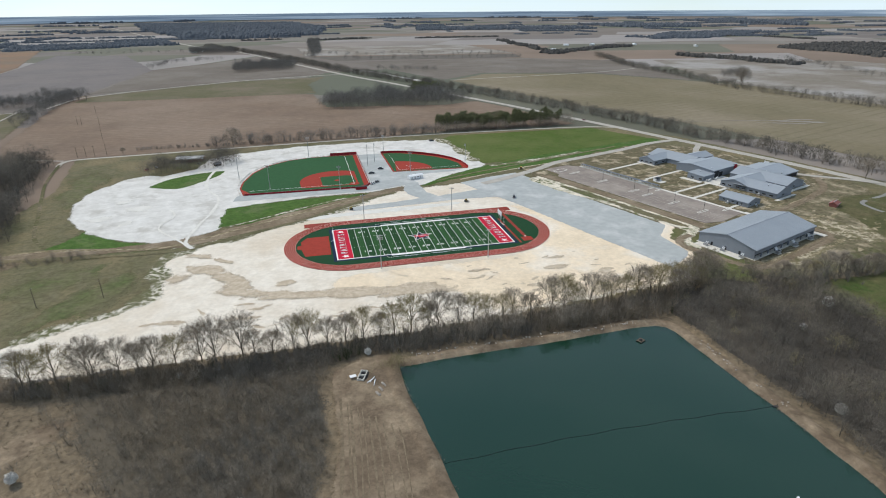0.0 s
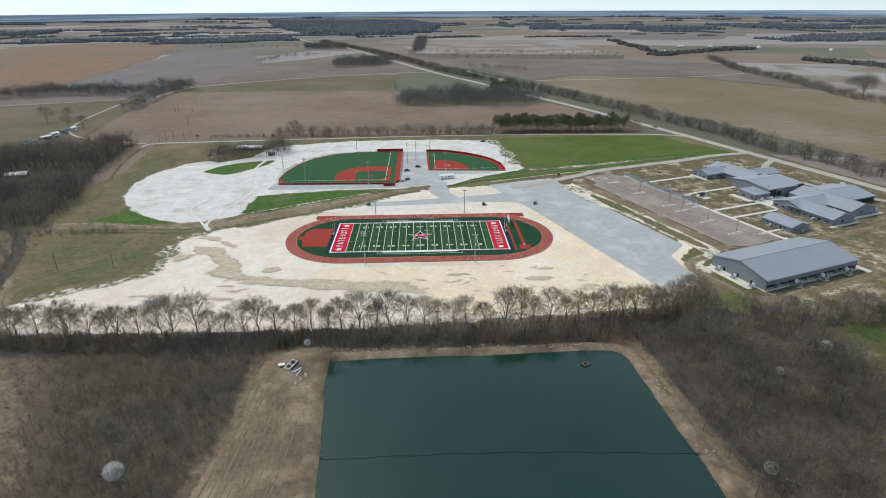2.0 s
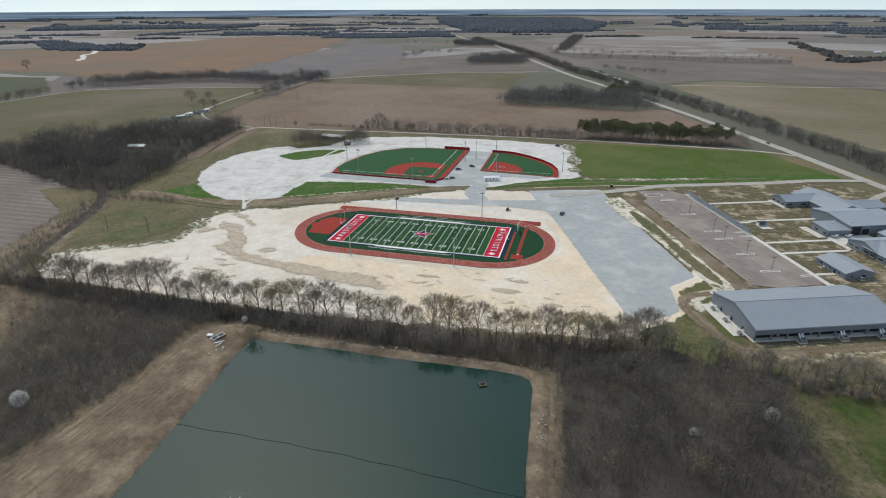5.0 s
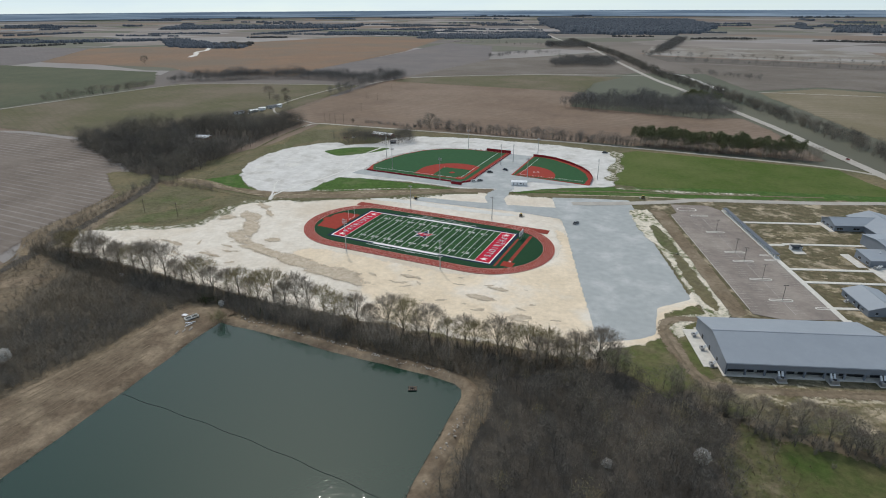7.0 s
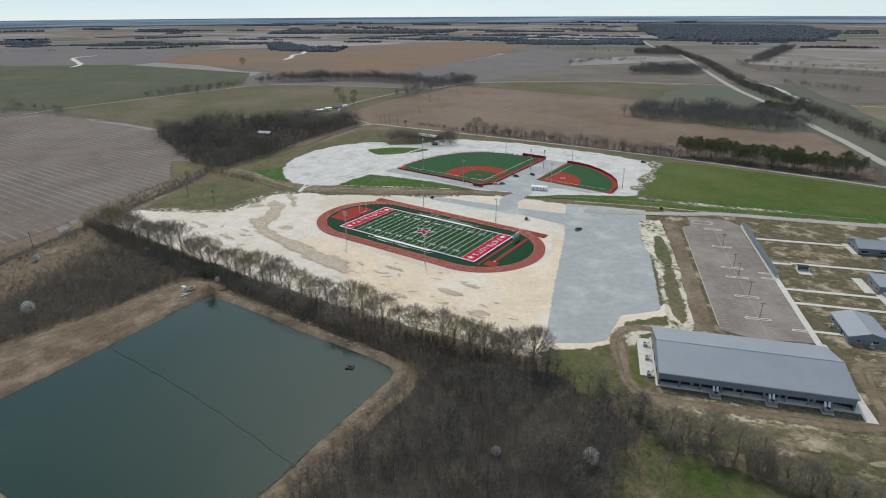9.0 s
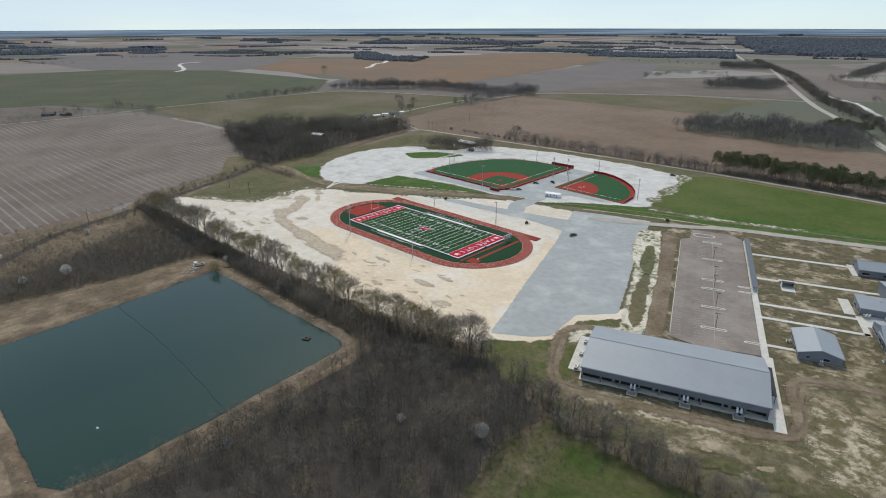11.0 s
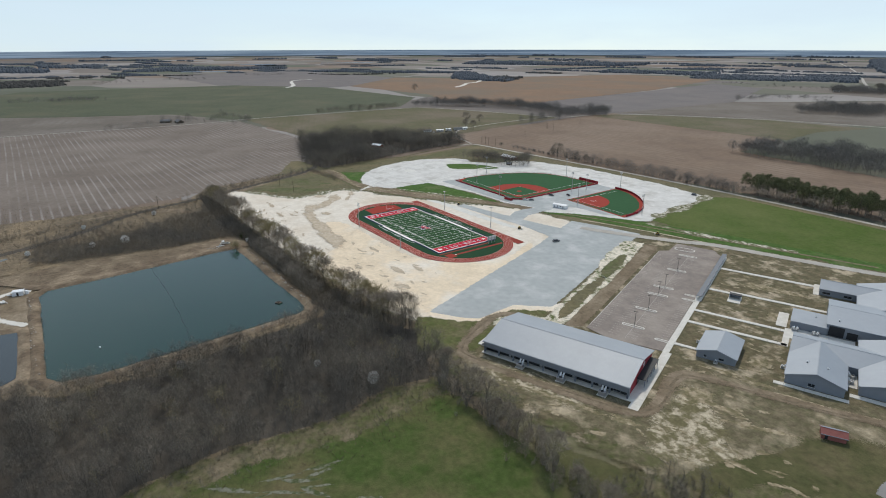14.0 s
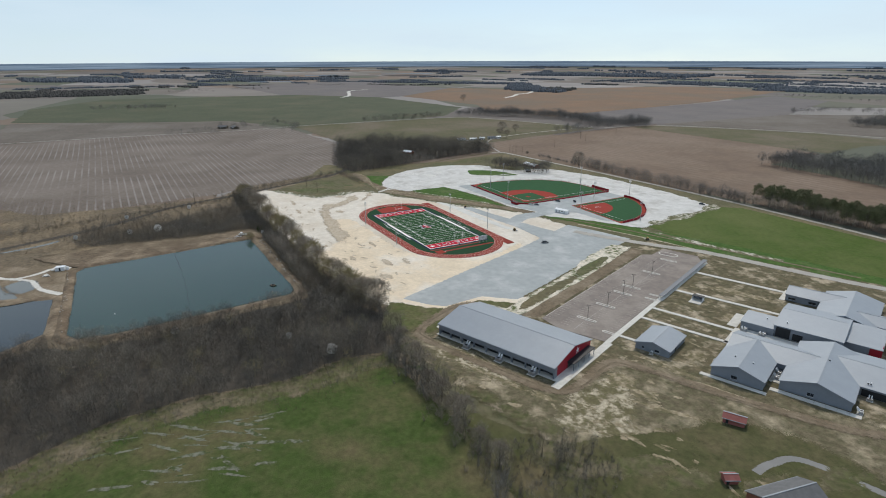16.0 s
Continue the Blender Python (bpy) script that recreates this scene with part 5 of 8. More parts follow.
# Stacked pale blocks where the outfield wall is still being built.
rng = np.random.default_rng(5)
block_bm = boxed(-1.1, 1.1, -0.5, 0.5, 0, 0.9, bevel=0.05)
block = None
line = [Vector(p) for p in dense(BB_ARC, 4.5, closed=False)]
for i, v in enumerate(line):
    if rng.random() < 0.25:
        continue
    d = line[min(i + 1, len(line) - 1)] - line[max(i - 1, 0)]
    m = Matrix.Translation((v.x * 1.012 - 0.6, v.y + 1.6, 0.56)) @ Matrix.Rotation(math.atan2(d.y, d.x) + rng.normal(0, 0.15), 4, "Z")
    if block is None:
        block = part("fence_block", block_bm, CONCRETE)
        block.matrix_basis = m
        tagged(block, "pale concrete block lying beside the outfield edge", "block", "blocks round the outfield")
    else:
        copy_thing(block, m)
for x, y, h, f in ((-99, 134, 20, 0), (-43, 117.5, 20, 0), (-12, 187, 20, 90), (-65, 236, 20, 180), (-126, 170, 20, -70), (10, 235, 18, 180), (23, 156.5, 18, 0), (80, 175, 18, 90), (-4, 199, 18, -90)):
    light_pole(x, y, h, f, 2, 0.6)


def dugout(x, y, turn, l=12.0):
    g = empty("dugout", pose(x, y, 0.6, 0, 0, turn), "low dark roofed dugout beside the ball field", "dugout", "dugouts")
    part("back_wall", boxed(-l / 2, l / 2, 1.3, 1.5, -0.1, 2.2), FENCE_RED, g)
    for s in (-1, 1):
        part("side_wall", boxed(s * l / 2 - 0.1, s * l / 2 + 0.1, -1.2, 1.3, -0.1, 2.2), FENCE_RED, g)
    part("roof", boxed(-l / 2 - 0.3, l / 2 + 0.3, -1.6, 1.8, 2.2, 2.4, bevel=0.03), DARK, g, "dark flat roof")
    part("bench", boxed(-l / 2 + 0.5, l / 2 - 0.5, 0.8, 1.2, 0.4, 0.5), STEEL, g)


dugout(-26, 114.5, 180, 9)

# ---- school grounds, in their own square grid ----
GRID = pose(207.5, -57.8, 0, 0, 0, 20)


def at_grid(u, v):
    p = GRID @ Vector((u, v, 0))
    return (p.x, p.y)


def gpoly(*pts):
    return [at_grid(*p) for p in pts]


# Ground covers.
zone("schoolyard", gpoly((-12, 212), (150, 218), (190, 180), (190, 30), (130, -40), (60, -60), (-44, -42), (-52, 0), (-46, 26), (-16, 30), (-18, 110), (-20, 180)), 0.56, SCHOOLYARD, "thin olive grass on clay between the school walks", "grass", rag=5, step=2, size=9)
zone("rough_yard", gpoly((-50, -22), (-44, -42), (20, -48), (70, -62), (120, -46), (176, 10), (176, 40), (150, 36), (84, 26), (50, 22), (44, -20)), 0.60, YARD_ROUGH, "patchy sand and dry grass behind the school", "ground cover", rag=6, step=2, size=9)
for k, (u, v, l, w, t) in enumerate([(40, -52, 12, 5, 0.2), (60, -60, 10, 4, 0.4), (84, -54, 13, 5, 0.7), (104, -44, 12, 5, 0.9), (20, -50, 12, 4, 0.3), (-10, -46, 12, 4, 0.2), (124, -34, 12, 5, 1.0), (146, -10, 12, 5, 1.1), (-34, -38, 8, 4, 0.3), (72, -66, 7, 3, 0.4)]):
    q = at_grid(u, v)
    blob("thin_grass", q[0], q[1], l, w, t + 0.35, 0.628 + 0.004 * k, EDGE_GRASS, "dead grass run through with green", "grass", 640 + k, 0.75)
rng = np.random.default_rng(17)
SAND = [(58, 3, 9, 3.5, 0.3), (68, -2, 12, 2.0, -0.1), (84, -8, 14, 1.6, 0.2), (70, 143, 16, 4, 0.1), (78, 104, 5, 4, 0.6), (56, 64, 8, 2.0, 0.2), (50, 88, 7, 1.8, -0.2), (77, 45, 4, 6, 0.2), (78, 26, 6, 2.2, 0.0), (62, 28, 8, 1.0, 0.05), (-6, -26, 34, 1.0, 0.02), (10, -34, 22, 1.1, 0.03), (38, -33, 6, 2.2, 0.1), (120, 24, 22, 1.0, 0.08), (96, 22.5, 10, 0.9, 0.0)]
for k in range(70):
    u, v = rng.uniform(42, 86), rng.uniform(-40, 160)
    SAND.append((u, v, rng.uniform(0.8, 4.0), rng.uniform(0.4, 1.3), rng.normal(0, 0.4)))
for k in range(40):
    SAND.append((rng.uniform(-40, 130), rng.uniform(-48, -22), rng.uniform(1.0, 5.0), rng.uniform(0.4, 1.2), rng.normal(0.05, 0.3)))
for k, (u, v, l, w, t) in enumerate(SAND):
    x, y = at_grid(u, v)
    blob("sand_patch", x, y, l, w, t + radians(20), 0.632 + 0.0007 * k, SANDY, "bare sandy patch in thin grass", "ground cover", 90 + k, 0.6)
zone("sand_spill", [(252, -34), (262, -62), (268, -80), (296, -76), (298, -62), (282, -52), (268, -30)], 0.622, SPILL, "pale sand spilled in thin grass", "ground cover", rag=6, step=3, size=8, reach=5.0)
zone("sand_spill", [(186, -92), (200, -84), (222, -82), (240, -76), (238, -86), (214, -92), (196, -98)], 0.622, SPILL, "pale sand spilled in thin grass", "ground cover", rag=4, step=3, size=8, reach=3.5)
strip("dirt_track", gpoly((-30, 27), (-44, 25), (-50, 16), (-49, -4), (-46, -20), (-36, -27), (10, -28), (38, -26), (46, -16), (47, 8), (54, 17), (84, 19), (112, 21), (150, 28), (180, 50)), 5.5, 0.745, DIRT, "brown dirt service track", "path", wobble=0.4)
strip("wheel_rut", gpoly((-44, 24), (-50, 14), (-49.5, -4), (-46, -20), (-36, -26), (10, -27), (38, -25), (47.5, -14), (48, 8), (54, 16), (84, 18), (112, 20), (150, 27)), 1.1, 0.765, TRACKS, "dark wheel rut", "path", wobble=0.4)
# Bank of rubble and grass between the gravel lot and the car park.
zone("rubble_verge", gpoly((-31, 184), (-16, 186), (-13, 120), (-13, 40), (-15, 30), (-30, 24), (-40, 20), (-44, 8), (-48, 14), (-42, 28), (-26, 32), (-26, 100), (-32, 150)), 0.68, VERGE, "pale rubble verge beside the gravel lot", "ground cover", rag=2.0, step=1.6, size=5)
zone("verge_grass", gpoly((-23, 150), (-18, 150), (-16, 108), (-22, 108), (-25, 128)), 0.71, GREENING, "strip of olive grass in rubble", "grass", smooth=True, rag=1.6, step=1.2, size=4)
zone("verge_grass", gpoly((-22, 100), (-17, 100), (-16, 50), (-20, 36), (-24, 60)), 0.71, OLIVE, "strip of olive grass in rubble", "grass", smooth=True, rag=1.6, step=1.2, size=4)
zone("earth_bank", gpoly((-15, 186), (-5, 184), (-5, 34), (-14, 30), (-13, 110)), 0.72, DIRT, "brown graded earth bank", "ground cover", rag=0.8, step=2)

# Car park.
P = 0.78
zone("car_park", gpoly((-3, 34), (-2.5, 176), (3, 180), (4, 199), (30, 198), (36, 188), (36.5, 31), (10, 29)), P, ASPHALT, "weathered brown-grey asphalt car park with faded bays", "parking lot")
car_park = bpy.data.objects["car_park"]
school_drive = strip("school_drive", gpoly((-70, 196), (-40, 198), (4, 205), (29, 211), (83, 210), (126, 210), (160, 212), (184, 210), (207, 206)), 7.5, 0.76, ROAD, "pale school drive", "road", smooth=True)
strip("school_drive", [(337, 176), (324, 162), (314, 148), (312, 134), (317, 112), (328, 88), (341, 68), (358, 49), (377, 33), (396, 14)], 6.0, 0.77, ROAD, "pale school drive behind the buildings", "road")
lot = empty("bay_markings", GRID, "faded pale parking bay lines", "marking", kind="structure")
bay = None
for u, v0, v1 in ((-2.6, 36, 172), (8.0, 36, 176), (17.5, 36, 176), (31.5, 42, 98)):
    v = v0
    while v < v1:
        if bay is None:
            bay = part("bay_line", boxed(0, 5.0, -0.08, 0.08, P, P + 0.012), LANE_LINE, lot)
            bay.data.materials[0] = BAY_PAINT
            bay.location = (u, v, 0)
        else:
            shared("bay_line", bay.data, lot, Matrix.Translation((u, v, 0)))
        v += 2.75
part("spine_line", boxed(17.3, 17.5, 34, 178, P, P + 0.014), BAY_PAINT, lot)
part("edge_line", boxed(-2.7, -2.45, 38, 174, P, P + 0.016), CONCRETE, lot, "pale kerb line")


def island(u0, u1, v, w=2.4):
    """A kerbed island with rounded ends."""
    g = empty("kerb_island", GRID @ pose((u0 + u1) / 2, v, P), "kerbed car park island with rounded ends", "island", "car park islands")
    l, r = (u1 - u0) / 2 - w / 2, w / 2

    def outline(rr):
        return [(l + rr * math.cos(a), rr * math.sin(a)) for a in np.linspace(-math.pi / 2, math.pi / 2, 10)] + [(-l - rr * math.cos(a), -rr * math.sin(a)) for a in np.linspace(-math.pi / 2, math.pi / 2, 10)]

    a, b = outline(r), outline(r - 0.62)
    bm = bmesh.new()
    rings = [[bm.verts.new((x, y, z)) for x, y in pts] for pts, z in ((a, -0.1), (a, 0.16), (b, 0.16), (b, 0.0))]
    for p, q in zip(rings, rings[1:]):
        for i in range(20):
            bm.faces.new((p[i], p[(i + 1) % 20], q[(i + 1) % 20], q[i]))
    bmesh.ops.recalc_face_normals(bm, faces=bm.faces)
    part("kerb", bm, CONCRETE, g)
    part("planting_bed", sheet_bm(b, 0.12, 0.1), ASPHALT, g, "asphalt-coloured infill")


for u0, u1, v, w in ((11, 23, 175, 2.4), (11, 23, 143, 2.4), (11, 23, 110, 2.4), (11, 23, 97, 2.4), (11, 23, 73, 2.4), (11, 23, 49, 2.4), (30, 38, 106.5, 2.0), (30, 38, 99.5, 2.0), (30, 37.5, 41.5, 2.2), (5, 19, 188, 7.0)):
    island(u0, u1, v, w)


def lot_lamp(u, v):
    g = empty("lot_lamp", GRID @ pose(u, v, P), "dark square car park lamp on a tall pole", "lamp post", "car park lamps")
    part("footing", tube(bmesh.new(), (0, 0, 0), (0, 0, 0.9), 0.3, 0.3, 10), CONCRETE, g)
    part("pole", tube(bmesh.new(), (0, 0, 0.8), (0, 0, 8.8), 0.11, 0.09, 8), DARK, g)
    for s in (-1, 1):
        arm = part("arm", boxed(min(0, s * 0.8), max(0, s * 0.8), -0.05, 0.05, 8.6, 8.7), DARK, g)
        part("lamp_head", boxed(s * 0.8 - 0.35, s * 0.8 + 0.35, -0.25, 0.25, 8.52, 8.72, bevel=0.03), DARK, arm)


for u, v in ((17.4, 143), (17.6, 110.5), (17.4, 97), (18, 73.5), (17.6, 49)):
    lot_lamp(u, v)

# Concrete walks.
for k, (u0, u1, v0, v1) in enumerate([(36.6, 39.6, 31, 103), (39.6, 96, 162.6, 165.4), (39.6, 52, 122.6, 125.2), (52, 103, 124.5, 127.1), (39.6, 86, 87, 89.4), (39.6, 86, 70.4, 72.8), (39.6, 52, 41.4, 43.6), (36.8, 41.0, -24, 31), (83.5, 86.5, 70, 92), (84, 112, 30.6, 33), (112, 146, 36.6, 39.4), (93, 96, 150, 168), (79, 84, 93, 112), (-41.5, -35.9, -13, 17)]):
    bm = bmesh.new()
    n = max(1, int(max(u1 - u0, v1 - v0) / 4))
    for j in range(n):
        if u1 - u0 > v1 - v0:
            box(bm, u0 + (u1 - u0) * j / n + 0.03, u0 + (u1 - u0) * (j + 1) / n - 0.03, v0, v1, 0.4, 0.80 + 0.004 * (k % 3))
        else:
            box(bm, u0, u1, v0 + (v1 - v0) * j / n + 0.03, v0 + (v1 - v0) * (j + 1) / n - 0.03, 0.4, 0.80 + 0.004 * (k % 3))
    walk_ob = part("concrete_walk", bm, CONCRETE)
    walk_ob.matrix_basis = GRID
    tagged(walk_ob, "pale concrete walk in jointed slabs", "pavement", kind="structure")
apron = part("gym_apron", boxed(-35.8, 40.5, -19.0, 18.8, 0.3, 0.77), CONCRETE)
apron.matrix_basis = GRID
tagged(apron, "pale concrete apron round the gymnasium", "pavement", kind="structure")


# ---- buildings ----
def gable_parts(parent, u0, u1, v0, v1, eave, ridge, along="u", roof=None, wall=None, over=0.45, base=0.75):
    """Walls with gables and a pitched roof, each a mesh."""
    rm, wm2 = roof or ROOF, wall or WALL
    swap = along == "v"
    if swap:
        u0, u1, v0, v1 = v0, v1, u0, u1
    c = (v0 + v1) / 2

    def place(u, v, z):
        return (v, u, z) if swap else (u, v, z)

    bm = bmesh.new()
    a = [bm.verts.new(place(u0, v, z)) for v, z in ((v0, base - 0.4), (v1, base - 0.4), (v1, eave), (c, ridge), (v0, eave))]
    b = [bm.verts.new(place(u1, v, z)) for v, z in ((v0, base - 0.4), (v1, base - 0.4), (v1, eave), (c, ridge), (v0, eave))]
    bm.faces.new(a)
    bm.faces.new(b)
    for i in (0, 1, 2, 3, 4):
        bm.faces.new((a[i], a[(i + 1) % 5], b[(i + 1) % 5], b[i]))
    bmesh.ops.recalc_face_normals(bm, faces=bm.faces)
    part("wall", bm, wm2, parent)
    bm = bmesh.new()
    slope = (ridge - eave) / (c - v0)
    prof = [(v0 - over, eave - over * slope), (c, ridge), (v1 + over, eave - over * slope)]
    lo = [[bm.verts.new(place(u, v, z + dz)) for v, z in prof] for u in (u0 - over, u1 + over) for dz in (0.02, 0.3)]
    for i in (0, 1):
        bm.faces.new((lo[1][i], lo[1][i + 1], lo[3][i + 1], lo[3][i]))
        bm.faces.new((lo[0][i], lo[0][i + 1], lo[2][i + 1], lo[2][i]))
        for q in (0, 2):
            bm.faces.new((lo[q][i], lo[q][i + 1], lo[q + 1][i + 1], lo[q + 1][i]))
    for i in (0, 2):
        bm.faces.new((lo[0][i], lo[1][i], lo[3][i], lo[2][i]))
    bmesh.ops.recalc_face_normals(bm, faces=bm.faces)
    roof_ob = part("roof", bm, rm, parent, "blue-grey standing seam metal roof")
    bm = bmesh.new()
    for s in (-1, 1):
        p0, p1 = place(u0 - over, c + s * 0.12, ridge + 0.34), place(u1 + over, c + s * 0.12, ridge + 0.34)
        box(bm, min(p0[0], p1[0]) - (0.1 if swap else 0), max(p0[0], p1[0]) + (0.1 if swap else 0), min(p0[1], p1[1]) - (0 if swap else 0.1), max(p0[1], p1[1]) + (0 if swap else 0.1), ridge + 0.26, ridge + 0.36)
    part("ridge_cap", bm, ROOF, roof_ob)
    for s in (0, 1):
        v = (v0 - over - 0.12, v1 + over + 0.12)[s]
        zz = eave - over * slope
        p0, p1 = place(u0 - over, v - 0.1, 0), place(u1 + over, v + 0.1, 0)
        part("gutter", boxed(min(p0[0], p1[0]), max(p0[0], p1[0]), min(p0[1], p1[1]), max(p0[1], p1[1]), zz + 0.02, zz + 0.28), WALL, roof_ob)
    return roof_ob


def shed_roof(parent, u0, u1, v0, v1, z0, z1, base=0.75, over=0.4, roof=None):
    """A block whose roof falls from v1 (z1) to v0 (z0)."""
    bm = bmesh.new()
    a = [bm.verts.new((u0, v, z)) for v, z in ((v0, base - 0.4), (v1, base - 0.4), (v1, z1), (v0, z0))]
    b = [bm.verts.new((u1, v, z)) for v, z in ((v0, base - 0.4), (v1, base - 0.4), (v1, z1), (v0, z0))]
    bm.faces.new(a), bm.faces.new(b)
    for i in range(4):
        bm.faces.new((a[i], a[(i + 1) % 4], b[(i + 1) % 4], b[i]))
    bmesh.ops.recalc_face_normals(bm, faces=bm.faces)
    part("wall", bm, WALL, parent)
    k = (z1 - z0) / (v1 - v0)
    bm = bmesh.new()
    c = [[bm.verts.new((u, v, z + dz)) for v, z in ((v0 - over, z0 - over * k), (v1 + over, z1 + over * k))] for u in (u0 - over, u1 + over) for dz in (0.02, 0.3)]
    for f in ((c[0][0], c[0][1], c[2][1], c[2][0]), (c[1][0], c[1][1], c[3][1], c[3][0]), (c[0][0], c[0][1], c[1][1], c[1][0]), (c[2][0], c[2][1], c[3][1], c[3][0]), (c[0][0], c[1][0], c[3][0], c[2][0]), (c[0][1], c[1][1], c[3][1], c[2][1])):
        bm.faces.new(f)
    bmesh.ops.recalc_face_normals(bm, faces=bm.faces)
    return part("roof", bm, roof or ROOF, parent, "blue-grey standing seam metal roof")


def window(parent, u, v, z, w, h, face, name="window"):
    """face: the way out of the wall, one of -u, +u, -v, +v."""
    turn = {"-v": 0, "+u": 90, "+v": 180, "-u": -90}[face]
    g = part(name, boxed(-w / 2, w / 2, -0.05, 0.12, 0, h), WALL, parent)
    g.matrix_basis = pose(u, v, z, 0, 0, turn)
    part("pane", boxed(-w / 2 + 0.12, w / 2 - 0.12, -0.08, 0.0, 0.12, h - 0.12), GLASS, g, "dark window glass")
    part("mullion", boxed(-0.05, 0.05, -0.1, 0.0, 0.1, h - 0.1), WALL, g)
    part("sill", boxed(-w / 2 - 0.1, w / 2 + 0.1, -0.18, 0.05, -0.1, 0.0), CONCRETE, g)
    return g


def hvac(u, v, turn, label="pale rooftop-style cooling unit on a pad beside the wall", big=1.0):
    g = empty("cooling_unit", GRID @ pose(u, v, 0.77, 0, 0, turn), label, "cooling unit", "cooling units")
    k = big
    part("pad", boxed(-1.6 * k, 1.6 * k, -1.3 * k, 1.3 * k, -0.1, 0.12), CONCRETE, g)
    part("cabinet", boxed(-1.3 * k, 1.3 * k, -1.0 * k, 0.5 * k, 0.12, 1.5 * k, bevel=0.05), STEEL, g)
    for s in (-0.55, 0.55):
        duct = tube(bmesh.new(), (s * k, 0.4 * k, 1.0 * k), (s * k, 1.6 * k, 2.6 * k), 0.32 * k, 0.32 * k, 10)
        part("duct", duct, WHITE_METAL, g, "white elbowed duct")
    fan = part("fan_guard", tube(bmesh.new(), (0, -0.3 * k, 1.5 * k), (0, -0.3 * k, 1.6 * k), 0.55 * k, 0.55 * k, 14), DARK, g)
    part("pipe", tube(bmesh.new(), (1.1 * k, 0.5 * k, 0.5), (1.1 * k, 1.6 * k, 0.5), 0.08, 0.08, 6), STEEL, g)


gym = empty("gymnasium", GRID, "long slate-grey metal gymnasium with a blue-grey pitched roof", "building")
G_EAVE, G_RIDGE = 6.6, 10.6
# Body stands back from the south eave behind a row of columns; the east gable is set in behind a red wall.
bm = bmesh.new()
sec = ((-15.5, 0.4), (18, 0.4), (18, G_EAVE), (0, G_RIDGE), (-15.5, G_EAVE + 0.5))
ra, rb = [[bm.verts.new((u, v, z)) for v, z in sec] for u in (-35, 34.5)]
bm.faces.new(ra), bm.faces.new(rb)
for i in range(5):
    bm.faces.new((ra[i], ra[(i + 1) % 5], rb[(i + 1) % 5], rb[i]))
bmesh.ops.recalc_face_normals(bm, faces=bm.faces)
part("wall", bm, WALL, gym)
part("south_fascia", boxed(-35, 35, -18, -17.7, 3.6, G_EAVE), WALL, gym, "deep grey band over the open bays")
# ceiling and back are near-black to paint the shade inside the bays
part("bay_ceiling", boxed(-34.9, 34.9, -17.7, -15.5, 3.6, 3.75), DARK, gym)
part("bay_back", boxed(-34.9, 34.6, -15.62, -15.52, 0.78, 3.6), DARK, gym, "near-black back of the open bays, shade painted in")
for k in range(10):
    u = -34.7 + k * 7.71
    part("column", boxed(u - 0.35, u + 0.35, -18, -17.3, 0.6, 3.6), WALL, gym)
for u, d in ((-35, 1), (34.7, 1)):
    bm = bmesh.new()
    pts = [(-18, 0.4), (-15.4, 0.4), (-15.4, G_EAVE + 0.55), (-18, G_EAVE)]
    r0, r1 = [[bm.verts.new((u + du, v, z)) for v, z in pts] for du in (0, 0.3)]
    bm.faces.new(r0), bm.faces.new(r1)
    for i in range(4):
        bm.faces.new((r0[i], r0[(i + 1) % 4], r1[(i + 1) % 4], r1[i]))
    bmesh.ops.recalc_face_normals(bm, faces=bm.faces)
    part("end_wall", bm, WALL, gym)
# roof
bm = bmesh.new()
sl = (G_RIDGE - G_EAVE) / 18
prof = [(-18.6, G_EAVE - 0.6 * sl), (0, G_RIDGE), (18.6, G_EAVE - 0.6 * sl)]
lo = [[bm.verts.new((u, v, z + dz)) for v, z in prof] for u in (-35.5, 35.5) for dz in (0.03, 0.33)]
for i in (0, 1):
    bm.faces.new((lo[1][i], lo[1][i + 1], lo[3][i + 1], lo[3][i]))
    bm.faces.new((lo[0][i], lo[0][i + 1], lo[2][i + 1], lo[2][i]))
    for q in (0, 2):
        bm.faces.new((lo[q][i], lo[q][i + 1], lo[q + 1][i + 1], lo[q + 1][i]))
for i in (0, 2):
    bm.faces.new((lo[0][i], lo[1][i], lo[3][i], lo[2][i]))
bmesh.ops.recalc_face_normals(bm, faces=bm.faces)
gym_roof = part("roof", bm, ROOF, gym, "blue-grey standing seam metal roof")
part("ridge_cap", boxed(-35.6, 35.6, -0.25, 0.25, G_RIDGE + 0.28, G_RIDGE + 0.40), WALL, gym_roof, "dark ridge cap")
rib = None
for k in range(58):
    for s in (-1, 1):
        m = Matrix.Translation((-35.0 + k * 1.228, s * 9.3, (G_EAVE - 0.6 * sl + G_RIDGE) / 2 + 0.34)) @ Matrix.Rotation(-s * math.atan(sl), 4, "X")
        if rib is None:
            rib = part("seam", boxed(-0.03, 0.03, -9.5, 9.5, 0, 0.035), ROOF, gym_roof)
            rib.matrix_basis = m
        else:
            shared("seam", rib.data, gym_roof, m)
for s in (-1, 1):
    part("gutter", boxed(-35.5, 35.5, s * 18.72 - 0.14, s * 18.72 + 0.14, G_EAVE - 0.35, G_EAVE - 0.02), WALL, gym_roof)
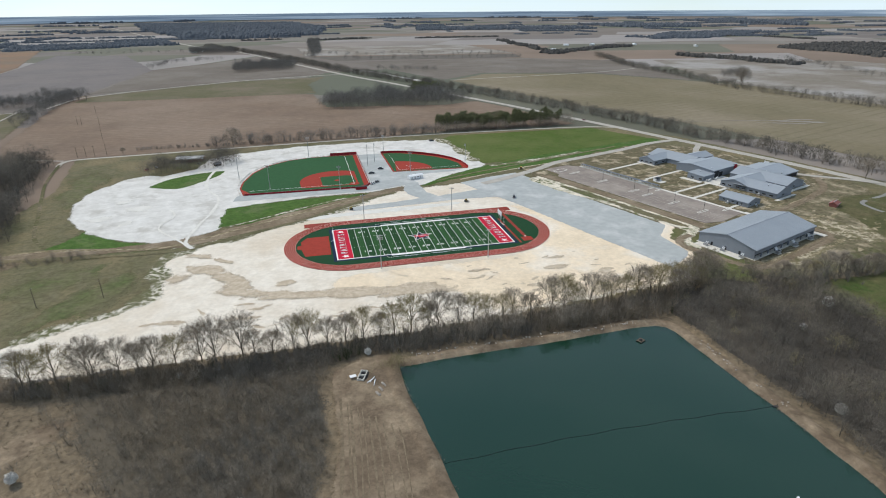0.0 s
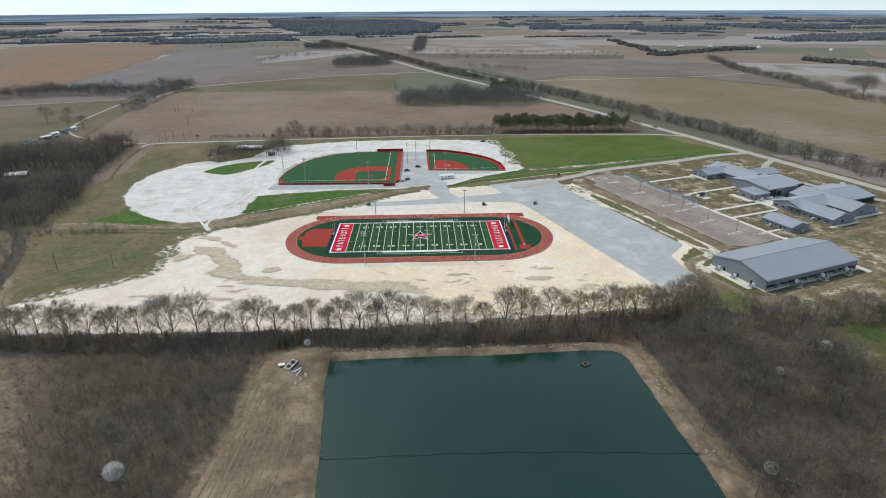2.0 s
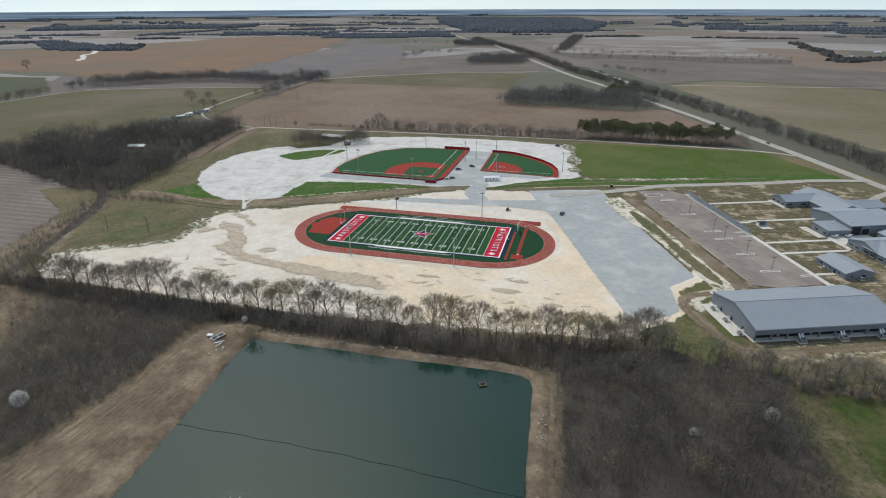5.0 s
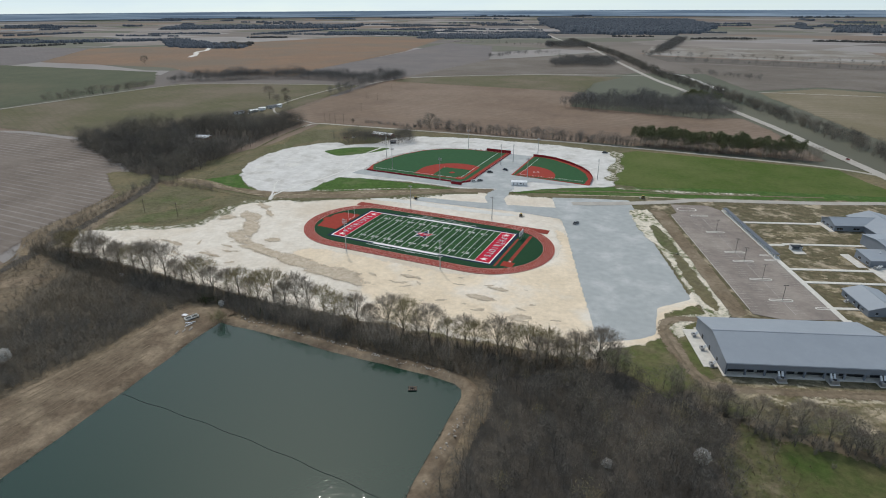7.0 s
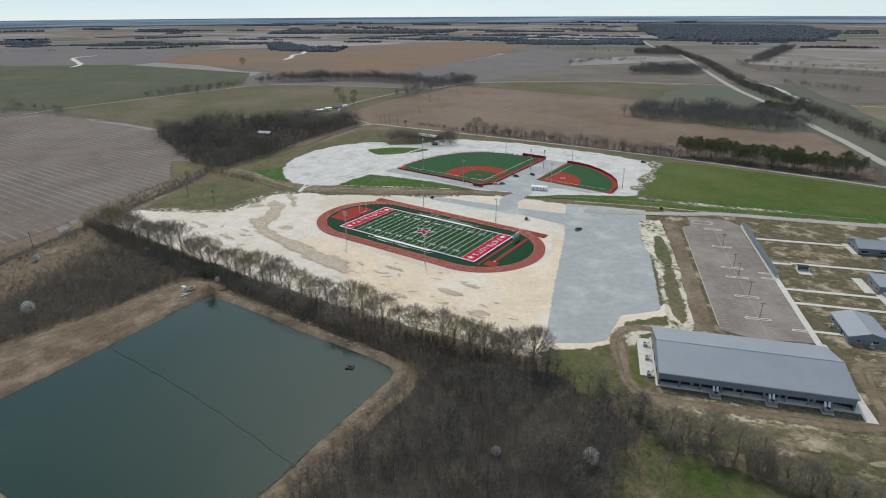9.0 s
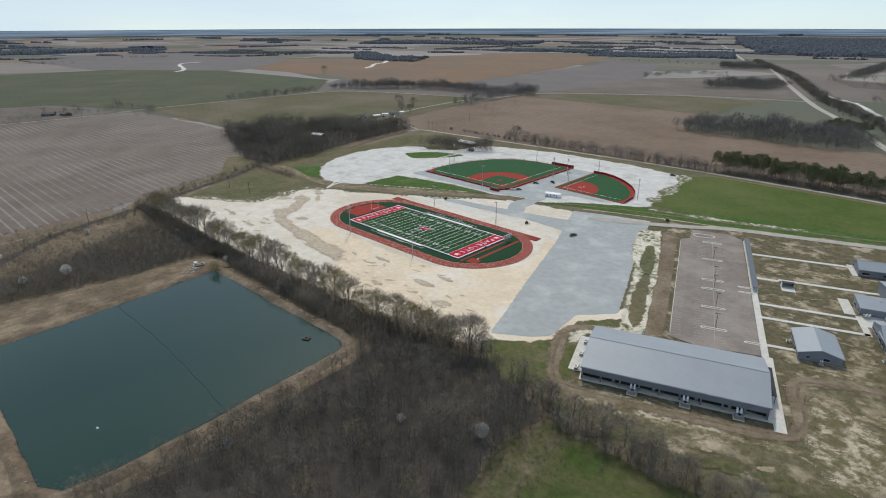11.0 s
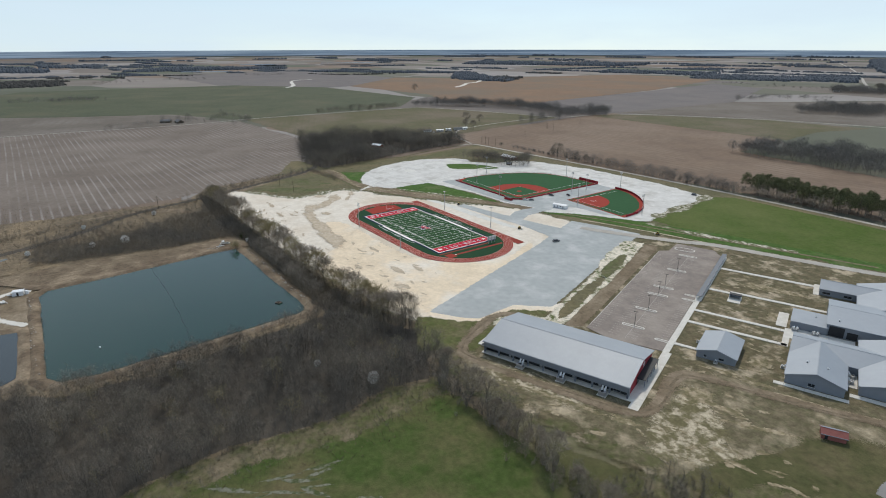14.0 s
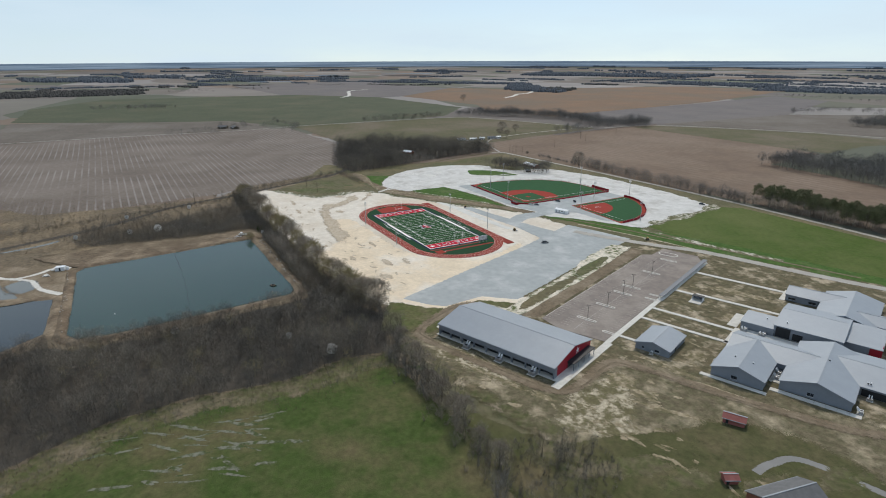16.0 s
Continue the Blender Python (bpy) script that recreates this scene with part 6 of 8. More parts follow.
# red entrance end under the gable
part("red_wall", boxed(34.52, 34.72, -15.3, 17.9, 0.6, G_EAVE + 0.2), WALL_RED, gym, "red entrance wall under the gable")
bm = bmesh.new()
tri = [bm.verts.new((34.56, v, z)) for v, z in ((-17.6, G_EAVE + 0.05), (17.6, G_EAVE + 0.05), (0, G_RIDGE - 0.05))]
tri2 = [bm.verts.new((34.75, v.co.y, v.co.z)) for v in tri]
bm.faces.new(tri), bm.faces.new(tri2)
for i in range(3):
    bm.faces.new((tri[i], tri[(i + 1) % 3], tri2[(i + 1) % 3], tri2[i]))
bmesh.ops.recalc_face_normals(bm, faces=bm.faces)
part("red_gable", bm, WALL_RED, gym, "red painted gable end")
em = part("gable_emblem", star_bm(1.9, 0.8, 0, 0.06), LINE, gym, "white star emblem on the red gable")
em.matrix_basis = Matrix.Translation((34.8, 4.0, 6.6)) @ Matrix.Rotation(radians(90), 4, "Z") @ Matrix.Rotation(radians(90), 4, "X")
part("entrance_canopy", boxed(34.75, 38.6, -6, 15.5, 4.3, 4.6, bevel=0.04), DARK, gym, "dark flat entrance canopy")
part("entrance_doors", boxed(34.75, 34.85, -5, 14, 0.7, 4.2), GLASS, gym, "dark glazed entrance")
for v in (-5.6, -0.5, 4.8, 10, 15.1):
    part("canopy_post", boxed(38.1, 38.4, v - 0.15, v + 0.15, 0.6, 4.25), WALL, gym)
for v in (-9, 0, 9):
    part("side_door", boxed(-35.12, -34.9, v - 0.6, v + 0.6, 0.75, 3.0), DARK, gym)
for u in (-22, -6, 10, 22):
    part("door", boxed(u - 0.6, u + 0.6, -15.7, -15.6, 0.75, 2.9), STEEL, gym)
window(gym, 29.5, -15.7, 1.2, 3.2, 1.8, "-v")
for u in (-14, 6, 25):
    hvac(u, -20.8, 0, big=1.25)
for v in (-12, 0, 11):
    hvac(-38, v, -90, big=0.9)

# Small gabled outbuilding.
shed = empty("outbuilding", GRID, "small slate-grey metal outbuilding with a gabled roof", "building")
gable_parts(shed, 51, 68, 35.5, 58, 4.0, 6.4, "v")
for u, w in ((55, 1.2), (62, 2.4)):
    window(shed, u, 35.45, 1.6, w, 1.3, "-v")
for v in (40, 47, 54):
    window(shed, 50.95, v, 1.6, 1.6, 1.3, "-u")
part("door", boxed(50.85, 51.0, 42.6, 43.8, 0.75, 2.9), DARK, shed)
part("door", boxed(68.0, 68.15, 44, 45.2, 0.75, 2.9), DARK, shed)
hvac(60, 33.6, 0, "small cooling unit behind the outbuilding", 0.6)
hvac(49, 50, -90, "small cooling unit beside the outbuilding", 0.6)

# Main school: wings P, Q, R, S to the south, hall M, wings T to the north.
school = empty("school_building", GRID, "sprawling slate-grey school with joined blue-grey metal roofs", "building")
E_, R_ = 4.7, 8.2
gable_parts(school, 88, 110, 34, 68.5, E_, R_, "v")
gable_parts(school, 88, 130, 57, 80, E_, 8.0, "u")
gable_parts(school, 115, 142, 40.5, 88, E_, 8.8, "v")
gable_parts(school, 130, 168, 58, 92, E_, 8.0, "u")
shed_roof(school, 101, 131.5, 95, 117, 6.8, 8.6)
shed_roof(school, 101, 131.5, 117.01, 131, 8.6, 6.6)
shed_roof(school, 85.5, 101.5, 94, 109, 4.6, 5.4)
shed_roof(school, 131, 147, 101, 125, 5.2, 6.6)
gable_parts(school, 96, 128, 151.5, 168, 4.5, 7.4, "u")
gable_parts(school, 114.5, 142, 128, 172, 4.5, 8.2, "v")
gable_parts(school, 128, 160, 133, 150, 4.5, 7.2, "u")
# flat near-black panels on the wall stand for shaded open bays
part("hall_opening", boxed(102.2, 108.8, 94.7, 94.98, 1.0, 6.2), DARK, school, "near-black panel for the shade of an open hall bay")
part("hall_opening", boxed(110, 114.5, 94.7, 94.98, 1.0, 4.6), DARK, school, "near-black panel for the shade of an open hall bay")
part("red_entrance", boxed(147.0, 147.3, 103, 119, 0.6, 5.8), WALL_RED, school, "red painted entrance wall")
part("red_entrance", boxed(142.1, 147.2, 100.7, 101, 0.6, 5.0), WALL_RED, school, "red painted entrance wall")
# another near-black panel, in place of a porch's shade
part("south_porch", boxed(143.5, 166, 57.7, 57.95, 0.8, 3.8), DARK, school, "near-black panel for the shade of an open porch")
part("court_floor", boxed(110.2, 114.8, 45, 57, 0.5, 0.82), CONCRETE, school)
part("court_floor", boxed(86, 114, 80.5, 93.8, 0.5, 0.82), CONCRETE, school)
for u in (98.0, 127.0):
    window(school, u, 33.9 if u < 110 else 40.4, 1.7, 2.6, 1.7, "-v")
for v in (38, 43.5, 49, 54, 60, 65, 72, 77):
    window(school, 87.9, v, 1.6, 3.0, 1.4, "-u")
for v in (154.5, 159.5, 164.5):
    window(school, 95.9, v, 1.6, 2.6, 1.4, "-u")
for u in (99.5, 110):
    window(school, u, 151.4, 1.6, 4.0, 1.4, "-v")
for u in (120, 136):
    window(school, u, 127.9, 1.6, 3.4, 1.4, "-v")
for v in (96.5, 104):
    window(school, 85.4, v, 1.5, 2.6, 1.6, "-u")
for v in (46, 52, 64, 76):
    window(school, 142.1, v, 1.6, 2.4, 1.4, "+u")
for u in (148, 156, 164):
    window(school, u, 57.9, 1.8, 2.4, 1.4, "-v")
for u, v, z in ((95, 45, 7.0), (103, 44, 6.6), (129.5, 66, 8.6), (145, 60.5, 5.4), (146, 60.5, 5.4), (96, 104, 5.0), (106, 100, 7.3)):
    g = part("roof_vent", tube(bmesh.new(), (u, v, z - 0.4), (u, v, z + 0.9), 0.25, 0.25, 8), DARK, school)
    part("cap", tube(bmesh.new(), (u, v, z + 0.9), (u, v, z + 1.15), 0.45, 0.3, 8), WHITE_METAL, g)
for u, v, t, b in ((88, 91, 180, 1.2), (97, 90.5, 180, 1.2), (112.5, 54, 90, 1.0), (112.5, 49, 90, 0.9), (86.3, 47, -90, 0.7), (145, 41.5, 90, 0.9), (147, 55, 0, 0.8)):
    hvac(u, v, t, big=b)

# Covered walk along the car park.
cover = empty("covered_walk", GRID, "long covered walk with a dark roof on white posts", "canopy")
part("roof", boxed(37.0, 39.9, 103, 187, 3.0, 3.25, bevel=0.05), DARK_ROOF, cover)
part("floor", boxed(36.6, 40.2, 102, 188, 0.4, 0.82), CONCRETE, cover)
post = None
for k in range(29):
    for u in (37.2, 39.7):
        m = Matrix.Translation((u, 103.4 + k * 2.97, 0.78))
        if post is None:
            post = part("post", boxed(-0.12, 0.12, -0.12, 0.12, 0, 2.25), WHITE_METAL, cover)
            post.matrix_basis = m
        else:
            shared("post", post.data, cover, m)

# Small open shelter on a pad.
shelter = empty("shelter", GRID @ pose(55.8, 117.5, 0.78), "small dark-roofed shelter with white end walls on a pad", "shelter")
part("roof", boxed(-3.2, 3.2, -1.6, 1.6, 2.3, 2.55, bevel=0.05), DARK, shelter)
for s in (-1, 1):
    part("end_wall", boxed(s * 3.0 - 0.15, s * 3.0 + 0.15, -1.5, 1.5, -0.1, 2.3), WHITE_METAL, shelter)
part("back_wall", boxed(-2.85, 2.85, 1.2, 1.4, -0.1, 2.3), WALL, shelter)
part("pad", boxed(-3.4, 3.4, -7.0, 1.7, -0.3, 0.04), CONCRETE, shelter)

# ---- trees ----
def unit(v):
    return v / max(np.linalg.norm(v), 1e-9)


class Pile:
    """Corners and triangles gathered into one mesh."""

    def __init__(self):
        self.v, self.t, self.n = [], [], 0

    def add(self, v, t):
        self.v.append(v)
        self.t.append(np.asarray(t) + self.n)
        self.n += len(v)

    def prism(self, a, b, r0, r1, sides=3):
        d = unit(b - a)
        x = unit(np.cross(d, (0.31, 0.87, 0.2)))
        y = np.cross(d, x)
        ang = np.arange(sides) * 2 * np.pi / sides
        ring = np.cos(ang)[:, None] * x + np.sin(ang)[:, None] * y
        v = np.concatenate([a + ring * r0, b + ring * r1])
        t = []
        for i in range(sides):
            j = (i + 1) % sides
            t += [(i, j, sides + j), (i, sides + j, sides + i)]
        self.add(v, t)

    def slivers(self, a, d, w, rng):
        """Thin triangles from the points a, along d, w wide at the foot."""
        s = np.cross(d, rng.normal(size=d.shape))
        s /= np.maximum(np.linalg.norm(s, axis=1, keepdims=True), 1e-9)
        v = np.stack([a - s * w / 2, a + s * w / 2, a + d], 1).reshape(-1, 3)
        self.add(v, np.arange(len(v)).reshape(-1, 3))

    def done(self):
        return np.concatenate(self.v), np.concatenate(self.t)


def grow(seed, h, spread, limbs=9, boughs=13, twigs=26, twig_w=0.045, trunk_r=0.3, fork=0.16, twig_l=1.5):
    """A leafless tree: limbs rise steeply from a short trunk and fan out into a wide dome of fine twigs. (wood, crown), its foot at the origin."""
    rng = np.random.default_rng(seed)
    wood, crown = Pile(), Pile()
    mid = np.array([rng.normal(0, 0.03 * h), rng.normal(0, 0.03 * h), 0.58 * h])
    half = np.array([spread, spread * rng.uniform(0.85, 1.0), 0.42 * h])
    stem = [np.array([0, 0, -0.4])]
    for k in range(1, 6):
        q = np.array([mid[0] * k / 5 + rng.normal(0, 0.012 * h), mid[1] * k / 5 + rng.normal(0, 0.012 * h), h * 0.62 * k / 5])
        stem.append(q)
        wood.prism(stem[-2], q, trunk_r * (1 - 0.17 * (k - 1)), trunk_r * (1 - 0.17 * k), 6)

    def on_stem(f):
        k = min(int(f * 5), 4)
        return stem[k] + (stem[k + 1] - stem[k]) * (f * 5 - k)

    starts, ways = [], []
    for i in range(limbs):
        u = (i + 0.5) / limbs
        az = i * 2.4 + rng.normal(0, 0.3)
        tilt = radians(92 * (1 - u) + rng.normal(0, 7))
        a = on_stem(fork + 0.6 * u + rng.uniform(-0.04, 0.08))
        d = np.array([np.cos(az) * np.sin(tilt), np.sin(az) * np.sin(tilt), np.cos(tilt)])
        tip = mid + d * half * rng.uniform(0.78, 0.95)
        bend = a + (tip - a) * np.array([0.42, 0.42, 0.55]) + rng.normal(0, 0.012 * h, 3)
        r0 = trunk_r * (0.46 - 0.16 * u)
        wood.prism(a, bend, r0, r0 * 0.6, 4)
        wood.prism(bend, tip, r0 * 0.6, r0 * 0.15, 4)
        for j in range(boughs):
            g = 0.3 + 0.65 * (j + rng.random()) / boughs
            o = a + (bend - a) * (g / 0.45) if g < 0.45 else bend + (tip - bend) * (g - 0.45) / 0.55
            e = mid + unit(d + rng.normal(0, 0.5, 3)) * half * rng.uniform(0.8, 1.06)
            e = o + (e - o) * min(1.0, 0.34 * h / max(np.linalg.norm(e - o), 1e-6))
            crown.prism(o, e, r0 * 0.17, r0 * 0.05, 3)
            t = rng.uniform(0.3, 1.0, twigs)[:, None]
            p = o + (e - o) * t
            w = unit(e - o) * 0.55 + (p - mid) / half * 0.55 + rng.normal(0, 0.4, (twigs, 3)) + np.array([0, 0, 0.15])
            starts.append(p)
            ways.append(w / np.linalg.norm(w, axis=1, keepdims=True) * rng.uniform(0.6, 1.15, (twigs, 1)) * twig_l)
    a, d = np.concatenate(starts), np.concatenate(ways)
    crown.slivers(a, d, twig_w, rng)
    k = rng.random(len(a)) < 0.75
    s = a[k] + d[k] * rng.uniform(0.3, 0.9, (k.sum(), 1))
    w = d[k] * 0.45 + rng.normal(0, 0.3, (k.sum(), 3)) * twig_l
    crown.slivers(s, w, twig_w * 0.8, rng)
    return wood.done(), crown.done()


def thicket(seed, h, spread, stems=7, twigs=40, w=0.07, l=1.0):
    """A bush of upright stems and twigs, as corners and triangles."""
    rng = np.random.default_rng(seed)
    p = Pile()
    az = rng.uniform(0, 2 * np.pi, stems)
    foot = np.stack([np.cos(az), np.sin(az), 0 * az], 1) * rng.uniform(0, 0.3, (stems, 1)) * spread
    way = np.stack([np.cos(az) * 0.3 * spread, np.sin(az) * 0.3 * spread, rng.uniform(0.6, 1.0, stems) * h], 1)
    p.slivers(foot, way, w * 1.3, rng)
    k = rng.integers(0, stems, twigs)
    a = foot[k] + way[k] * rng.uniform(0.15, 0.95, (twigs, 1))
    d = way[k] / h * 0.4 + rng.normal(0, 0.65, (twigs, 3)) + (0, 0, 0.15)
    p.slivers(a, d * l, w, rng)
    return p.done()


def wild(seed, h, spread, limbs=6, twigs=110, w=0.1, l=1.5):
    """A whole leafless tree in few triangles, with a rounded head, for woods."""
    rng = np.random.default_rng(seed)
    p = Pile()
    top = np.array([rng.normal(0, 0.04) * h, rng.normal(0, 0.04) * h, h * 0.82])
    p.prism(np.array([0, 0, -0.3]), top, 0.012 * h, 0.003 * h, 3)
    mid, half = np.array([0, 0, 0.60 * h]), np.array([spread, spread, 0.34 * h])
    tips, roots = [], []
    for i in range(limbs):
        f = rng.uniform(0.25, 0.8)
        az, tilt = i * 2.4 + rng.normal(0, 0.4), radians(105 - 100 * (i + rng.random()) / limbs)
        o = top * f
        e = mid + np.array([np.cos(az) * np.sin(tilt), np.sin(az) * np.sin(tilt), np.cos(tilt)]) * half * rng.uniform(0.6, 0.9)
        p.slivers(o[None], (e - o)[None], 0.010 * h, rng)
        roots.append(o), tips.append(e)
    roots, tips = np.array(roots), np.array(tips)
    k = rng.integers(0, limbs, twigs)
    a = roots[k] + (tips[k] - roots[k]) * rng.uniform(0.45, 1.0, (twigs, 1)) + rng.normal(0, 0.16, (twigs, 3)) * half
    full = rng.normal(0, 1, (twigs, 3))
    full /= np.linalg.norm(full, axis=1, keepdims=True)
    lump = 1 + 0.16 * np.sin(full[:, :1] * 5 + seed) + 0.14 * np.sin(full[:, 1:2] * 6 + 2 * seed)
    full = mid + full * half * lump * rng.uniform(0.25, 1.0, (twigs, 1)) ** 0.4
    a = np.where(rng.random((twigs, 1)) < 0.7, full, a)
    d = (a - mid) / half * 0.45 + rng.normal(0, 0.6, (twigs, 3)) + (0, 0, 0.08)
    p.slivers(a, d * l, w, rng)
    return p.done()


def needle_tree(seed, h, spread, clumps=260, size=0.9):
    """A pine crown of small leaf clumps round a bare stem: (wood, crown)."""
    rng = np.random.default_rng(seed)
    wood, crown = Pile(), Pile()
    wood.prism(np.array([0, 0, -0.3]), np.array([0, 0, h * 0.95]), 0.25, 0.06, 5)
    lumps = 11
    lz = h * np.linspace(0.48, 0.97, lumps)
    az = np.arange(lumps) * 2.4 + rng.normal(0, 0.4, lumps)
    reach = spread * np.sqrt(np.clip(1 - ((lz / h - 0.62) / 0.42) ** 2, 0.03, 1)) * rng.uniform(0.5, 0.85, lumps)
    k = rng.integers(0, lumps, clumps)
    ball = rng.normal(0, 1, (clumps, 3))
    ball *= rng.uniform(0.5, 1.0, (clumps, 1)) / np.linalg.norm(ball, axis=1, keepdims=True)
    a = np.stack([np.cos(az) * reach, np.sin(az) * reach, lz], 1)[k] + ball * np.array([0.5, 0.5, 0.26]) * spread
    for k in range(3):
        crown.slivers(a + rng.normal(0, size * 0.4, a.shape), rng.normal(0, size, a.shape), size * 0.7, rng)
    for i in range(14):
        q = a[i * (clumps // 14)]
        wood.prism(np.array([0, 0, q[2] * 0.85]), q, 0.07, 0.02, 3)
    return wood.done(), crown.done()


def spots(poly, spacing, rng, keep=1.0):
    poly = np.asarray(poly, float)
    lo, hi = poly.min(0), poly.max(0)
    gx, gy = np.meshgrid(np.arange(lo[0], hi[0], spacing), np.arange(lo[1], hi[1], spacing))
    x, y = gx.ravel() + rng.uniform(-0.5, 0.5, gx.size) * spacing, gy.ravel() + rng.uniform(-0.5, 0.5, gx.size) * spacing
    k = inside(poly, x, y) & (rng.random(len(x)) < keep)
    return x[k], y[k]


def scatter(name, kinds, x, y, material, label, category, rng, lo=0.75, hi=1.2, z=0.4, size=None):
    """All the plants of a stand in one mesh."""
    vs, ts, n = [], [], 0
    px, py, pz, pk = land(x, y, z)
    pick = rng.integers(0, len(kinds), len(px))
    turn = rng.uniform(0, 2 * np.pi, len(px))
    grown = rng.uniform(lo, hi, len(px)) * pk * (1 if size is None else size)
    for k, (v, t) in enumerate(kinds):
        ids = np.where(pick == k)[0]
        if not len(ids):
            continue
        c, s = np.cos(turn[ids]), np.sin(turn[ids])
        q = np.empty((len(ids), len(v), 3))
        wide = grown[ids] * rng.uniform(0.85, 1.15, len(ids))
        q[..., 0] = (v[None, :, 0] * c[:, None] - v[None, :, 1] * s[:, None]) * wide[:, None] + px[ids, None]
        q[..., 1] = (v[None, :, 0] * s[:, None] + v[None, :, 1] * c[:, None]) * wide[:, None] + py[ids, None]
        q[..., 2] = v[None, :, 2] * grown[ids, None] + pz[ids, None]
        vs.append(q.reshape(-1, 3))
        ts.append((t[None] + (np.arange(len(ids)) * len(v))[:, None, None]).reshape(-1, 3) + n)
        n += len(ids) * len(v)
    if not vs:
        return None
    ob = arrays(name, np.concatenate(vs), np.concatenate(ts), material, smooth=kinds is FAR_TUFT)
    return tagged(ob, label, category, kind="stuff")


FAR_TUFT = []
rng = np.random.default_rng(11)
WILD = [wild(s, 9, 3.1, limbs=7, twigs=235, w=0.075, l=1.25) for s in range(8)]
WILD_BIG = [wild(20 + s, 14, 5.8, limbs=9, twigs=440, w=0.1, l=1.3) for s in range(6)]
WILD_FAR = [wild(40 + s, 14, 5.8, limbs=6, twigs=185, w=0.25, l=1.7) for s in range(6)]
BUSH = [thicket(s, 3.2, 2.9, stems=9, twigs=74, w=0.04, l=0.95) for s in range(8)]
BUSH_THICK = [thicket(30 + s, 5.4, 3.2, stems=11, twigs=95, w=0.08, l=1.2) for s in range(6)]
TUFT = [thicket(60 + s, 1.1, 1.2, stems=8, twigs=8, w=0.05, l=0.5) for s in range(4)]

# Wood between the pond and the meadow.
S_WOOD = [(106, -296), (90, -272), (99, -260), (102, -232), (102, -208), (99, -184), (97, -146), (96, -126), (122, -110), (146, -98), (168, -112), (186, -119), (182, -141), (188, -171), (182, -207), (184, -243), (199, -276), (236, -340), (190, -400), (110, -400)]
x, y = spots(S_WOOD, 3.9, rng)
PATH = [(213, -262), (196, -240), (176, -228), (150, -226)]
far_off = np.min([np.hypot(x - a, y - b) for a, b in dense(PATH, 2.0, closed=False)], axis=0)
x, y = x[far_off > 3.0], y[far_off > 3.0]
clump = np.array([noise.noise((a * 0.05, b * 0.05, 2.0)) + 0.5 * noise.noise((a * 0.14, b * 0.14, 7.0)) for a, b in zip(x, y)])
scatter("bare_wood", WILD, x, y, WOOD_TWIG, "dense leafless grey-brown wood beside the pond", "woods", rng, 0.7, 1.15, 0.4, np.clip(0.95 + 0.75 * clump, 0.5, 1.6))
x, y = spots(S_WOOD, 10.5, rng, 0.7)
scatter("bare_wood", WILD_BIG, x, y, WOOD_TWIG, "taller leafless trees standing over the wood", "woods", rng, 0.6, 0.95)
x, y = spots(S_WOOD, 3.6, rng)
scatter("undergrowth", BUSH, x, y, WOOD_TWIG, "tangled bare undergrowth in the wood", "brush", rng, 0.6, 1.2)
x, y = spots(S_WOOD, 17, rng, 0.7)
scatter("budding_saplings", WILD, x, y, BUD, "budding olive saplings in the wood", "woods", rng, 0.6, 1.0)
x, y = np.array([125.0, 143.0, 118.0, 166.0, 152.0, 176.0]), np.array([-214.0, -178.0, -246.0, -128.0, -205.0, -182.0])
scatter("budding_trees", WILD_BIG, x, y, BUD, "round budding olive trees in the wood", "woods", rng, 0.65, 0.85)
# Thinning brush where the wood runs out into the meadow.
x, y = spots([(186, -119), (196, -121), (200, -141), (205, -170), (198, -206), (202, -240), (216, -276), (254, -340), (236, -340), (199, -276), (184, -243), (182, -207), (188, -171), (182, -141)], 2.6, rng, 0.6)
scatter("edge_brush", BUSH, x, y, TWIG_DARK, "low bare brush at the wood's edge", "brush", rng, 0.35, 0.95)
x, y = spots([(188, -119), (204, -121), (210, -141), (213, -170), (206, -206), (210, -240), (226, -276), (264, -340), (236, -340), (199, -276), (184, -243), (182, -207), (188, -171), (182, -141)], 2.0, rng, 0.7)
scatter("edge_grass", TUFT, x, y, BRUSH_FLOOR, "tufts of dead grass at the wood's edge", "grass", rng, 0.5, 1.1, 0.5)
# Brush under the row of trees.
ROW_BRUSH = [(-205, -118), (-190, -116), (-100, -118), (60, -113), (124, -104), (140, -100), (112, -116), (99, -129), (86, -131.5), (0, -130.5), (-36, -131), (-50, -127), (-70, -132), (-150, -130), (-210, -124)]
x, y = spots(ROW_BRUSH, 1.9, rng)
scatter("row_brush", BUSH_THICK, x, y, TWIG_DARK, "dark dense brush beneath the row of trees", "brush", rng, 0.6, 1.25)
x, y = spots(ROW_BRUSH, 9, rng)
scatter("evergreen_brush", BUSH_THICK, x, y, SHRUB_GREEN, "dull green evergreen brush beneath the trees", "brush", rng, 0.5, 0.9)
x, y = spots([(-206, -121), (-100, -121), (60, -117), (136, -107), (140, -100), (60, -111), (-100, -115), (-200, -113)], 5.0, rng, 0.62)
scatter("row_saplings", WILD_BIG, x, y, TWIG, "young leafless trees between the taller ones", "woods", rng, 0.35, 0.65)
x, y = rng.uniform(-28, 96, 34), rng.normal(-126.5, 1.6, 34)
scatter("bank_trees", WILD_BIG, x, y, TWIG, "young leafless trees leaning over the pond bank", "woods", rng, 0.6, 1.05)
x, y = rng.normal(-38.5, 2.4, 9), rng.normal(-141.5, 2.0, 9)
scatter("willow", WILD, x, y, BUD, "budding yellow-green willows overhanging the pond's corner", "woods", rng, 0.45, 0.85, 1.0)
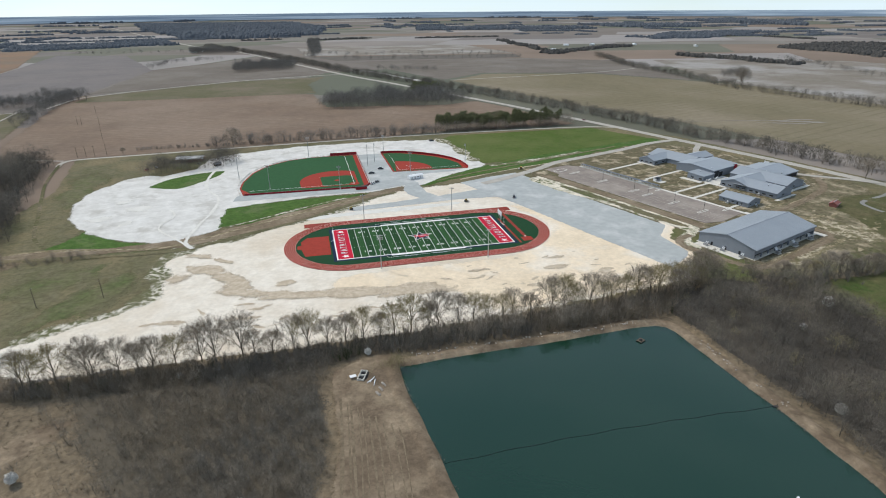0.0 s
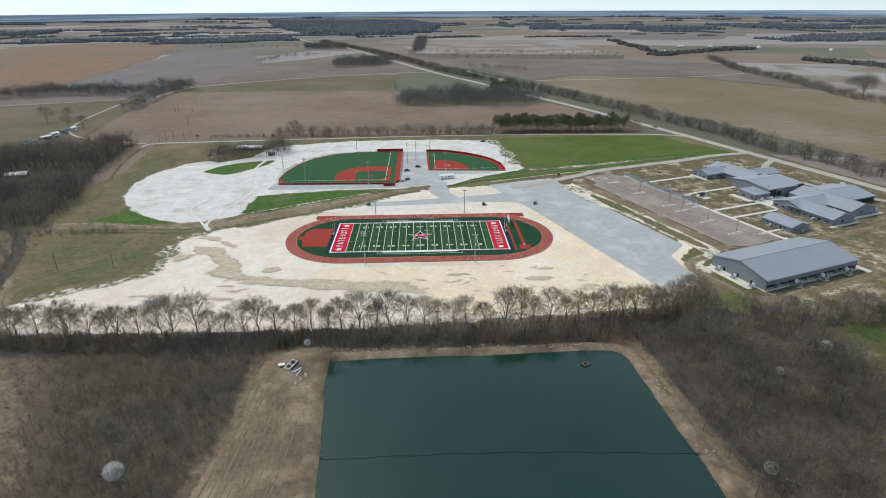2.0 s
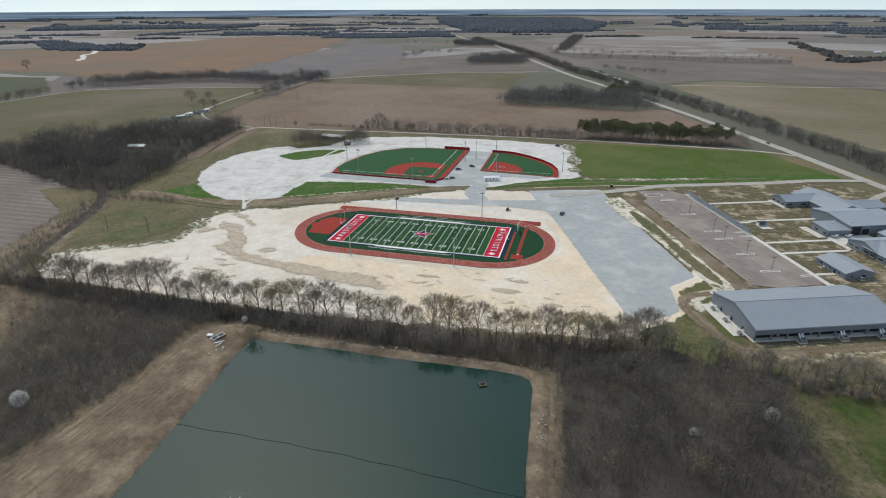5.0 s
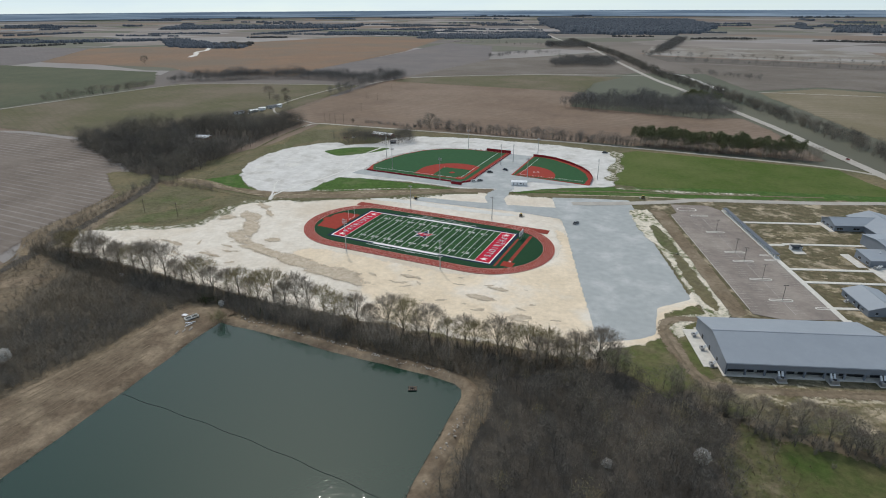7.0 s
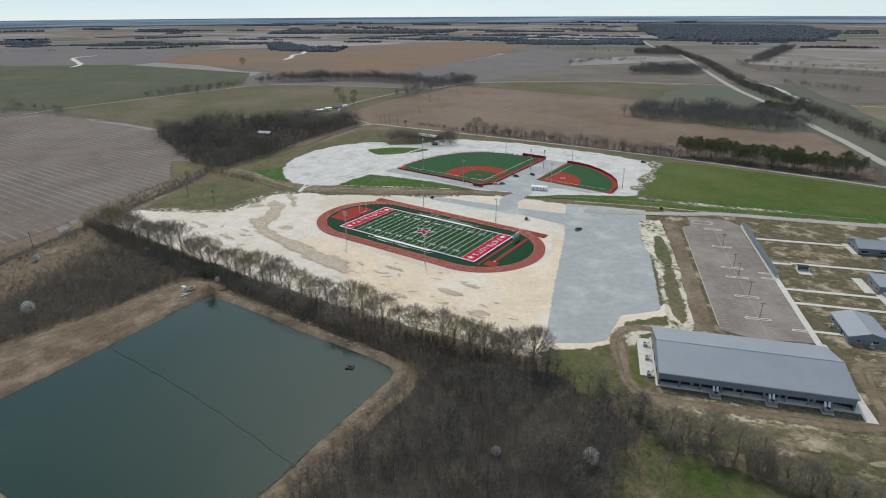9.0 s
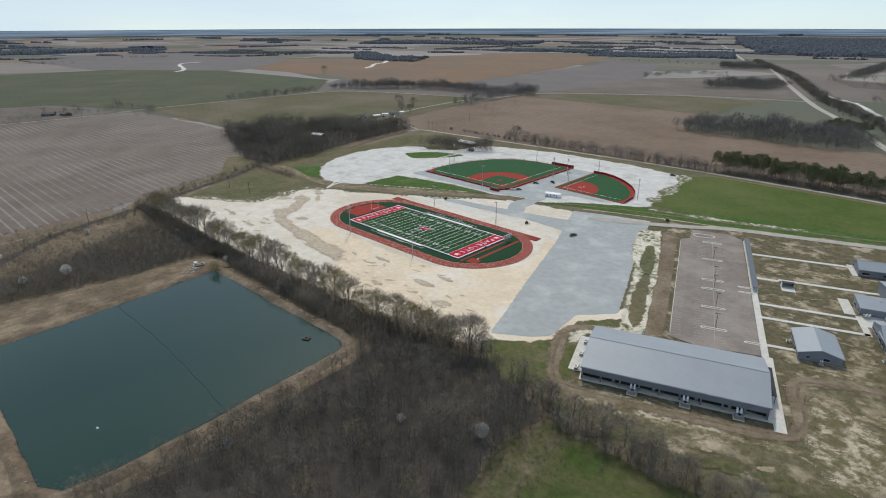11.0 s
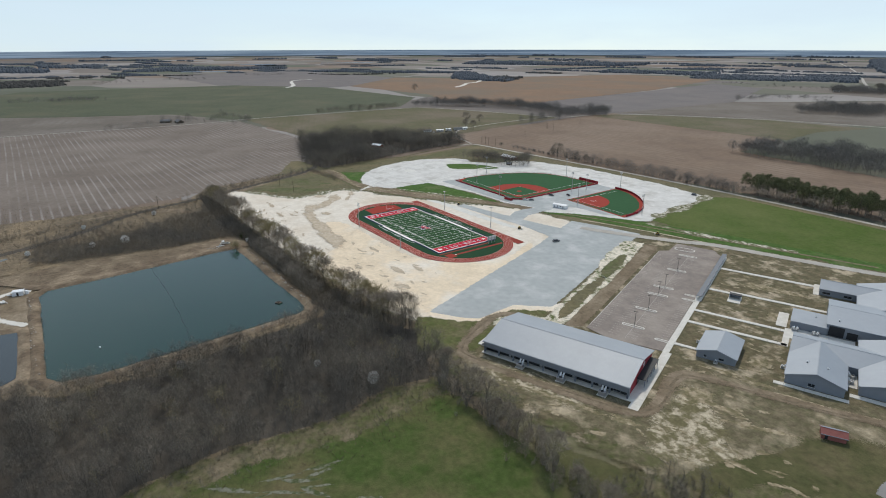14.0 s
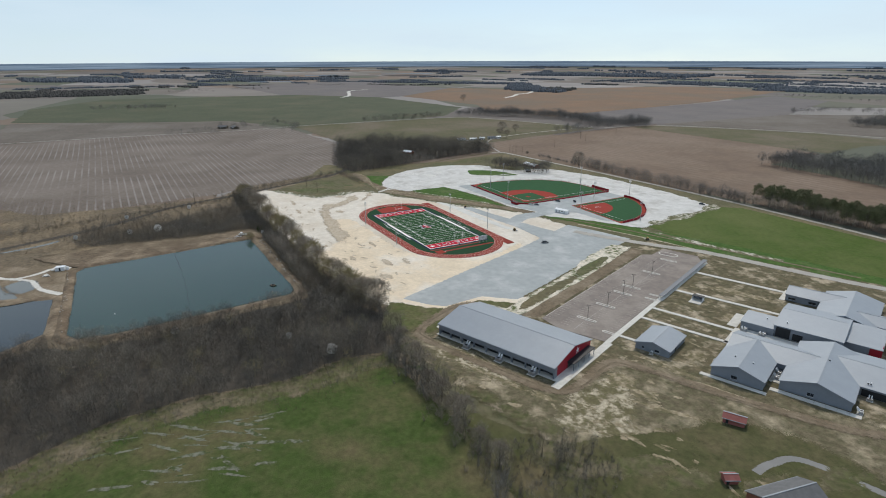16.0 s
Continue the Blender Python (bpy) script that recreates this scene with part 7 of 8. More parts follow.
x, y = rng.normal(-58, 4.0, 12), rng.normal(-128, 1.8, 12)
scatter("evergreen_brush", BUSH_THICK, x, y, SHRUB_GREEN, "dark green evergreen brush beside the pump works", "brush", rng, 0.6, 1.1)
# Brush west of the pond, thinner towards the west.
W_BRUSH = [(-66, -128), (-72, -150), (-70, -178), (-80, -232), (-84, -262), (-150, -262), (-190, -200), (-200, -130), (-150, -126)]
x, y = spots(W_BRUSH, 2.1, rng)
dens = np.array([noise.noise((a * 0.022, b * 0.022, 4.0)) for a, b in zip(x, y)])
k = (dens * 1.1 + (x + 140) * 0.03 + np.clip(y + 130, 0, 10) * 0.2 + rng.normal(0, 0.55, len(x))) > 0.0
scatter("brush", BUSH, x[k], y[k], TWIG_DARK, "grey-brown leafless brush on dead grass", "brush", rng, 0.5, 1.25)
x2, y2 = spots([(-160, -128), (-73, -126), (-70, -168), (-78, -206), (-86, -240), (-118, -206), (-140, -164)], 3.0, rng, 0.8)
scatter("brush", BUSH, x2, y2, TWIG_DARK, "close grey-brown thicket west of the pond", "brush", rng, 0.7, 1.35)
kk = k & (rng.random(len(x)) < 0.10 + 0.22 * np.clip((x + 150) / 60, 0, 1))
scatter("bare_saplings", WILD, x[kk], y[kk], TWIG_DARK, "thin leafless saplings in the brush", "woods", rng, 0.4, 0.9)
x, y = spots([(-60, -140), (-84, -300), (-380, -420), (-215, -200), (-205, -130), (-150, -126)], 3.0, rng, 0.8)
scatter("dead_grass", TUFT, x, y, BANK, "tufts of dead tan grass", "grass", rng, 0.6, 1.3)
x, y = spots([(-84, -270), (-150, -264), (-200, -200), (-206, -260), (-300, -400), (-100, -420)], 7.0, rng, 0.5)
scatter("brush", BUSH, x, y, TWIG_DARK, "scattered bare bushes", "brush", rng, 0.5, 1.1)
x, y = rng.normal(-43, 3.0, 16), rng.normal(-140, 2.2, 16)
scatter("willow_brush", BUSH, x, y, BUD, "budding yellow-green willow brush at the pond's corner", "brush", rng, 0.6, 1.1, 1.0)
# Dead weeds along the water's edge.
edge = [Vector(p) for p in dense(POND_RING, 0.7)]
edge = [v for v in edge if rng.random() < 0.5 + noise.noise((v.x * 0.1, v.y * 0.1, 3.0))]
ex = np.array([v.x for v in edge]) + rng.normal(0, 0.35, len(edge))
ey = np.array([v.y for v in edge]) + rng.normal(0, 0.35, len(edge))
scatter("shore_weeds", TUFT, ex, ey, TWIG, "dead weeds along the water's edge", "grass", rng, 0.5, 1.2, 0.75)
# Creek line along the plowed field.
creek = [Vector(p) for p in dense([(-150, -320), (-170, -241), (-174, -207), (-183, -167), (-193, -135), (-222, -106), (-234, -69), (-255, -13), (-264, 16), (-222, 16), (-200, 20)], 0.5, closed=False)]
cx = np.array([v.x for v in creek]) + rng.normal(0, 5.0, len(creek))
cy = np.array([v.y for v in creek]) + rng.normal(0, 3.0, len(creek))
scatter("creek_brush", BUSH, cx, cy, TWIG_DARK, "bare bushes along the creek", "brush", rng, 0.35, 1.1)
k = rng.random(len(cx)) < 0.07
scatter("creek_trees", WILD, cx[k], cy[k], TWIG_DARK, "small leafless trees along the creek", "woods", rng, 0.5, 0.9)
x, y = spots([(-240, -114), (-206, -130), (-190, -118), (-206, -90), (-224, -62), (-246, -30), (-264, -8), (-270, 10), (-262, -40)], 3.0, rng, 0.7)
scatter("creek_brush", BUSH_THICK, x, y, TWIG, "dense brush where the creek bends", "brush", rng, 0.22, 0.6)
# Hedgerow east of the wood.
hedge = [Vector(p) for p in dense([(160, -106), (190, -117), (235, -117), (300, -122), (350, -128)], 0.8, closed=False)]
hx = np.array([v.x for v in hedge]) + rng.normal(0, 1.6, len(hedge))
hy = np.array([v.y for v in hedge]) + rng.normal(0, 4.2, len(hedge))
scatter("hedgerow", BUSH_THICK, hx, hy, TWIG_DARK, "bare hedgerow between meadow and yard", "brush", rng, 0.4, 1.0)
k = rng.random(len(hx)) < 0.42
scatter("hedgerow_trees", WILD, hx[k], hy[k], TWIG_DARK, "thin leafless trees in the hedgerow", "woods", rng, 0.6, 1.25)
x, y = spots([(272, -118), (274, -98), (284, -88), (296, -76), (310, -84), (316, -100), (330, -126)], 2.3, rng, 0.8)
scatter("yard_brush", BUSH_THICK, x, y, WOOD_TWIG, "dark bare brush in the corner of the yard", "brush", rng, 0.3, 0.65)
k = rng.random(len(x)) < 0.12
scatter("yard_trees", WILD, x[k], y[k], WOOD_TWIG, "leafless trees in the corner of the yard", "woods", rng, 0.6, 1.1)
# Wood to the west.
W_WOOD = [(-413, 66), (-303, 24), (-264, 32), (-262, 52), (-276, 111), (-296, 195), (-310, 284), (-345, 292), (-400, 245), (-480, 120), (-465, 84)]
x, y = spots(ragged(dense(W_WOOD, 6), 9.0, 28.0), 6.8, rng)
k = ~inside([(-368, 150), (-345, 125), (-300, 130), (-286, 165), (-300, 178), (-345, 180)], x, y)
x, y = x[k], y[k]
tall = np.array([1.0 + 0.55 * noise.noise((a * 0.03, b * 0.03, 6.0)) + 0.3 * noise.noise((a * 0.09, b * 0.09, 1.0)) for a, b in zip(x, y)])
scatter("bare_wood", WILD_BIG, x, y, WOOD_TWIG, "dense leafless wood west of the school", "woods", rng, 0.7, 1.45, 0.4, np.clip(tall, 0.55, 1.5))
x, y = spots(W_WOOD, 6.5, rng, 0.7)
scatter("undergrowth", BUSH_THICK, x, y, TWIG_DARK, "bare undergrowth in the wood", "brush", rng, 0.7, 1.2)
rim = [Vector(p) for p in dense(W_WOOD, 3.4)]
x, y = np.array([v.x for v in rim]) + rng.normal(0, 3.5, len(rim)), np.array([v.y for v in rim]) + rng.normal(0, 3.5, len(rim))
scatter("wood_edge", WILD_BIG, x, y, WOOD_TWIG, "low leafless trees along the wood's edge", "woods", rng, 0.35, 0.7)
# House yard trees by the farm road.
x, y = spots([(-212, 200), (-200, 245), (-150, 262), (-128, 236), (-146, 214), (-180, 206)], 5.0, rng, 0.95)
k = ~inside([(-196, 238), (-160, 236), (-160, 256), (-196, 256)], x, y)
scatter("yard_trees", WILD_BIG, x[k], y[k], WOOD_TWIG, "leafless trees round a house yard", "woods", rng, 0.6, 1.15)
# Hedge along the farm road.
x = np.linspace(-240, 90, 330) + rng.normal(0, 2, 330)
y = 315 + rng.normal(0, 2.2, 330) + (x > -150) * 2
scatter("road_hedge", BUSH_THICK, x, y, FAR_WOOD, "bare hedge along the farm road", "brush", rng, 0.35, 0.95)
k = (rng.random(330) < 0.5 + 0.3 * (x > 10)) & (x > -165)
scatter("hedge_trees", WILD_BIG, x[k], y[k], FAR_WOOD, "leafless trees in the road hedge", "woods", rng, 0.45, 1.05)
# Woods farther off.
STANDS = [[(-36, 524), (28, 522), (86, 520), (139, 515), (175, 521), (196, 548), (160, 640), (100, 650), (-30, 606)], [(768, 690), (822, 667), (838, 702), (790, 728)], [(-810, 505), (-707, 612), (-619, 664), (-489, 660), (-400, 718), (-440, 775), (-520, 725), (-640, 718), (-730, 672), (-832, 560)], [(-434, 501), (-436, 618), (-446, 758), (-430, 758), (-420, 618), (-422, 501)],
          [(-208, 1095), (-76, 1128), (-70, 1260), (-215, 1225)], [(-395, 1738), (-262, 1745), (-270, 1840), (-420, 1840)], [(-20, 1600), (10, 1600), (30, 2300), (-10, 2300)]]
for pts in STANDS:
    x, y = spots(ragged(dense(pts, 8), 10.0, 25.0), 7.4, rng)
    tall = np.array([1.0 + 0.6 * noise.noise((a * 0.025, b * 0.025, 6.0)) + 0.3 * noise.noise((a * 0.08, b * 0.08, 1.0)) for a, b in zip(x, y)])
    scatter("bare_wood", WILD_FAR, x, y, FAR_WOOD, "leafless grey woodlot between the fields", "woods", rng, 0.7, 1.35, 0.4, np.clip(tall, 0.55, 1.5))
LINES = [([(440, 0), (402, 110), (362, 228), (342, 318), (282, 480), (246, 565), (168, 750), (46, 1010), (-120, 1490), (-400, 2130)], 6, 2.0), ([(742, 300), (722, 358), (703, 440), (684, 545), (692, 632), (708, 746), (712, 852), (720, 989), (790, 1250)], 5, 3.0), ([(760, 300), (900, 60), (1000, -100)], 6, 6), ([(-818, 267), (-800, 380), (-814, 467)], 6, 4), ([(-2239, 233), (-2194, 374)], 14, 8), ([(-2437, 637), (-2335, 776)], 12, 10), ([(-2133, -26), (-2166, 126)], 10, 12), ([(-1425, -190), (-1399, -99)], 9, 5), ([(-21, 1435), (12, 2107)], 7, 7), ([(-1446, -281), (-1399, -72)], 10, 6), ([(-765, -141), (-797, 60)], 5, 11), ([(-840, -40), (-830, 10)], 9, 7), ([(-417, 1254), (-393, 1400), (-290, 1441)], 9, 5), ([(-785, 1790), (-598, 1808), (-414, 1795)], 6, 14),
         ([(60, 1320), (300, 1300), (560, 1260)], 6, 14), ([(-40, 1520), (280, 1460), (600, 1410)], 8, 16), ([(-880, 80), (-740, 100), (-700, 60)], 6, 14), ([(1100, 200), (1060, 620), (1200, 1000)], 10, 9), ([(119, 1052), (180, 1015), (241, 982)], 5, 5), ([(1030, 1212), (1021, 1072), (1068, 918), (1124, 853)], 8, 5)]
for pts, spread, step in LINES:
    line = [Vector(p) for p in dense(pts, step, closed=False)]
    x = np.array([v.x for v in line]) + rng.normal(0, spread, len(line))
    y = np.array([v.y for v in line]) + rng.normal(0, spread * 0.5, len(line))
    scatter("tree_line", WILD_FAR, x, y, WOOD_TWIG if step < 5 else FAR_WOOD, "leafless tree line between the fields", "woods", rng, 0.5, 1.15)
    if step < 5:
        x2, y2 = x + rng.normal(0, 2.5, len(x)), y + rng.normal(0, 4, len(x))
        scatter("line_brush", BUSH_THICK, x2, y2, WOOD_TWIG, "dark bare brush beneath the tree line", "brush", rng, 0.6, 1.4)


def far_tuft(seed, n=3):
    """A bit of far canopy one unit across: a few lumpy, rounded heads with their skirts below ground."""
    r = np.random.default_rng(seed)
    p = Pile()
    for i in range(n):
        cx, cy, rad, top = r.uniform(-0.6, 0.6), r.uniform(-0.6, 0.6), r.uniform(0.32, 0.6), r.uniform(0.4, 0.85)
        v = [(cx, cy, top)]
        for zz, q in ((0.72, 0.62), (-0.05, 1.0)):
            for k in range(5):
                a = k * 2 * math.pi / 5 + i + zz
                j = r.uniform(0.8, 1.2)
                v.append((cx + rad * q * j * math.cos(a), cy + rad * q * j * math.sin(a), top * zz * (j if zz > 0 else 1)))
        t = []
        for k in range(5):
            m = (k + 1) % 5
            t += [(0, 1 + k, 1 + m), (1 + k, 6 + k, 6 + m), (1 + k, 6 + m, 1 + m)]
        p.add(np.array(v), t)
    return p.done()


FAR_TUFT += [far_tuft(s) for s in range(8)]
# Large woods that can be told apart, by their near edge and depth.
FAR_STANDS = [[(-1250, 4730), (-800, 3500), (-650, 3060), (-343, 2800), (35, 3126), (117, 4461), (-207, 6600), (-1900, 6900)], [(-1071, 2060), (-893, 2124), (-695, 2190), (-683, 2516), (-800, 2600), (-1200, 2500)], [(-737, 2281), (-530, 2290), (-720, 2900), (-900, 2850)],
              [(1423, 2005), (1697, 1970), (2489, 2511), (2400, 2700), (1800, 2480)], [(1509, 1344), (1521, 1156), (1475, 936), (2000, 1400), (1800, 1480)], [(2180, 4400), (2238, 3531), (2757, 3430), (3000, 4100)], [(3788, 5159), (3548, 3355), (3955, 3849), (4600, 5600)],
              [(-1643, 1242), (-1548, 1232), (-1349, 1295), (-1390, 1380), (-1700, 1480), (-2100, 1700), (-2500, 1420), (-2900, 1110), (-2778, 1044), (-2449, 1290), (-2064, 1570)], [(-1706, 2242), (-1508, 2409), (-1197, 2330), (-1250, 2680), (-1800, 2600)], [(-2112, -567), (-2114, -127), (-2500, -100), (-2560, -620)], [(-1454, 1277), (-1354, 1302), (-1500, 1500), (-1640, 1500)],
              [(689, 1355), (1106, 1586), (1090, 1640), (670, 1410)], [(1018, 1195), (1101, 845), (1140, 850), (1060, 1210)], [(771, 2099), (712, 1504), (745, 1504), (800, 2099)], [(-3400, 2700), (-2300, 3300), (-2500, 3900), (-3800, 3200)], [(-3397, 241), (-3322, 1149), (-3500, 1200), (-4000, 600)],
              [(-4550, -92), (-4294, 231), (-4800, 320), (-4900, -67)], [(-4116, -685), (-3574, -122), (-4100, -91), (-4800, -768)], [(1289, 3132), (1518, 3022), (1560, 3120), (1300, 3250)], [(1431, 2202), (1471, 2119), (1520, 2170), (1470, 2260)], [(700, 3600), (1900, 3400), (2000, 3800), (800, 4200)]]
for pts in FAR_STANDS:
    d = math.hypot(sum(q[0] for q in pts) / len(pts) - MID[0], sum(q[1] for q in pts) / len(pts) - MID[1])
    x, y = spots(ragged(dense(pts, 20), 26.0, 80.0), max(13.0, d / 150), rng)
    # woods past 2600 m take the haze-tinted tone
    scatter("far_woods", FAR_TUFT, x, y, FAR_CANOPY if d < 2600 else FAR_HAZED, "large leafless wood far off between the fields", "woods", rng, 0.8, 1.2, 0.0, max(12.0, d / 210))
far_x, far_y, far_s = [], [], []
for i in range(230):
    d = 2750 * (3.3 ** rng.random())
    a = rng.uniform(radians(20), radians(205))
    cx, cy = MID[0] + d * math.cos(a), MID[1] + d * math.sin(a)
    if -700 < cx - (-0.385 * (cy - 1375) - 74) < 500 and cy < 2300:
        continue
    l, w = rng.uniform(80, 480) * (d / 3000) ** 0.55, rng.uniform(14, 50) * (d / 3000) ** 0.6
    t = radians(rng.choice([0, 0, 20, 90]) + rng.normal(0, 4))
    s = max(10.0, d / 330)
    m = min(int(l * w / (s * s * 1.1)) + 3, 110)
    u, v = rng.uniform(-l / 2, l / 2, m), rng.uniform(-w / 2, w / 2, m)
    far_x.append(cx + u * math.cos(t) - v * math.sin(t))
    far_y.append(cy + u * math.sin(t) + v * math.cos(t))
    far_s.append(np.full(m, s))
far_x, far_y, far_s = np.concatenate(far_x), np.concatenate(far_y), np.concatenate(far_s)
near = np.hypot(far_x - MID[0], far_y - MID[1]) < 3000
scatter("far_hedges", FAR_TUFT, far_x[near], far_y[near], FAR_CANOPY, "far hedges and copses between the fields", "woods", rng, 0.7, 1.2, 0.0, far_s[near])
scatter("distant_hedges", FAR_TUFT, far_x[~near], far_y[~near], FAR_HAZED, "copses towards the horizon, tinted blue-grey for haze", "woods", rng, 0.7, 1.2, 0.0, far_s[~near])

# Pines beside the green field.
PINES = [needle_tree(s, 16, 4.6, clumps=480, size=0.58) for s in range(6)]
PINE_POLY = [(88, 322), (130, 322), (180, 319), (250, 324), (248, 344), (150, 348), (96, 346)]
x, y = spots(PINE_POLY, 6.4, rng, 0.82)
scatter("pine_stems", [p[0] for p in PINES], x, y, BARK, "bare stems of a pine stand", "woods", np.random.default_rng(77), 0.6, 1.2)
scatter("pine_stand", [p[1] for p in PINES], x, y, PINE, "dark green pine stand beside the green field", "woods", np.random.default_rng(77), 0.6, 1.2)
x, y = spots([(86, 311), (262, 311), (268, 345), (200, 345), (100, 335)], 5.0, rng, 0.8)
scatter("bare_wood", WILD_BIG, x, y, TWIG, "leafless wood beside the pines", "woods", rng, 0.5, 1.0)
x, y = spots([(116, 640), (164, 636), (176, 672), (124, 672)], 7.0, rng, 0.8)
scatter("pine_stand", [p[1] for p in PINES], x, y, PINE, "dark evergreens behind a woodlot", "woods", np.random.default_rng(78), 0.8, 1.1)

# Single trees of the row beside the pond, each its own.
KINDS = []
for s, (h, sp, tone) in enumerate([(17, 7.6, TWIG), (15.5, 7.0, TWIG), (17.5, 7.4, TWIG), (14, 6.2, TWIG), (16, 7.2, BUD), (12.5, 5.2, TWIG), (16, 6.4, TWIG), (15, 7.0, BUD)]):
    (wv, wt), (cv, ct) = grow(100 + s, h * 1.06, sp * 1.22, limbs=12, boughs=15, twigs=26, twig_w=0.04, trunk_r=0.27, fork=0.14)
    g = empty("bare_tree", pose(0, 0, 0), "budding olive-tinged tree in the row beside the pond" if tone is BUD else "leafless grey-brown tree in the row beside the pond", "tree", "row of trees")
    arrays("trunk", wv, wt, BARK, g)
    arrays("crown", cv, ct, tone, g)
    KINDS.append(g)
rng = np.random.default_rng(21)
ROW = [-188, -181, -173, -166, -160, -152, -145, -138, -130, -120, -113, -104, -97, -90, -82, -74, -66, -58, -51, -44, -36, -27, -20, -12, -6, 2, 8, 15, 24, 31, 41, 47, 54, 60, 67, 75, 82, 90, 97, 104, 112, 119, 126, 133]
used = set()
for i, tx in enumerate(ROW):
    ty = -117 + (tx + 188) * 0.012 + rng.normal(0, 1.6) + (max(tx - 60, 0) * 0.10)
    k = int(rng.integers(0, 8)) if i not in (8, 15, 34, 36, 40) else (4 if i % 2 else 7)
    sc = rng.uniform(0.8, 1.2)
    m = pose(tx + rng.normal(0, 1.2), ty, 0.45, 0, 0, rng.uniform(0, 360))
    if k not in used:
        used.add(k)
        KINDS[k].scale = (sc, sc, sc)
        KINDS[k].matrix_basis = m @ Matrix.Diagonal((sc, sc, sc, 1))
    else:
        copy_thing(KINDS[k], m @ Matrix.Diagonal((sc, sc, sc, 1)))
LONE = [(124, -110, 0.85, 4), (132, -101, 0.8, 0), (117, -112, 0.9, 2), (140, -104, 0.7, 1), (110, -116, 0.85, 6), (-142, 302, 1.0, 0), (-250, 300, 0.7, 3), (-108, 305, 0.8, 1), (-29, 312, 0.7, 2), (-487, 421, 1.0, 0), (-470, 440, 1.0, 2), (-438, 382, 0.9, 1), (-422, 386, 0.9, 3), (-1163, 744, 1.1, 0), (718, 571, 1.5, 0), (722, 578, 1.4, 2), (400, -40, 0.9, 2), (415, 10, 0.9, 0), (180, -108, 0.8, 5), (205, -113, 0.75, 6), (222, -115, 0.7, 5), (256, -117, 0.75, 6), (192, -111, 0.6, 2), (214, -113, 0.62, 0), (236, -116, 0.65, 3), (246, -116, 0.55, 1), (268, -117, 0.65, 5), (282, -118, 0.6, 6), (229, -114, 0.55, 2), (198, -112, 0.5, 7), (392, 30, 1.0, 1), (-104, 316, 0.85, 2), (-70, 314, 0.8, 0), (-50, 313, 0.75, 3), (5, 314, 0.7, 1), (40, 315, 0.65, 6), (60, 316, 0.7, 2), (-125, 312, 0.7, 5)]
for tx, ty, sc, k in LONE:
    sc *= 0.62 if 290 < ty < 330 and tx != -142 else 1.0
    o = copy_thing(KINDS[k], pose(tx, ty, 0.4, 0, 0, (tx * 37) % 360) @ Matrix.Diagonal((sc, sc, sc, 1)))
    o["group"] = "single trees"
    o["label"] = "leafless tree standing alone in rough ground"
for k in range(8):
    if k not in used:
        KINDS[k].matrix_basis = pose(140 + k, -108, 0.4)


def blossom_tree(x, y, h, seed):
    g = empty("blossom_tree", pose(x, y, 0.45), "small round tree covered in white blossom", "tree", "blossoming trees")
    (wv, wt), (cv, ct) = grow(seed, h, h * 0.38, limbs=8, boughs=4, twigs=4, trunk_r=0.14, fork=0.15, twig_l=0.8)
    arrays("trunk", wv, wt, BARK, g)
    arrays("twigs", cv, ct, TWIG, g)
    r = np.random.default_rng(seed)
    p = Pile()
    n = 1700
    d = r.normal(size=(n, 3))
    d /= np.linalg.norm(d, axis=1, keepdims=True)
    a = d * (r.uniform(0.45, 1.0, (n, 1)) ** 0.6) * np.array([0.42, 0.42, 0.42]) * h + (0, 0, 0.56 * h)
    p.slivers(a, r.normal(0, 0.3, (n, 3)), 0.26, r)
    v, t = p.done()
    arrays("blossom", v, t, BLOSSOM, g)


for x, y, h, s in ((-97, -204, 7.5, 1), (-102, -225, 5.0, 9), (-157, -226, 4.0, 10), (-109, -264, 4.0, 11), (174, -144, 6.5, 2), (146, -158, 3.5, 8), (112, -210, 5.0, 3), (-168, -172, 4.2, 4), (-126, -126, 2.6, 5), (-50, -128, 3.2, 7)):
    blossom_tree(x, y, h, 300 + s)

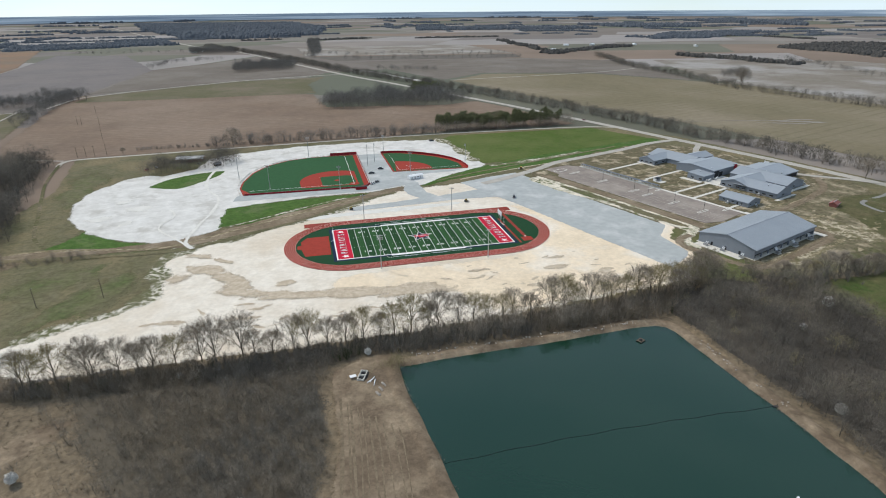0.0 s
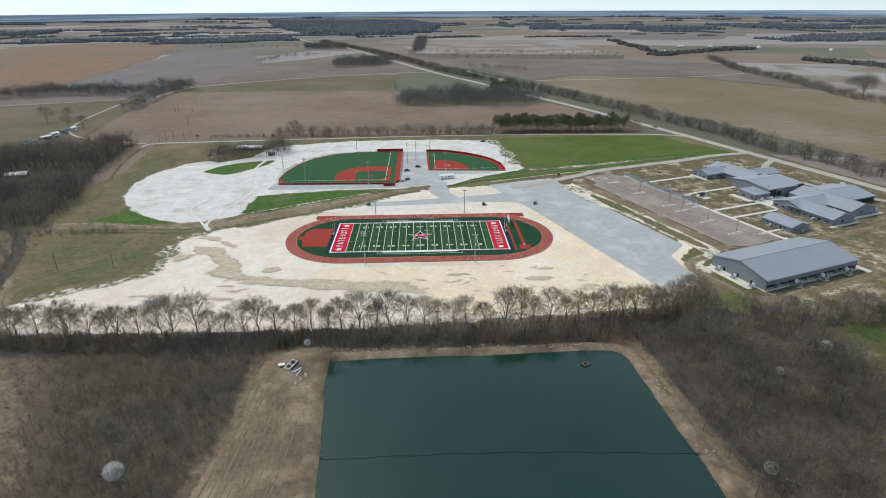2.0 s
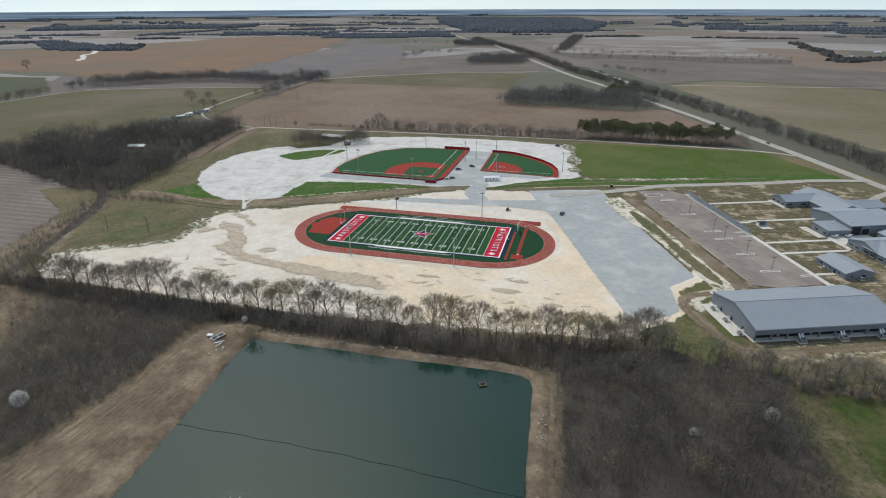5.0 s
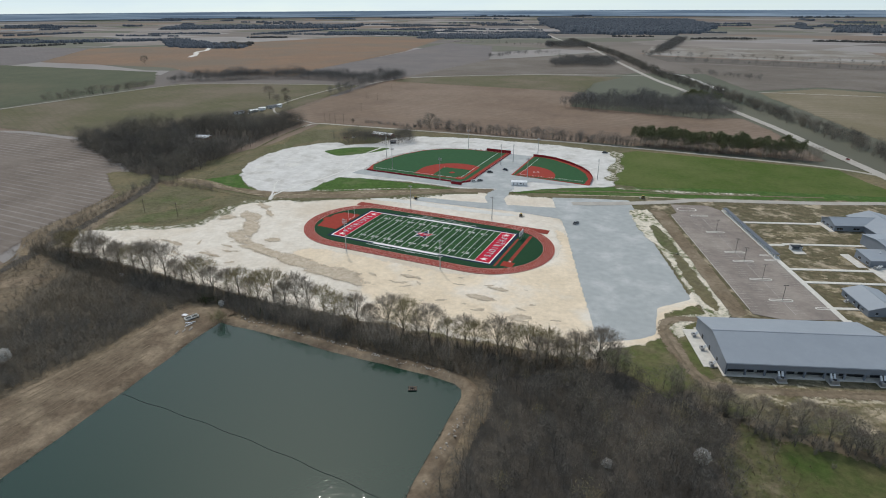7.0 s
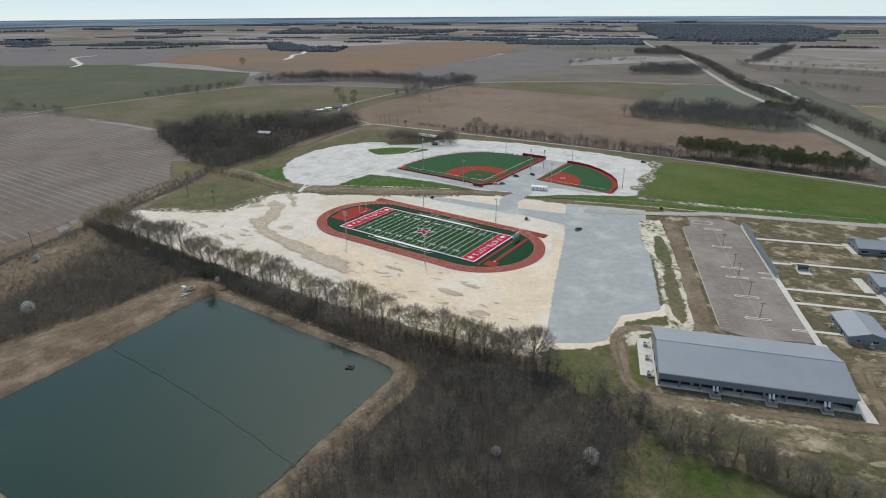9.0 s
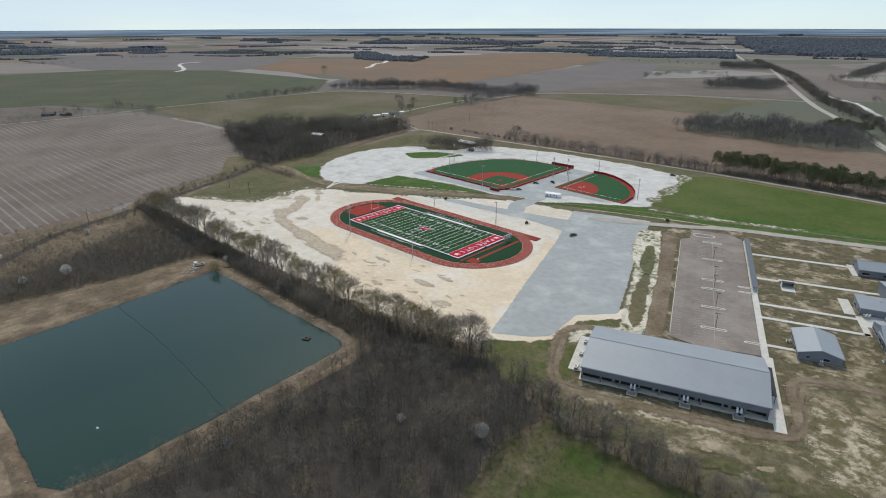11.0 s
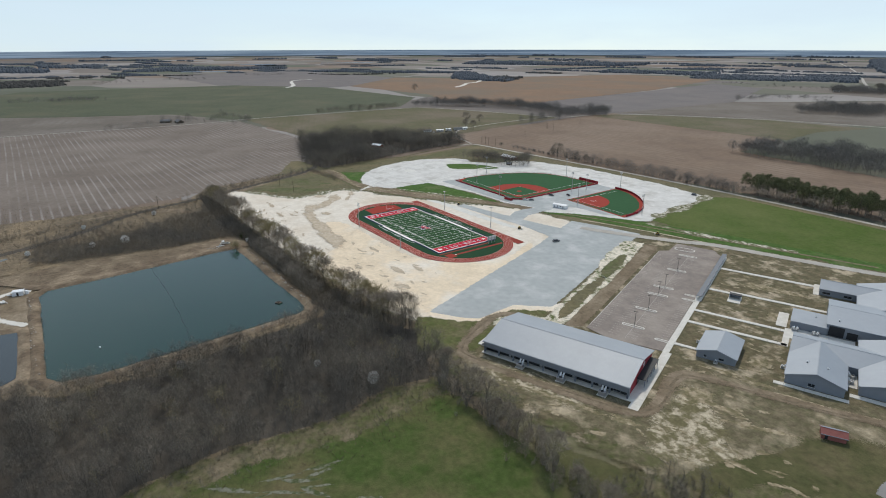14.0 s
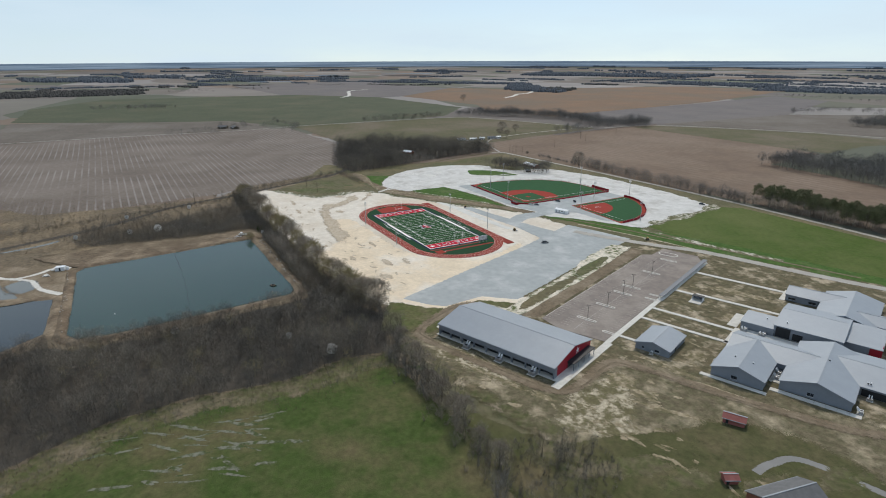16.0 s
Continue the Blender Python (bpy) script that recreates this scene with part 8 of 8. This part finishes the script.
# ---- loose things ----
def vehicle(x, y, turn, paint, label, long=4.8, tall=1.7, z=0.63):
    """A car with bonnet, cabin, wheels and lights, its nose along its own +x."""
    g = empty("parked_car", pose(x, y, z, 0, 0, turn), label, "car", "parked cars")
    h, w = long / 2, 0.92
    bm = boxed(-h, h, -w, w, 0.35, 0.62 * tall, bevel=0.14)
    body = part("body", bm, paint, g)
    bm = bmesh.new()
    v = bmesh.ops.create_cube(bm, size=1)["verts"]
    for q in v:
        top = q.co.z > 0
        q.co = Vector(((q.co.x * (0.46 if top else 0.62)) * long - 0.06 * long, q.co.y * (1.45 if top else 1.75), tall if top else 0.6 * tall))
    part("cabin", bm, GLASS, g, "dark glazed cabin")
    part("roof_panel", boxed(-0.28 * long, 0.16 * long, -0.7, 0.7, tall - 0.02, tall + 0.05, bevel=0.02), paint, g)
    for sx in (-1, 1):
        for sy in (-1, 1):
            wheel = part("wheel", tube(bmesh.new(), (sx * 0.31 * long, sy * 0.7, 0.34), (sx * 0.31 * long, sy * 0.95, 0.34), 0.34, 0.34, 14), BLACK, g)
            part("rim", tube(bmesh.new(), (sx * 0.31 * long, sy * 0.93, 0.34), (sx * 0.31 * long, sy * 0.965, 0.34), 0.2, 0.2, 10), STEEL, wheel)
    for sy in (-1, 1):
        part("headlight", boxed(h - 0.06, h + 0.02, sy * 0.65 - 0.18, sy * 0.65 + 0.18, 0.66, 0.84), WHITE_METAL, g)
        part("tail_light", boxed(-h - 0.02, -h + 0.06, sy * 0.7 - 0.12, sy * 0.7 + 0.12, 0.7, 0.95), FENCE_RED, g)
    part("bumper", boxed(h - 0.05, h + 0.08, -0.85, 0.85, 0.35, 0.55, bevel=0.03), DARK, g)


PAINT_BLACK = mat("black car paint", (0.02, 0.021, 0.024), (0.026, 0.027, 0.03), 0.8, 0.25, spec=0.6)
PAINT_GREY = mat("grey car paint", (0.12, 0.125, 0.135), (0.10, 0.105, 0.11), 0.8, 0.3, spec=0.6)
PAINT_WHITE = mat("white car paint", (0.7, 0.7, 0.7), (0.65, 0.65, 0.65), 0.8, 0.3, spec=0.6)
PAINT_RED = mat("red car paint", (0.25, 0.02, 0.02), (0.22, 0.018, 0.018), 0.8, 0.3, spec=0.6)
YELLOW = mat("yellow machine paint", (0.45, 0.30, 0.04), (0.40, 0.26, 0.035), 0.8, 0.5)
for x, y, t, p, l, n, h in ((-12, 158, 15, PAINT_BLACK, "black pickup-sized car parked on the gravel concourse", 5.6, 1.85), (-2, 171, -20, PAINT_BLACK, "black car parked beside the softball field", 5.4, 1.8), (-11, 130, 50, PAINT_GREY, "grey car parked on the gravel concourse", 5.2, 1.75),
                            (-15, 126, 40, PAINT_WHITE, "white car parked by the backstop", 4.6, 1.6), (87, 61, 70, PAINT_GREY, "dark grey pickup parked alone on the gravel lot", 5.8, 1.9), (69, 273, 10, PAINT_BLACK, "black car parked on the white fill", 5.6, 1.9), (287, 340, 110, PAINT_RED, "red car on the county road", 4.8, 1.6)):
    vehicle(x, y, t, p, l, n, h, 0.66 if y < 270 else 0.5)


def loader(x, y, turn, z=0.6):
    g = empty("small_loader", pose(x, y, z, 0, 0, turn), "small dark site loader with a raised bucket", "machine", "site machines")
    part("body", boxed(-1.4, 0.8, -0.75, 0.75, 0.4, 1.3, bevel=0.1), PAINT_BLACK, g)
    part("cab", boxed(-0.8, 0.5, -0.6, 0.6, 1.3, 2.2, bevel=0.08), GLASS, g, "dark glazed cab")
    part("cab_roof", boxed(-0.9, 0.6, -0.68, 0.68, 2.2, 2.3), YELLOW, g)
    for s in (-1, 1):
        part("arm", tube(bmesh.new(), (-1.0, s * 0.8, 1.4), (1.7, s * 0.8, 0.7), 0.09, 0.09, 6), YELLOW, g)
        for q in (-0.9, 0.5):
            part("wheel", tube(bmesh.new(), (q, s * 0.72, 0.42), (q, s * 1.02, 0.42), 0.42, 0.42, 12), BLACK, g)
    part("bucket", boxed(1.6, 2.3, -0.95, 0.95, 0.15, 0.8, bevel=0.05), STEEL, g)


loader(-39, 64, 160)
loader(48, 60, 20)
loader(122, 137, 200, 0.78)

# White site trailer by the concourse.
tr = empty("site_trailer", pose(23, 133.5, 0.62, 0, 0, 18), "white site trailer with a shallow gabled roof", "trailer")
part("body", boxed(-6.4, 6.4, -2.6, 2.6, 0.35, 3.0, bevel=0.04), WHITE_METAL, tr)
bm = bmesh.new()
for u0 in (0,):
    a = [bm.verts.new((-6.7, v, z)) for v, z in ((-2.9, 2.95), (0, 3.8), (2.9, 2.95))]
    b = [bm.verts.new((6.7, v, z)) for v, z in ((-2.9, 2.95), (0, 3.8), (2.9, 2.95))]
    bm.faces.new(a), bm.faces.new(b)
    for i in range(3):
        bm.faces.new((a[i], a[(i + 1) % 3], b[(i + 1) % 3], b[i]))
bmesh.ops.recalc_face_normals(bm, faces=bm.faces)
part("roof", bm, WHITE_METAL, tr)
for u in (-4.6, -1.6, 3.6):
    part("door", boxed(u - 0.5, u + 0.5, -2.66, -2.55, 0.45, 2.5), STEEL, tr)
part("window", boxed(0.6, 2.0, -2.66, -2.55, 1.3, 2.2), GLASS, tr)
part("skirt", boxed(-6.2, 6.2, -2.5, 2.5, -0.1, 0.4), STEEL, tr)

# Pump works on the bank.
pump = empty("pump_pit", pose(-54.2, -143.4, 1.0, 0, 0, 68) @ Matrix.Diagonal((0.8, 0.75, 0.8, 1)), "open concrete pump pit with dark machinery on the bank", "pump pit")
for y0, y1 in ((-1.9, -1.5), (1.5, 1.9)):
    part("side_wall", boxed(-4, 4, y0, y1, -0.3, 1.0, bevel=0.03), CONCRETE, pump)
for x0 in (-4, -0.2, 3.6):
    part("cross_wall", boxed(x0, x0 + 0.4, -1.5, 1.5, -0.3, 0.95), CONCRETE, pump)
part("pit_floor", boxed(-3.6, 3.6, -1.5, 1.5, 0.02, 0.1), DARK, pump)
for x0 in (-2.2, 1.8):
    part("pump_motor", tube(bmesh.new(), (x0, 0, 0.1), (x0, 0, 1.0), 0.5, 0.4, 10), DARK, pump)
part("outlet_pipe", tube(bmesh.new(), (3.9, -2.6, 0.3), (-2.5, -2.6, 0.3), 0.22, 0.22, 8), DARK, pump)
box_ = empty("white_cover", pose(-58.0, -143.8, 1.0, 0, 0, 10), "white flat cover on low legs beside the pump pit", "cover")
part("lid", boxed(-1.3, 1.3, -0.9, 0.9, 0.9, 1.05, bevel=0.03), WHITE_METAL, box_)
for s in (-1, 1):
    for q in (-1, 1):
        part("leg", boxed(s * 1.1 - 0.08, s * 1.1 + 0.08, q * 0.7 - 0.08, q * 0.8 + 0.08, -0.05, 0.9), STEEL, box_)
for k, (x, y, t) in enumerate(((-51.5, -147.4, 40), (-50.6, -146.8, 52), (-50.0, -149.0, 75))):
    g = part("white_pipe", tube(bmesh.new(), (-1.8, 0, 0.2), (1.8, 0, 0.2), 0.2, 0.2, 8), WHITE_METAL)
    g.matrix_basis = pose(x, y, 1.0, 0, 0, t)
    tagged(g, "short white plastic pipe lying on the bank", "pipe", "loose pipes")
for k in range(9):
    bm = bmesh.new()
    bmesh.ops.create_icosphere(bm, subdivisions=1, radius=0.55)
    for v in bm.verts:
        v.co = Vector((v.co.x * 1.3, v.co.y, v.co.z * 0.6)) * (1 + 0.3 * noise.noise(v.co * 2 + Vector((k, 0, 0))))
    g = part("pale_stone", bm, ROCK)
    g.matrix_basis = pose(-47 - k * 0.5 + (k % 3) * 0.9, -150 - k * 0.9, 1.1, 0, 0, k * 50)
    tagged(g, "pale broken stone lying on the bank", "stone", "stones by the pump")

# Riprap stones along the north bank.
stone_me = []
for k in range(4):
    bm = bmesh.new()
    bmesh.ops.create_icosphere(bm, subdivisions=1, radius=0.4)
    for v in bm.verts:
        v.co = Vector((v.co.x * 1.3, v.co.y, v.co.z * 0.7)) * (1 + 0.35 * noise.noise(v.co * 3 + Vector((k * 5, 0, 0))))
    me = bpy.data.meshes.new("stone")
    bm.to_mesh(me)
    bm.free()
    me.materials.append(ROCK)
    stone_me.append(me)
rng = np.random.default_rng(31)
for k in range(170):
    if k < 110:
        x, y = rng.uniform(-32, 80), -134.2 + rng.normal(0, 0.8)
    elif k < 140:
        y = rng.uniform(-205, -150)
        x = 92.6 - (y + 150) * 0.06 + rng.normal(0, 0.9)
    else:
        x, y = rng.uniform(-24, 80), -264.4 + rng.normal(0, 0.8)
    s = rng.uniform(0.4, 1.2)
    shared("stone", stone_me[k % 4], bank, Matrix.Translation((x, y, 1.6 + rng.normal(0, 0.05))) @ Matrix.Rotation(rng.uniform(0, 6), 4, "Z") @ Matrix.Diagonal((s, s, s, 1)))

# Things on the pond.
raft = empty("pond_raft", pose(69, -148, 0.72, 0, 0, 25), "small dark floating raft on the pond", "raft")
for y0 in (-1.1, 1.1):
    part("float", tube(bmesh.new(), (-1.7, y0, 0.1), (1.7, y0, 0.1), 0.32, 0.32, 10), BLACK, raft)
for k in range(4):
    part("deck_board", boxed(-1.5 + k * 0.85, -0.85 + k * 0.85, -1.3, 1.3, 0.4, 0.48), POLE_WOOD, raft)
part("motor_box", boxed(-0.5, 0.5, -0.4, 0.4, 0.48, 1.0, bevel=0.05), DARK, raft)
buoy = part("marker_buoy", tube(bmesh.new(), (0, 0, -0.2), (0, 0, 0.6), 0.5, 0.3, 12), WHITE_METAL)
buoy.matrix_basis = pose(67, -238, 0.72)
tagged(buoy, "small pale marker buoy on the pond", "buoy")
rope = empty("float_line", pose(-36, -198, 0.74), "dark float line stretched across the pond", "rope")
bm = bmesh.new()
last = None
for k in range(66):
    t = k / 65
    p = Vector((129 * t, -2.5 * t + 2.2 * math.sin(math.pi * t) + 0.25 * math.sin(40 * t), 0.04))
    if last is not None:
        tube(bm, last, p, 0.05, 0.05, 6)
    last = p
part("line", bm, DARK, rope)
ball_me = None
for k in range(1, 44):
    t = k / 44
    m = Matrix.Translation((129 * t, -2.5 * t + 2.2 * math.sin(math.pi * t) + 0.25 * math.sin(40 * t), 0.06))
    if ball_me is None:
        bm = bmesh.new()
        bmesh.ops.create_icosphere(bm, subdivisions=1, radius=0.13)
        o = part("float", bm, BLACK, rope)
        o.matrix_basis = m
        ball_me = o.data
    else:
        shared("float", ball_me, rope, m)
for x, y, s in ((-37.5, -198, 1), (93.4, -200.5, -1)):
    g = empty("rope_anchor", pose(x, y, 0.75, 0, 0, 0), "weathered timber anchor of the float line", "anchor", "float line anchors")
    part("post", tube(bmesh.new(), (0, 0, -0.2), (0, 0, 1.1), 0.14, 0.12, 8), POLE_WOOD, g)
    part("plank", boxed(-1.6, 1.6, -0.5, 0.5, 0.05, 0.16), DARK, g)

# Pump station west of the pond.
strip("station_lane", [(-70, -330), (-38, -308), (-28, -296), (-31, -284), (-38, -274), (-34, -264)], 3.2, 1.05, CONCRETE, "pale lane to the pump station", "road", wobble=0.3, step=3)
strip("station_lane", [(-28, -298), (-18, -286), (2, -279), (18, -267)], 3.4, 1.06, CONCRETE, "pale lane to the pump station", "road", wobble=0.3, step=3)
zone("station_yard", [(-30, -262), (-50, -290), (-80, -330), (-20, -350), (16, -330), (22, -290), (20, -262)], 0.95, DIRT, "bare earth yard of the pump station", "ground cover", rag=2, step=3)
zone("puddle", [(-14, -282), (-22, -290), (-14, -300), (4, -292), (0, -283)], 0.98, PUDDLE, "shallow puddle beside the lane", "water", smooth=True, rag=1.5, step=1.5, size=5)
zone("puddle", [(-20, -304), (-8, -300), (12, -290), (12, -302), (-6, -320)], 0.98, PUDDLE, "shallow puddle beside the lane", "water", smooth=True, rag=1.5, step=1.5, size=5)
st = empty("pump_station", pose(-32.5, -270, 1.0, 0, 0, 75), "small white pump station hut with pipework", "hut")
part("body", boxed(-2.8, 2.8, -1.8, 1.8, -0.1, 2.4, bevel=0.03), WHITE_METAL, st)
part("roof", boxed(-3.1, 3.1, -2.1, 2.1, 2.4, 2.6, bevel=0.04), WHITE_METAL, st)
part("door", boxed(-0.5, 0.5, -1.87, -1.78, 0.05, 2.1), DARK, st)
part("manifold", tube(bmesh.new(), (-5.5, -0.5, 0.5), (-2.8, -0.5, 0.5), 0.25, 0.25, 8), WHITE_METAL, st)
part("tank", tube(bmesh.new(), (4.2, 0, -0.1), (4.2, 0, 2.0), 1.0, 1.0, 16), WHITE_METAL, st)
st = empty("pipe_rack", pose(-24, -278, 1.0, 0, 0, 20), "white pipe rack beside a small platform", "pipework")
part("platform", boxed(-2, 2, -1, 1, 0.5, 0.65), CONCRETE, st)
for s in (-1.8, 1.8):
    part("leg", boxed(s - 0.1, s + 0.1, -0.9, 0.9, -0.1, 0.5), STEEL, st)
part("pipe", tube(bmesh.new(), (-2, 1.2, 0.7), (4.5, 1.2, 0.7), 0.2, 0.2, 8), WHITE_METAL, st)
part("cross_pipe", tube(bmesh.new(), (1.0, -2.5, 0.7), (1.0, 1.2, 0.7), 0.2, 0.2, 8), WHITE_METAL, st)
# Creek water showing through the brush.
strip("creek_water", [(-95, -330), (-100, -306), (-104, -290), (-112, -276)], 3.4, 0.50, PUDDLE, "pale creek water between bushes", "water", wobble=0.9, step=3)
strip("creek_bed", [(-107, -320), (-142, -240), (-182, -188), (-204, -128), (-221, -84), (-248, -16), (-272, 20), (-300, 40)], 7.0, 0.48, WOOD_FLOOR, "dark creek bed along the plowed field", "ground cover", wobble=0.5)
strip("far_creek", [(-1240, 960), (-1300, 1040), (-1370, 1110), (-1400, 1180), (-1500, 1290)], 14, 0.6, CONCRETE, "pale winding creek in the far fields", "water", wobble=0.9)
strip("far_creek", [(-1560, 480), (-1640, 540), (-1900, 640), (-1950, 740)], 12, 0.6, CONCRETE, "pale winding creek in the far fields", "water", wobble=0.9)
for pts in ([(-2777, 409), (-2711, 615), (-2790, 650), (-2860, 440)], [(-3839, 1040), (-3800, 1260), (-3916, 1378), (-4000, 1300), (-3990, 1090)], [(-3872, 1670), (-3773, 2078), (-3900, 2140), (-4020, 1740)]):
    bm = bmesh.new()
    bm.faces.new([bm.verts.new(tuple(float(c) for c in land(x, y, 14.0)[:3])) for x, y in pts][::-1])
    bmesh.ops.recalc_face_normals(bm, faces=bm.faces)
    tagged(part("far_water", bm, FLOOD), "pale flooded field far off", "water", kind="structure")

# Puddles in the meadow.
rng = np.random.default_rng(8)
for k in range(38):
    t = rng.random()
    cx, cy = 196 + 40 * rng.random() + 8 * t, -245 + 62 * t + rng.normal(0, 5)
    l, w = rng.uniform(2.5, 8.5), rng.uniform(0.35, 1.1)
    a0 = 1.05 + rng.normal(0, 0.25)
    blob("puddle", cx, cy, l, w, a0, 0.545 + 0.001 * k, WET_PATCH, "shallow pale puddle in the meadow", "water", 300 + k, 0.75)


# ---- houses, sheds and poles round the site ----
def house(name, x, y, turn, l, w, eave, ridge, wall, roof, label, base=0.42, doors=1, wins=3):
    g = empty(name, pose(x, y, base, 0, 0, turn), label, "house" if name == "house" else "shed", "houses round the site")
    r = gable_parts(g, -l / 2, l / 2, -w / 2, w / 2, eave, ridge, "u", roof=roof, wall=wall, base=0.3)
    for k in range(doors):
        part("door", boxed(-l * 0.3 + k * 3.4 - 0.5, -l * 0.3 + k * 3.4 + 0.5, -w / 2 - 0.06, -w / 2 + 0.02, 0.1, 2.1), DARK if doors == 1 else WHITE_METAL, g)
    for k in range(wins):
        u = -l * 0.1 + k * l * 0.2
        win = part("window", boxed(u - 0.6, u + 0.6, -w / 2 - 0.05, -w / 2 + 0.02, 0.9, 2.0), WHITE_METAL, g)
        part("pane", boxed(u - 0.5, u + 0.5, -w / 2 - 0.07, -w / 2 - 0.02, 1.0, 1.9), GLASS, win)
    return g


house("house", -177.5, 252, -3, 25, 9, 2.9, 4.6, BRICK, WHITE_METAL, "long low house with a white metal roof among trees")
house("house", -358, 158, 20, 16, 8, 2.8, 4.6, BRICK, WHITE_METAL, "house with a white roof in a wooded clearing")
house("house", 344, -45, 78, 22, 12, 2.9, 5.6, BRICK, SHINGLE, "brick house with a grey shingle roof beside a drive")
house("shed", 307.5, -20, 28, 8, 4.6, 2.5, 3.7, RUST, RUST, "rusted red metal shed on rough grass", wins=0)
house("shed", 328, -52, 60, 4.5, 3.4, 2.2, 3.1, RUST, RUST, "small rusted red shed in a yard", wins=0)
house("shed", -150, 226, 30, 6, 4, 2.2, 3.2, POLE_WOOD, SHINGLE, "small grey yard shed beside trees", wins=1)
for k, (x, y, t, l) in enumerate(((-438, 300, 80, 14), (-429, 319, 70, 12), (-430, 338, 60, 9), (-430, 358, 75, 14), (-427, 371, 80, 8))):
    house("house", x, y, t, l, 5.5, 2.7, 3.7, WHITE_METAL if k % 2 == 0 else STEEL, WHITE_METAL if k % 3 else SHINGLE, "pale mobile home in a row beside a field track")
for k, (x, y, t, p) in enumerate(((-424, 304, 20, PAINT_WHITE), (-420, 326, 60, PAINT_BLACK), (-421, 347, 10, PAINT_GREY), (-418, 363, 80, PAINT_WHITE), (-168, 236, 30, PAINT_GREY), (-205, 232, 80, PAINT_WHITE), (-212, 226, 70, PAINT_RED))):
    vehicle(x, y, t, p, "car parked in a rural yard", 4.8, 1.6, 0.45)
for x, y, t in ((-395, 1790, 20), (-372, 1840, 100), (-410, 1850, 60), (-360, 1890, 10), (900, 1700, 10), (1000, 1690, 30), (1150, 1650, 80), (-815, -14, 10), (-832, -34, 60), (760, 1500, 30), (1300, 1500, 70)):
    house("house", x, y, t, 18, 10, 3.2, 5.6, POLE_WOOD if x < -700 else WHITE_METAL, SHINGLE if x < 0 else WHITE_METAL, "small pale farmhouse far off between fields", wins=2)
strip("house_drive", [(330, -40), (330, -30), (336, -18), (370, -8), (402, 10)], 3.2, 0.655, COUNTY, "grey drive to the brick house", "road", step=4)
zone("house_lawn", [(300, -30), (318, -60), (345, -80), (392, -60), (398, -10), (350, -4), (322, -8)], 0.635, ROUGH_LAWN, "dull green lawn round the brick house", "grass", rag=2, step=3, reach=5.0)


def utility_pole(x, y, turn, h=11.0):
    g = empty("utility_pole", pose(x, y, 0.4, 0, 0, turn), "weathered wooden utility pole with a crossarm", "utility pole", "utility poles")
    part("pole", tube(bmesh.new(), (0, 0, -0.3), (0, 0, h), 0.2, 0.12, 8), POLE_WOOD, g)
    arm = part("crossarm", boxed(-1.2, 1.2, -0.07, 0.07, h - 0.9, h - 0.75), POLE_WOOD, g)
    for k in (-1.0, -0.4, 0.4, 1.0):
        part("insulator", tube(bmesh.new(), (k, 0, h - 0.76), (k, 0, h - 0.55), 0.05, 0.04, 6), STEEL, arm)


for x, y, t in ((-292, 299, 0), (-284, 299, 0), (-276, 299, 0), (-266, 303, 0), (-351, 495, 60), (-345, 491, 60), (-321, 480, 60), (-293, 388, 60), (-355, 586, 60), (-207, -44, 70), (-193, -164, 70), (-177, -41, 70), (-260, 60, 70), (-282, 150, 80), (380, 160, 15), (362, 228, 15), (338, 310, 15), (312, 390, 15), (396, 100, 15), (410, 40, 15)):
    utility_pole(x, y, t)
sg = empty("school_sign", GRID @ pose(183, 93, 0.45, 0, 0, 90), "white framed school sign beside the drive", "sign")
part("panel", boxed(-2.2, 2.2, -0.2, 0.2, 1.2, 3.2, bevel=0.04), WHITE_METAL, sg)
for s in (-1, 1):
    part("post", boxed(s * 2.0 - 0.15, s * 2.0 + 0.15, -0.15, 0.15, -0.1, 1.25), CONCRETE, sg)
part("base", boxed(-3.4, 3.4, -1.0, 1.0, -0.2, 0.25, bevel=0.05), CONCRETE, sg)
bm = bmesh.new()
for z in (1.7, 2.2, 2.7):
    box(bm, -1.6, 1.6, -0.23, -0.2, z - 0.12, z + 0.12)
part("text_bars", bm, NAVY, sg)
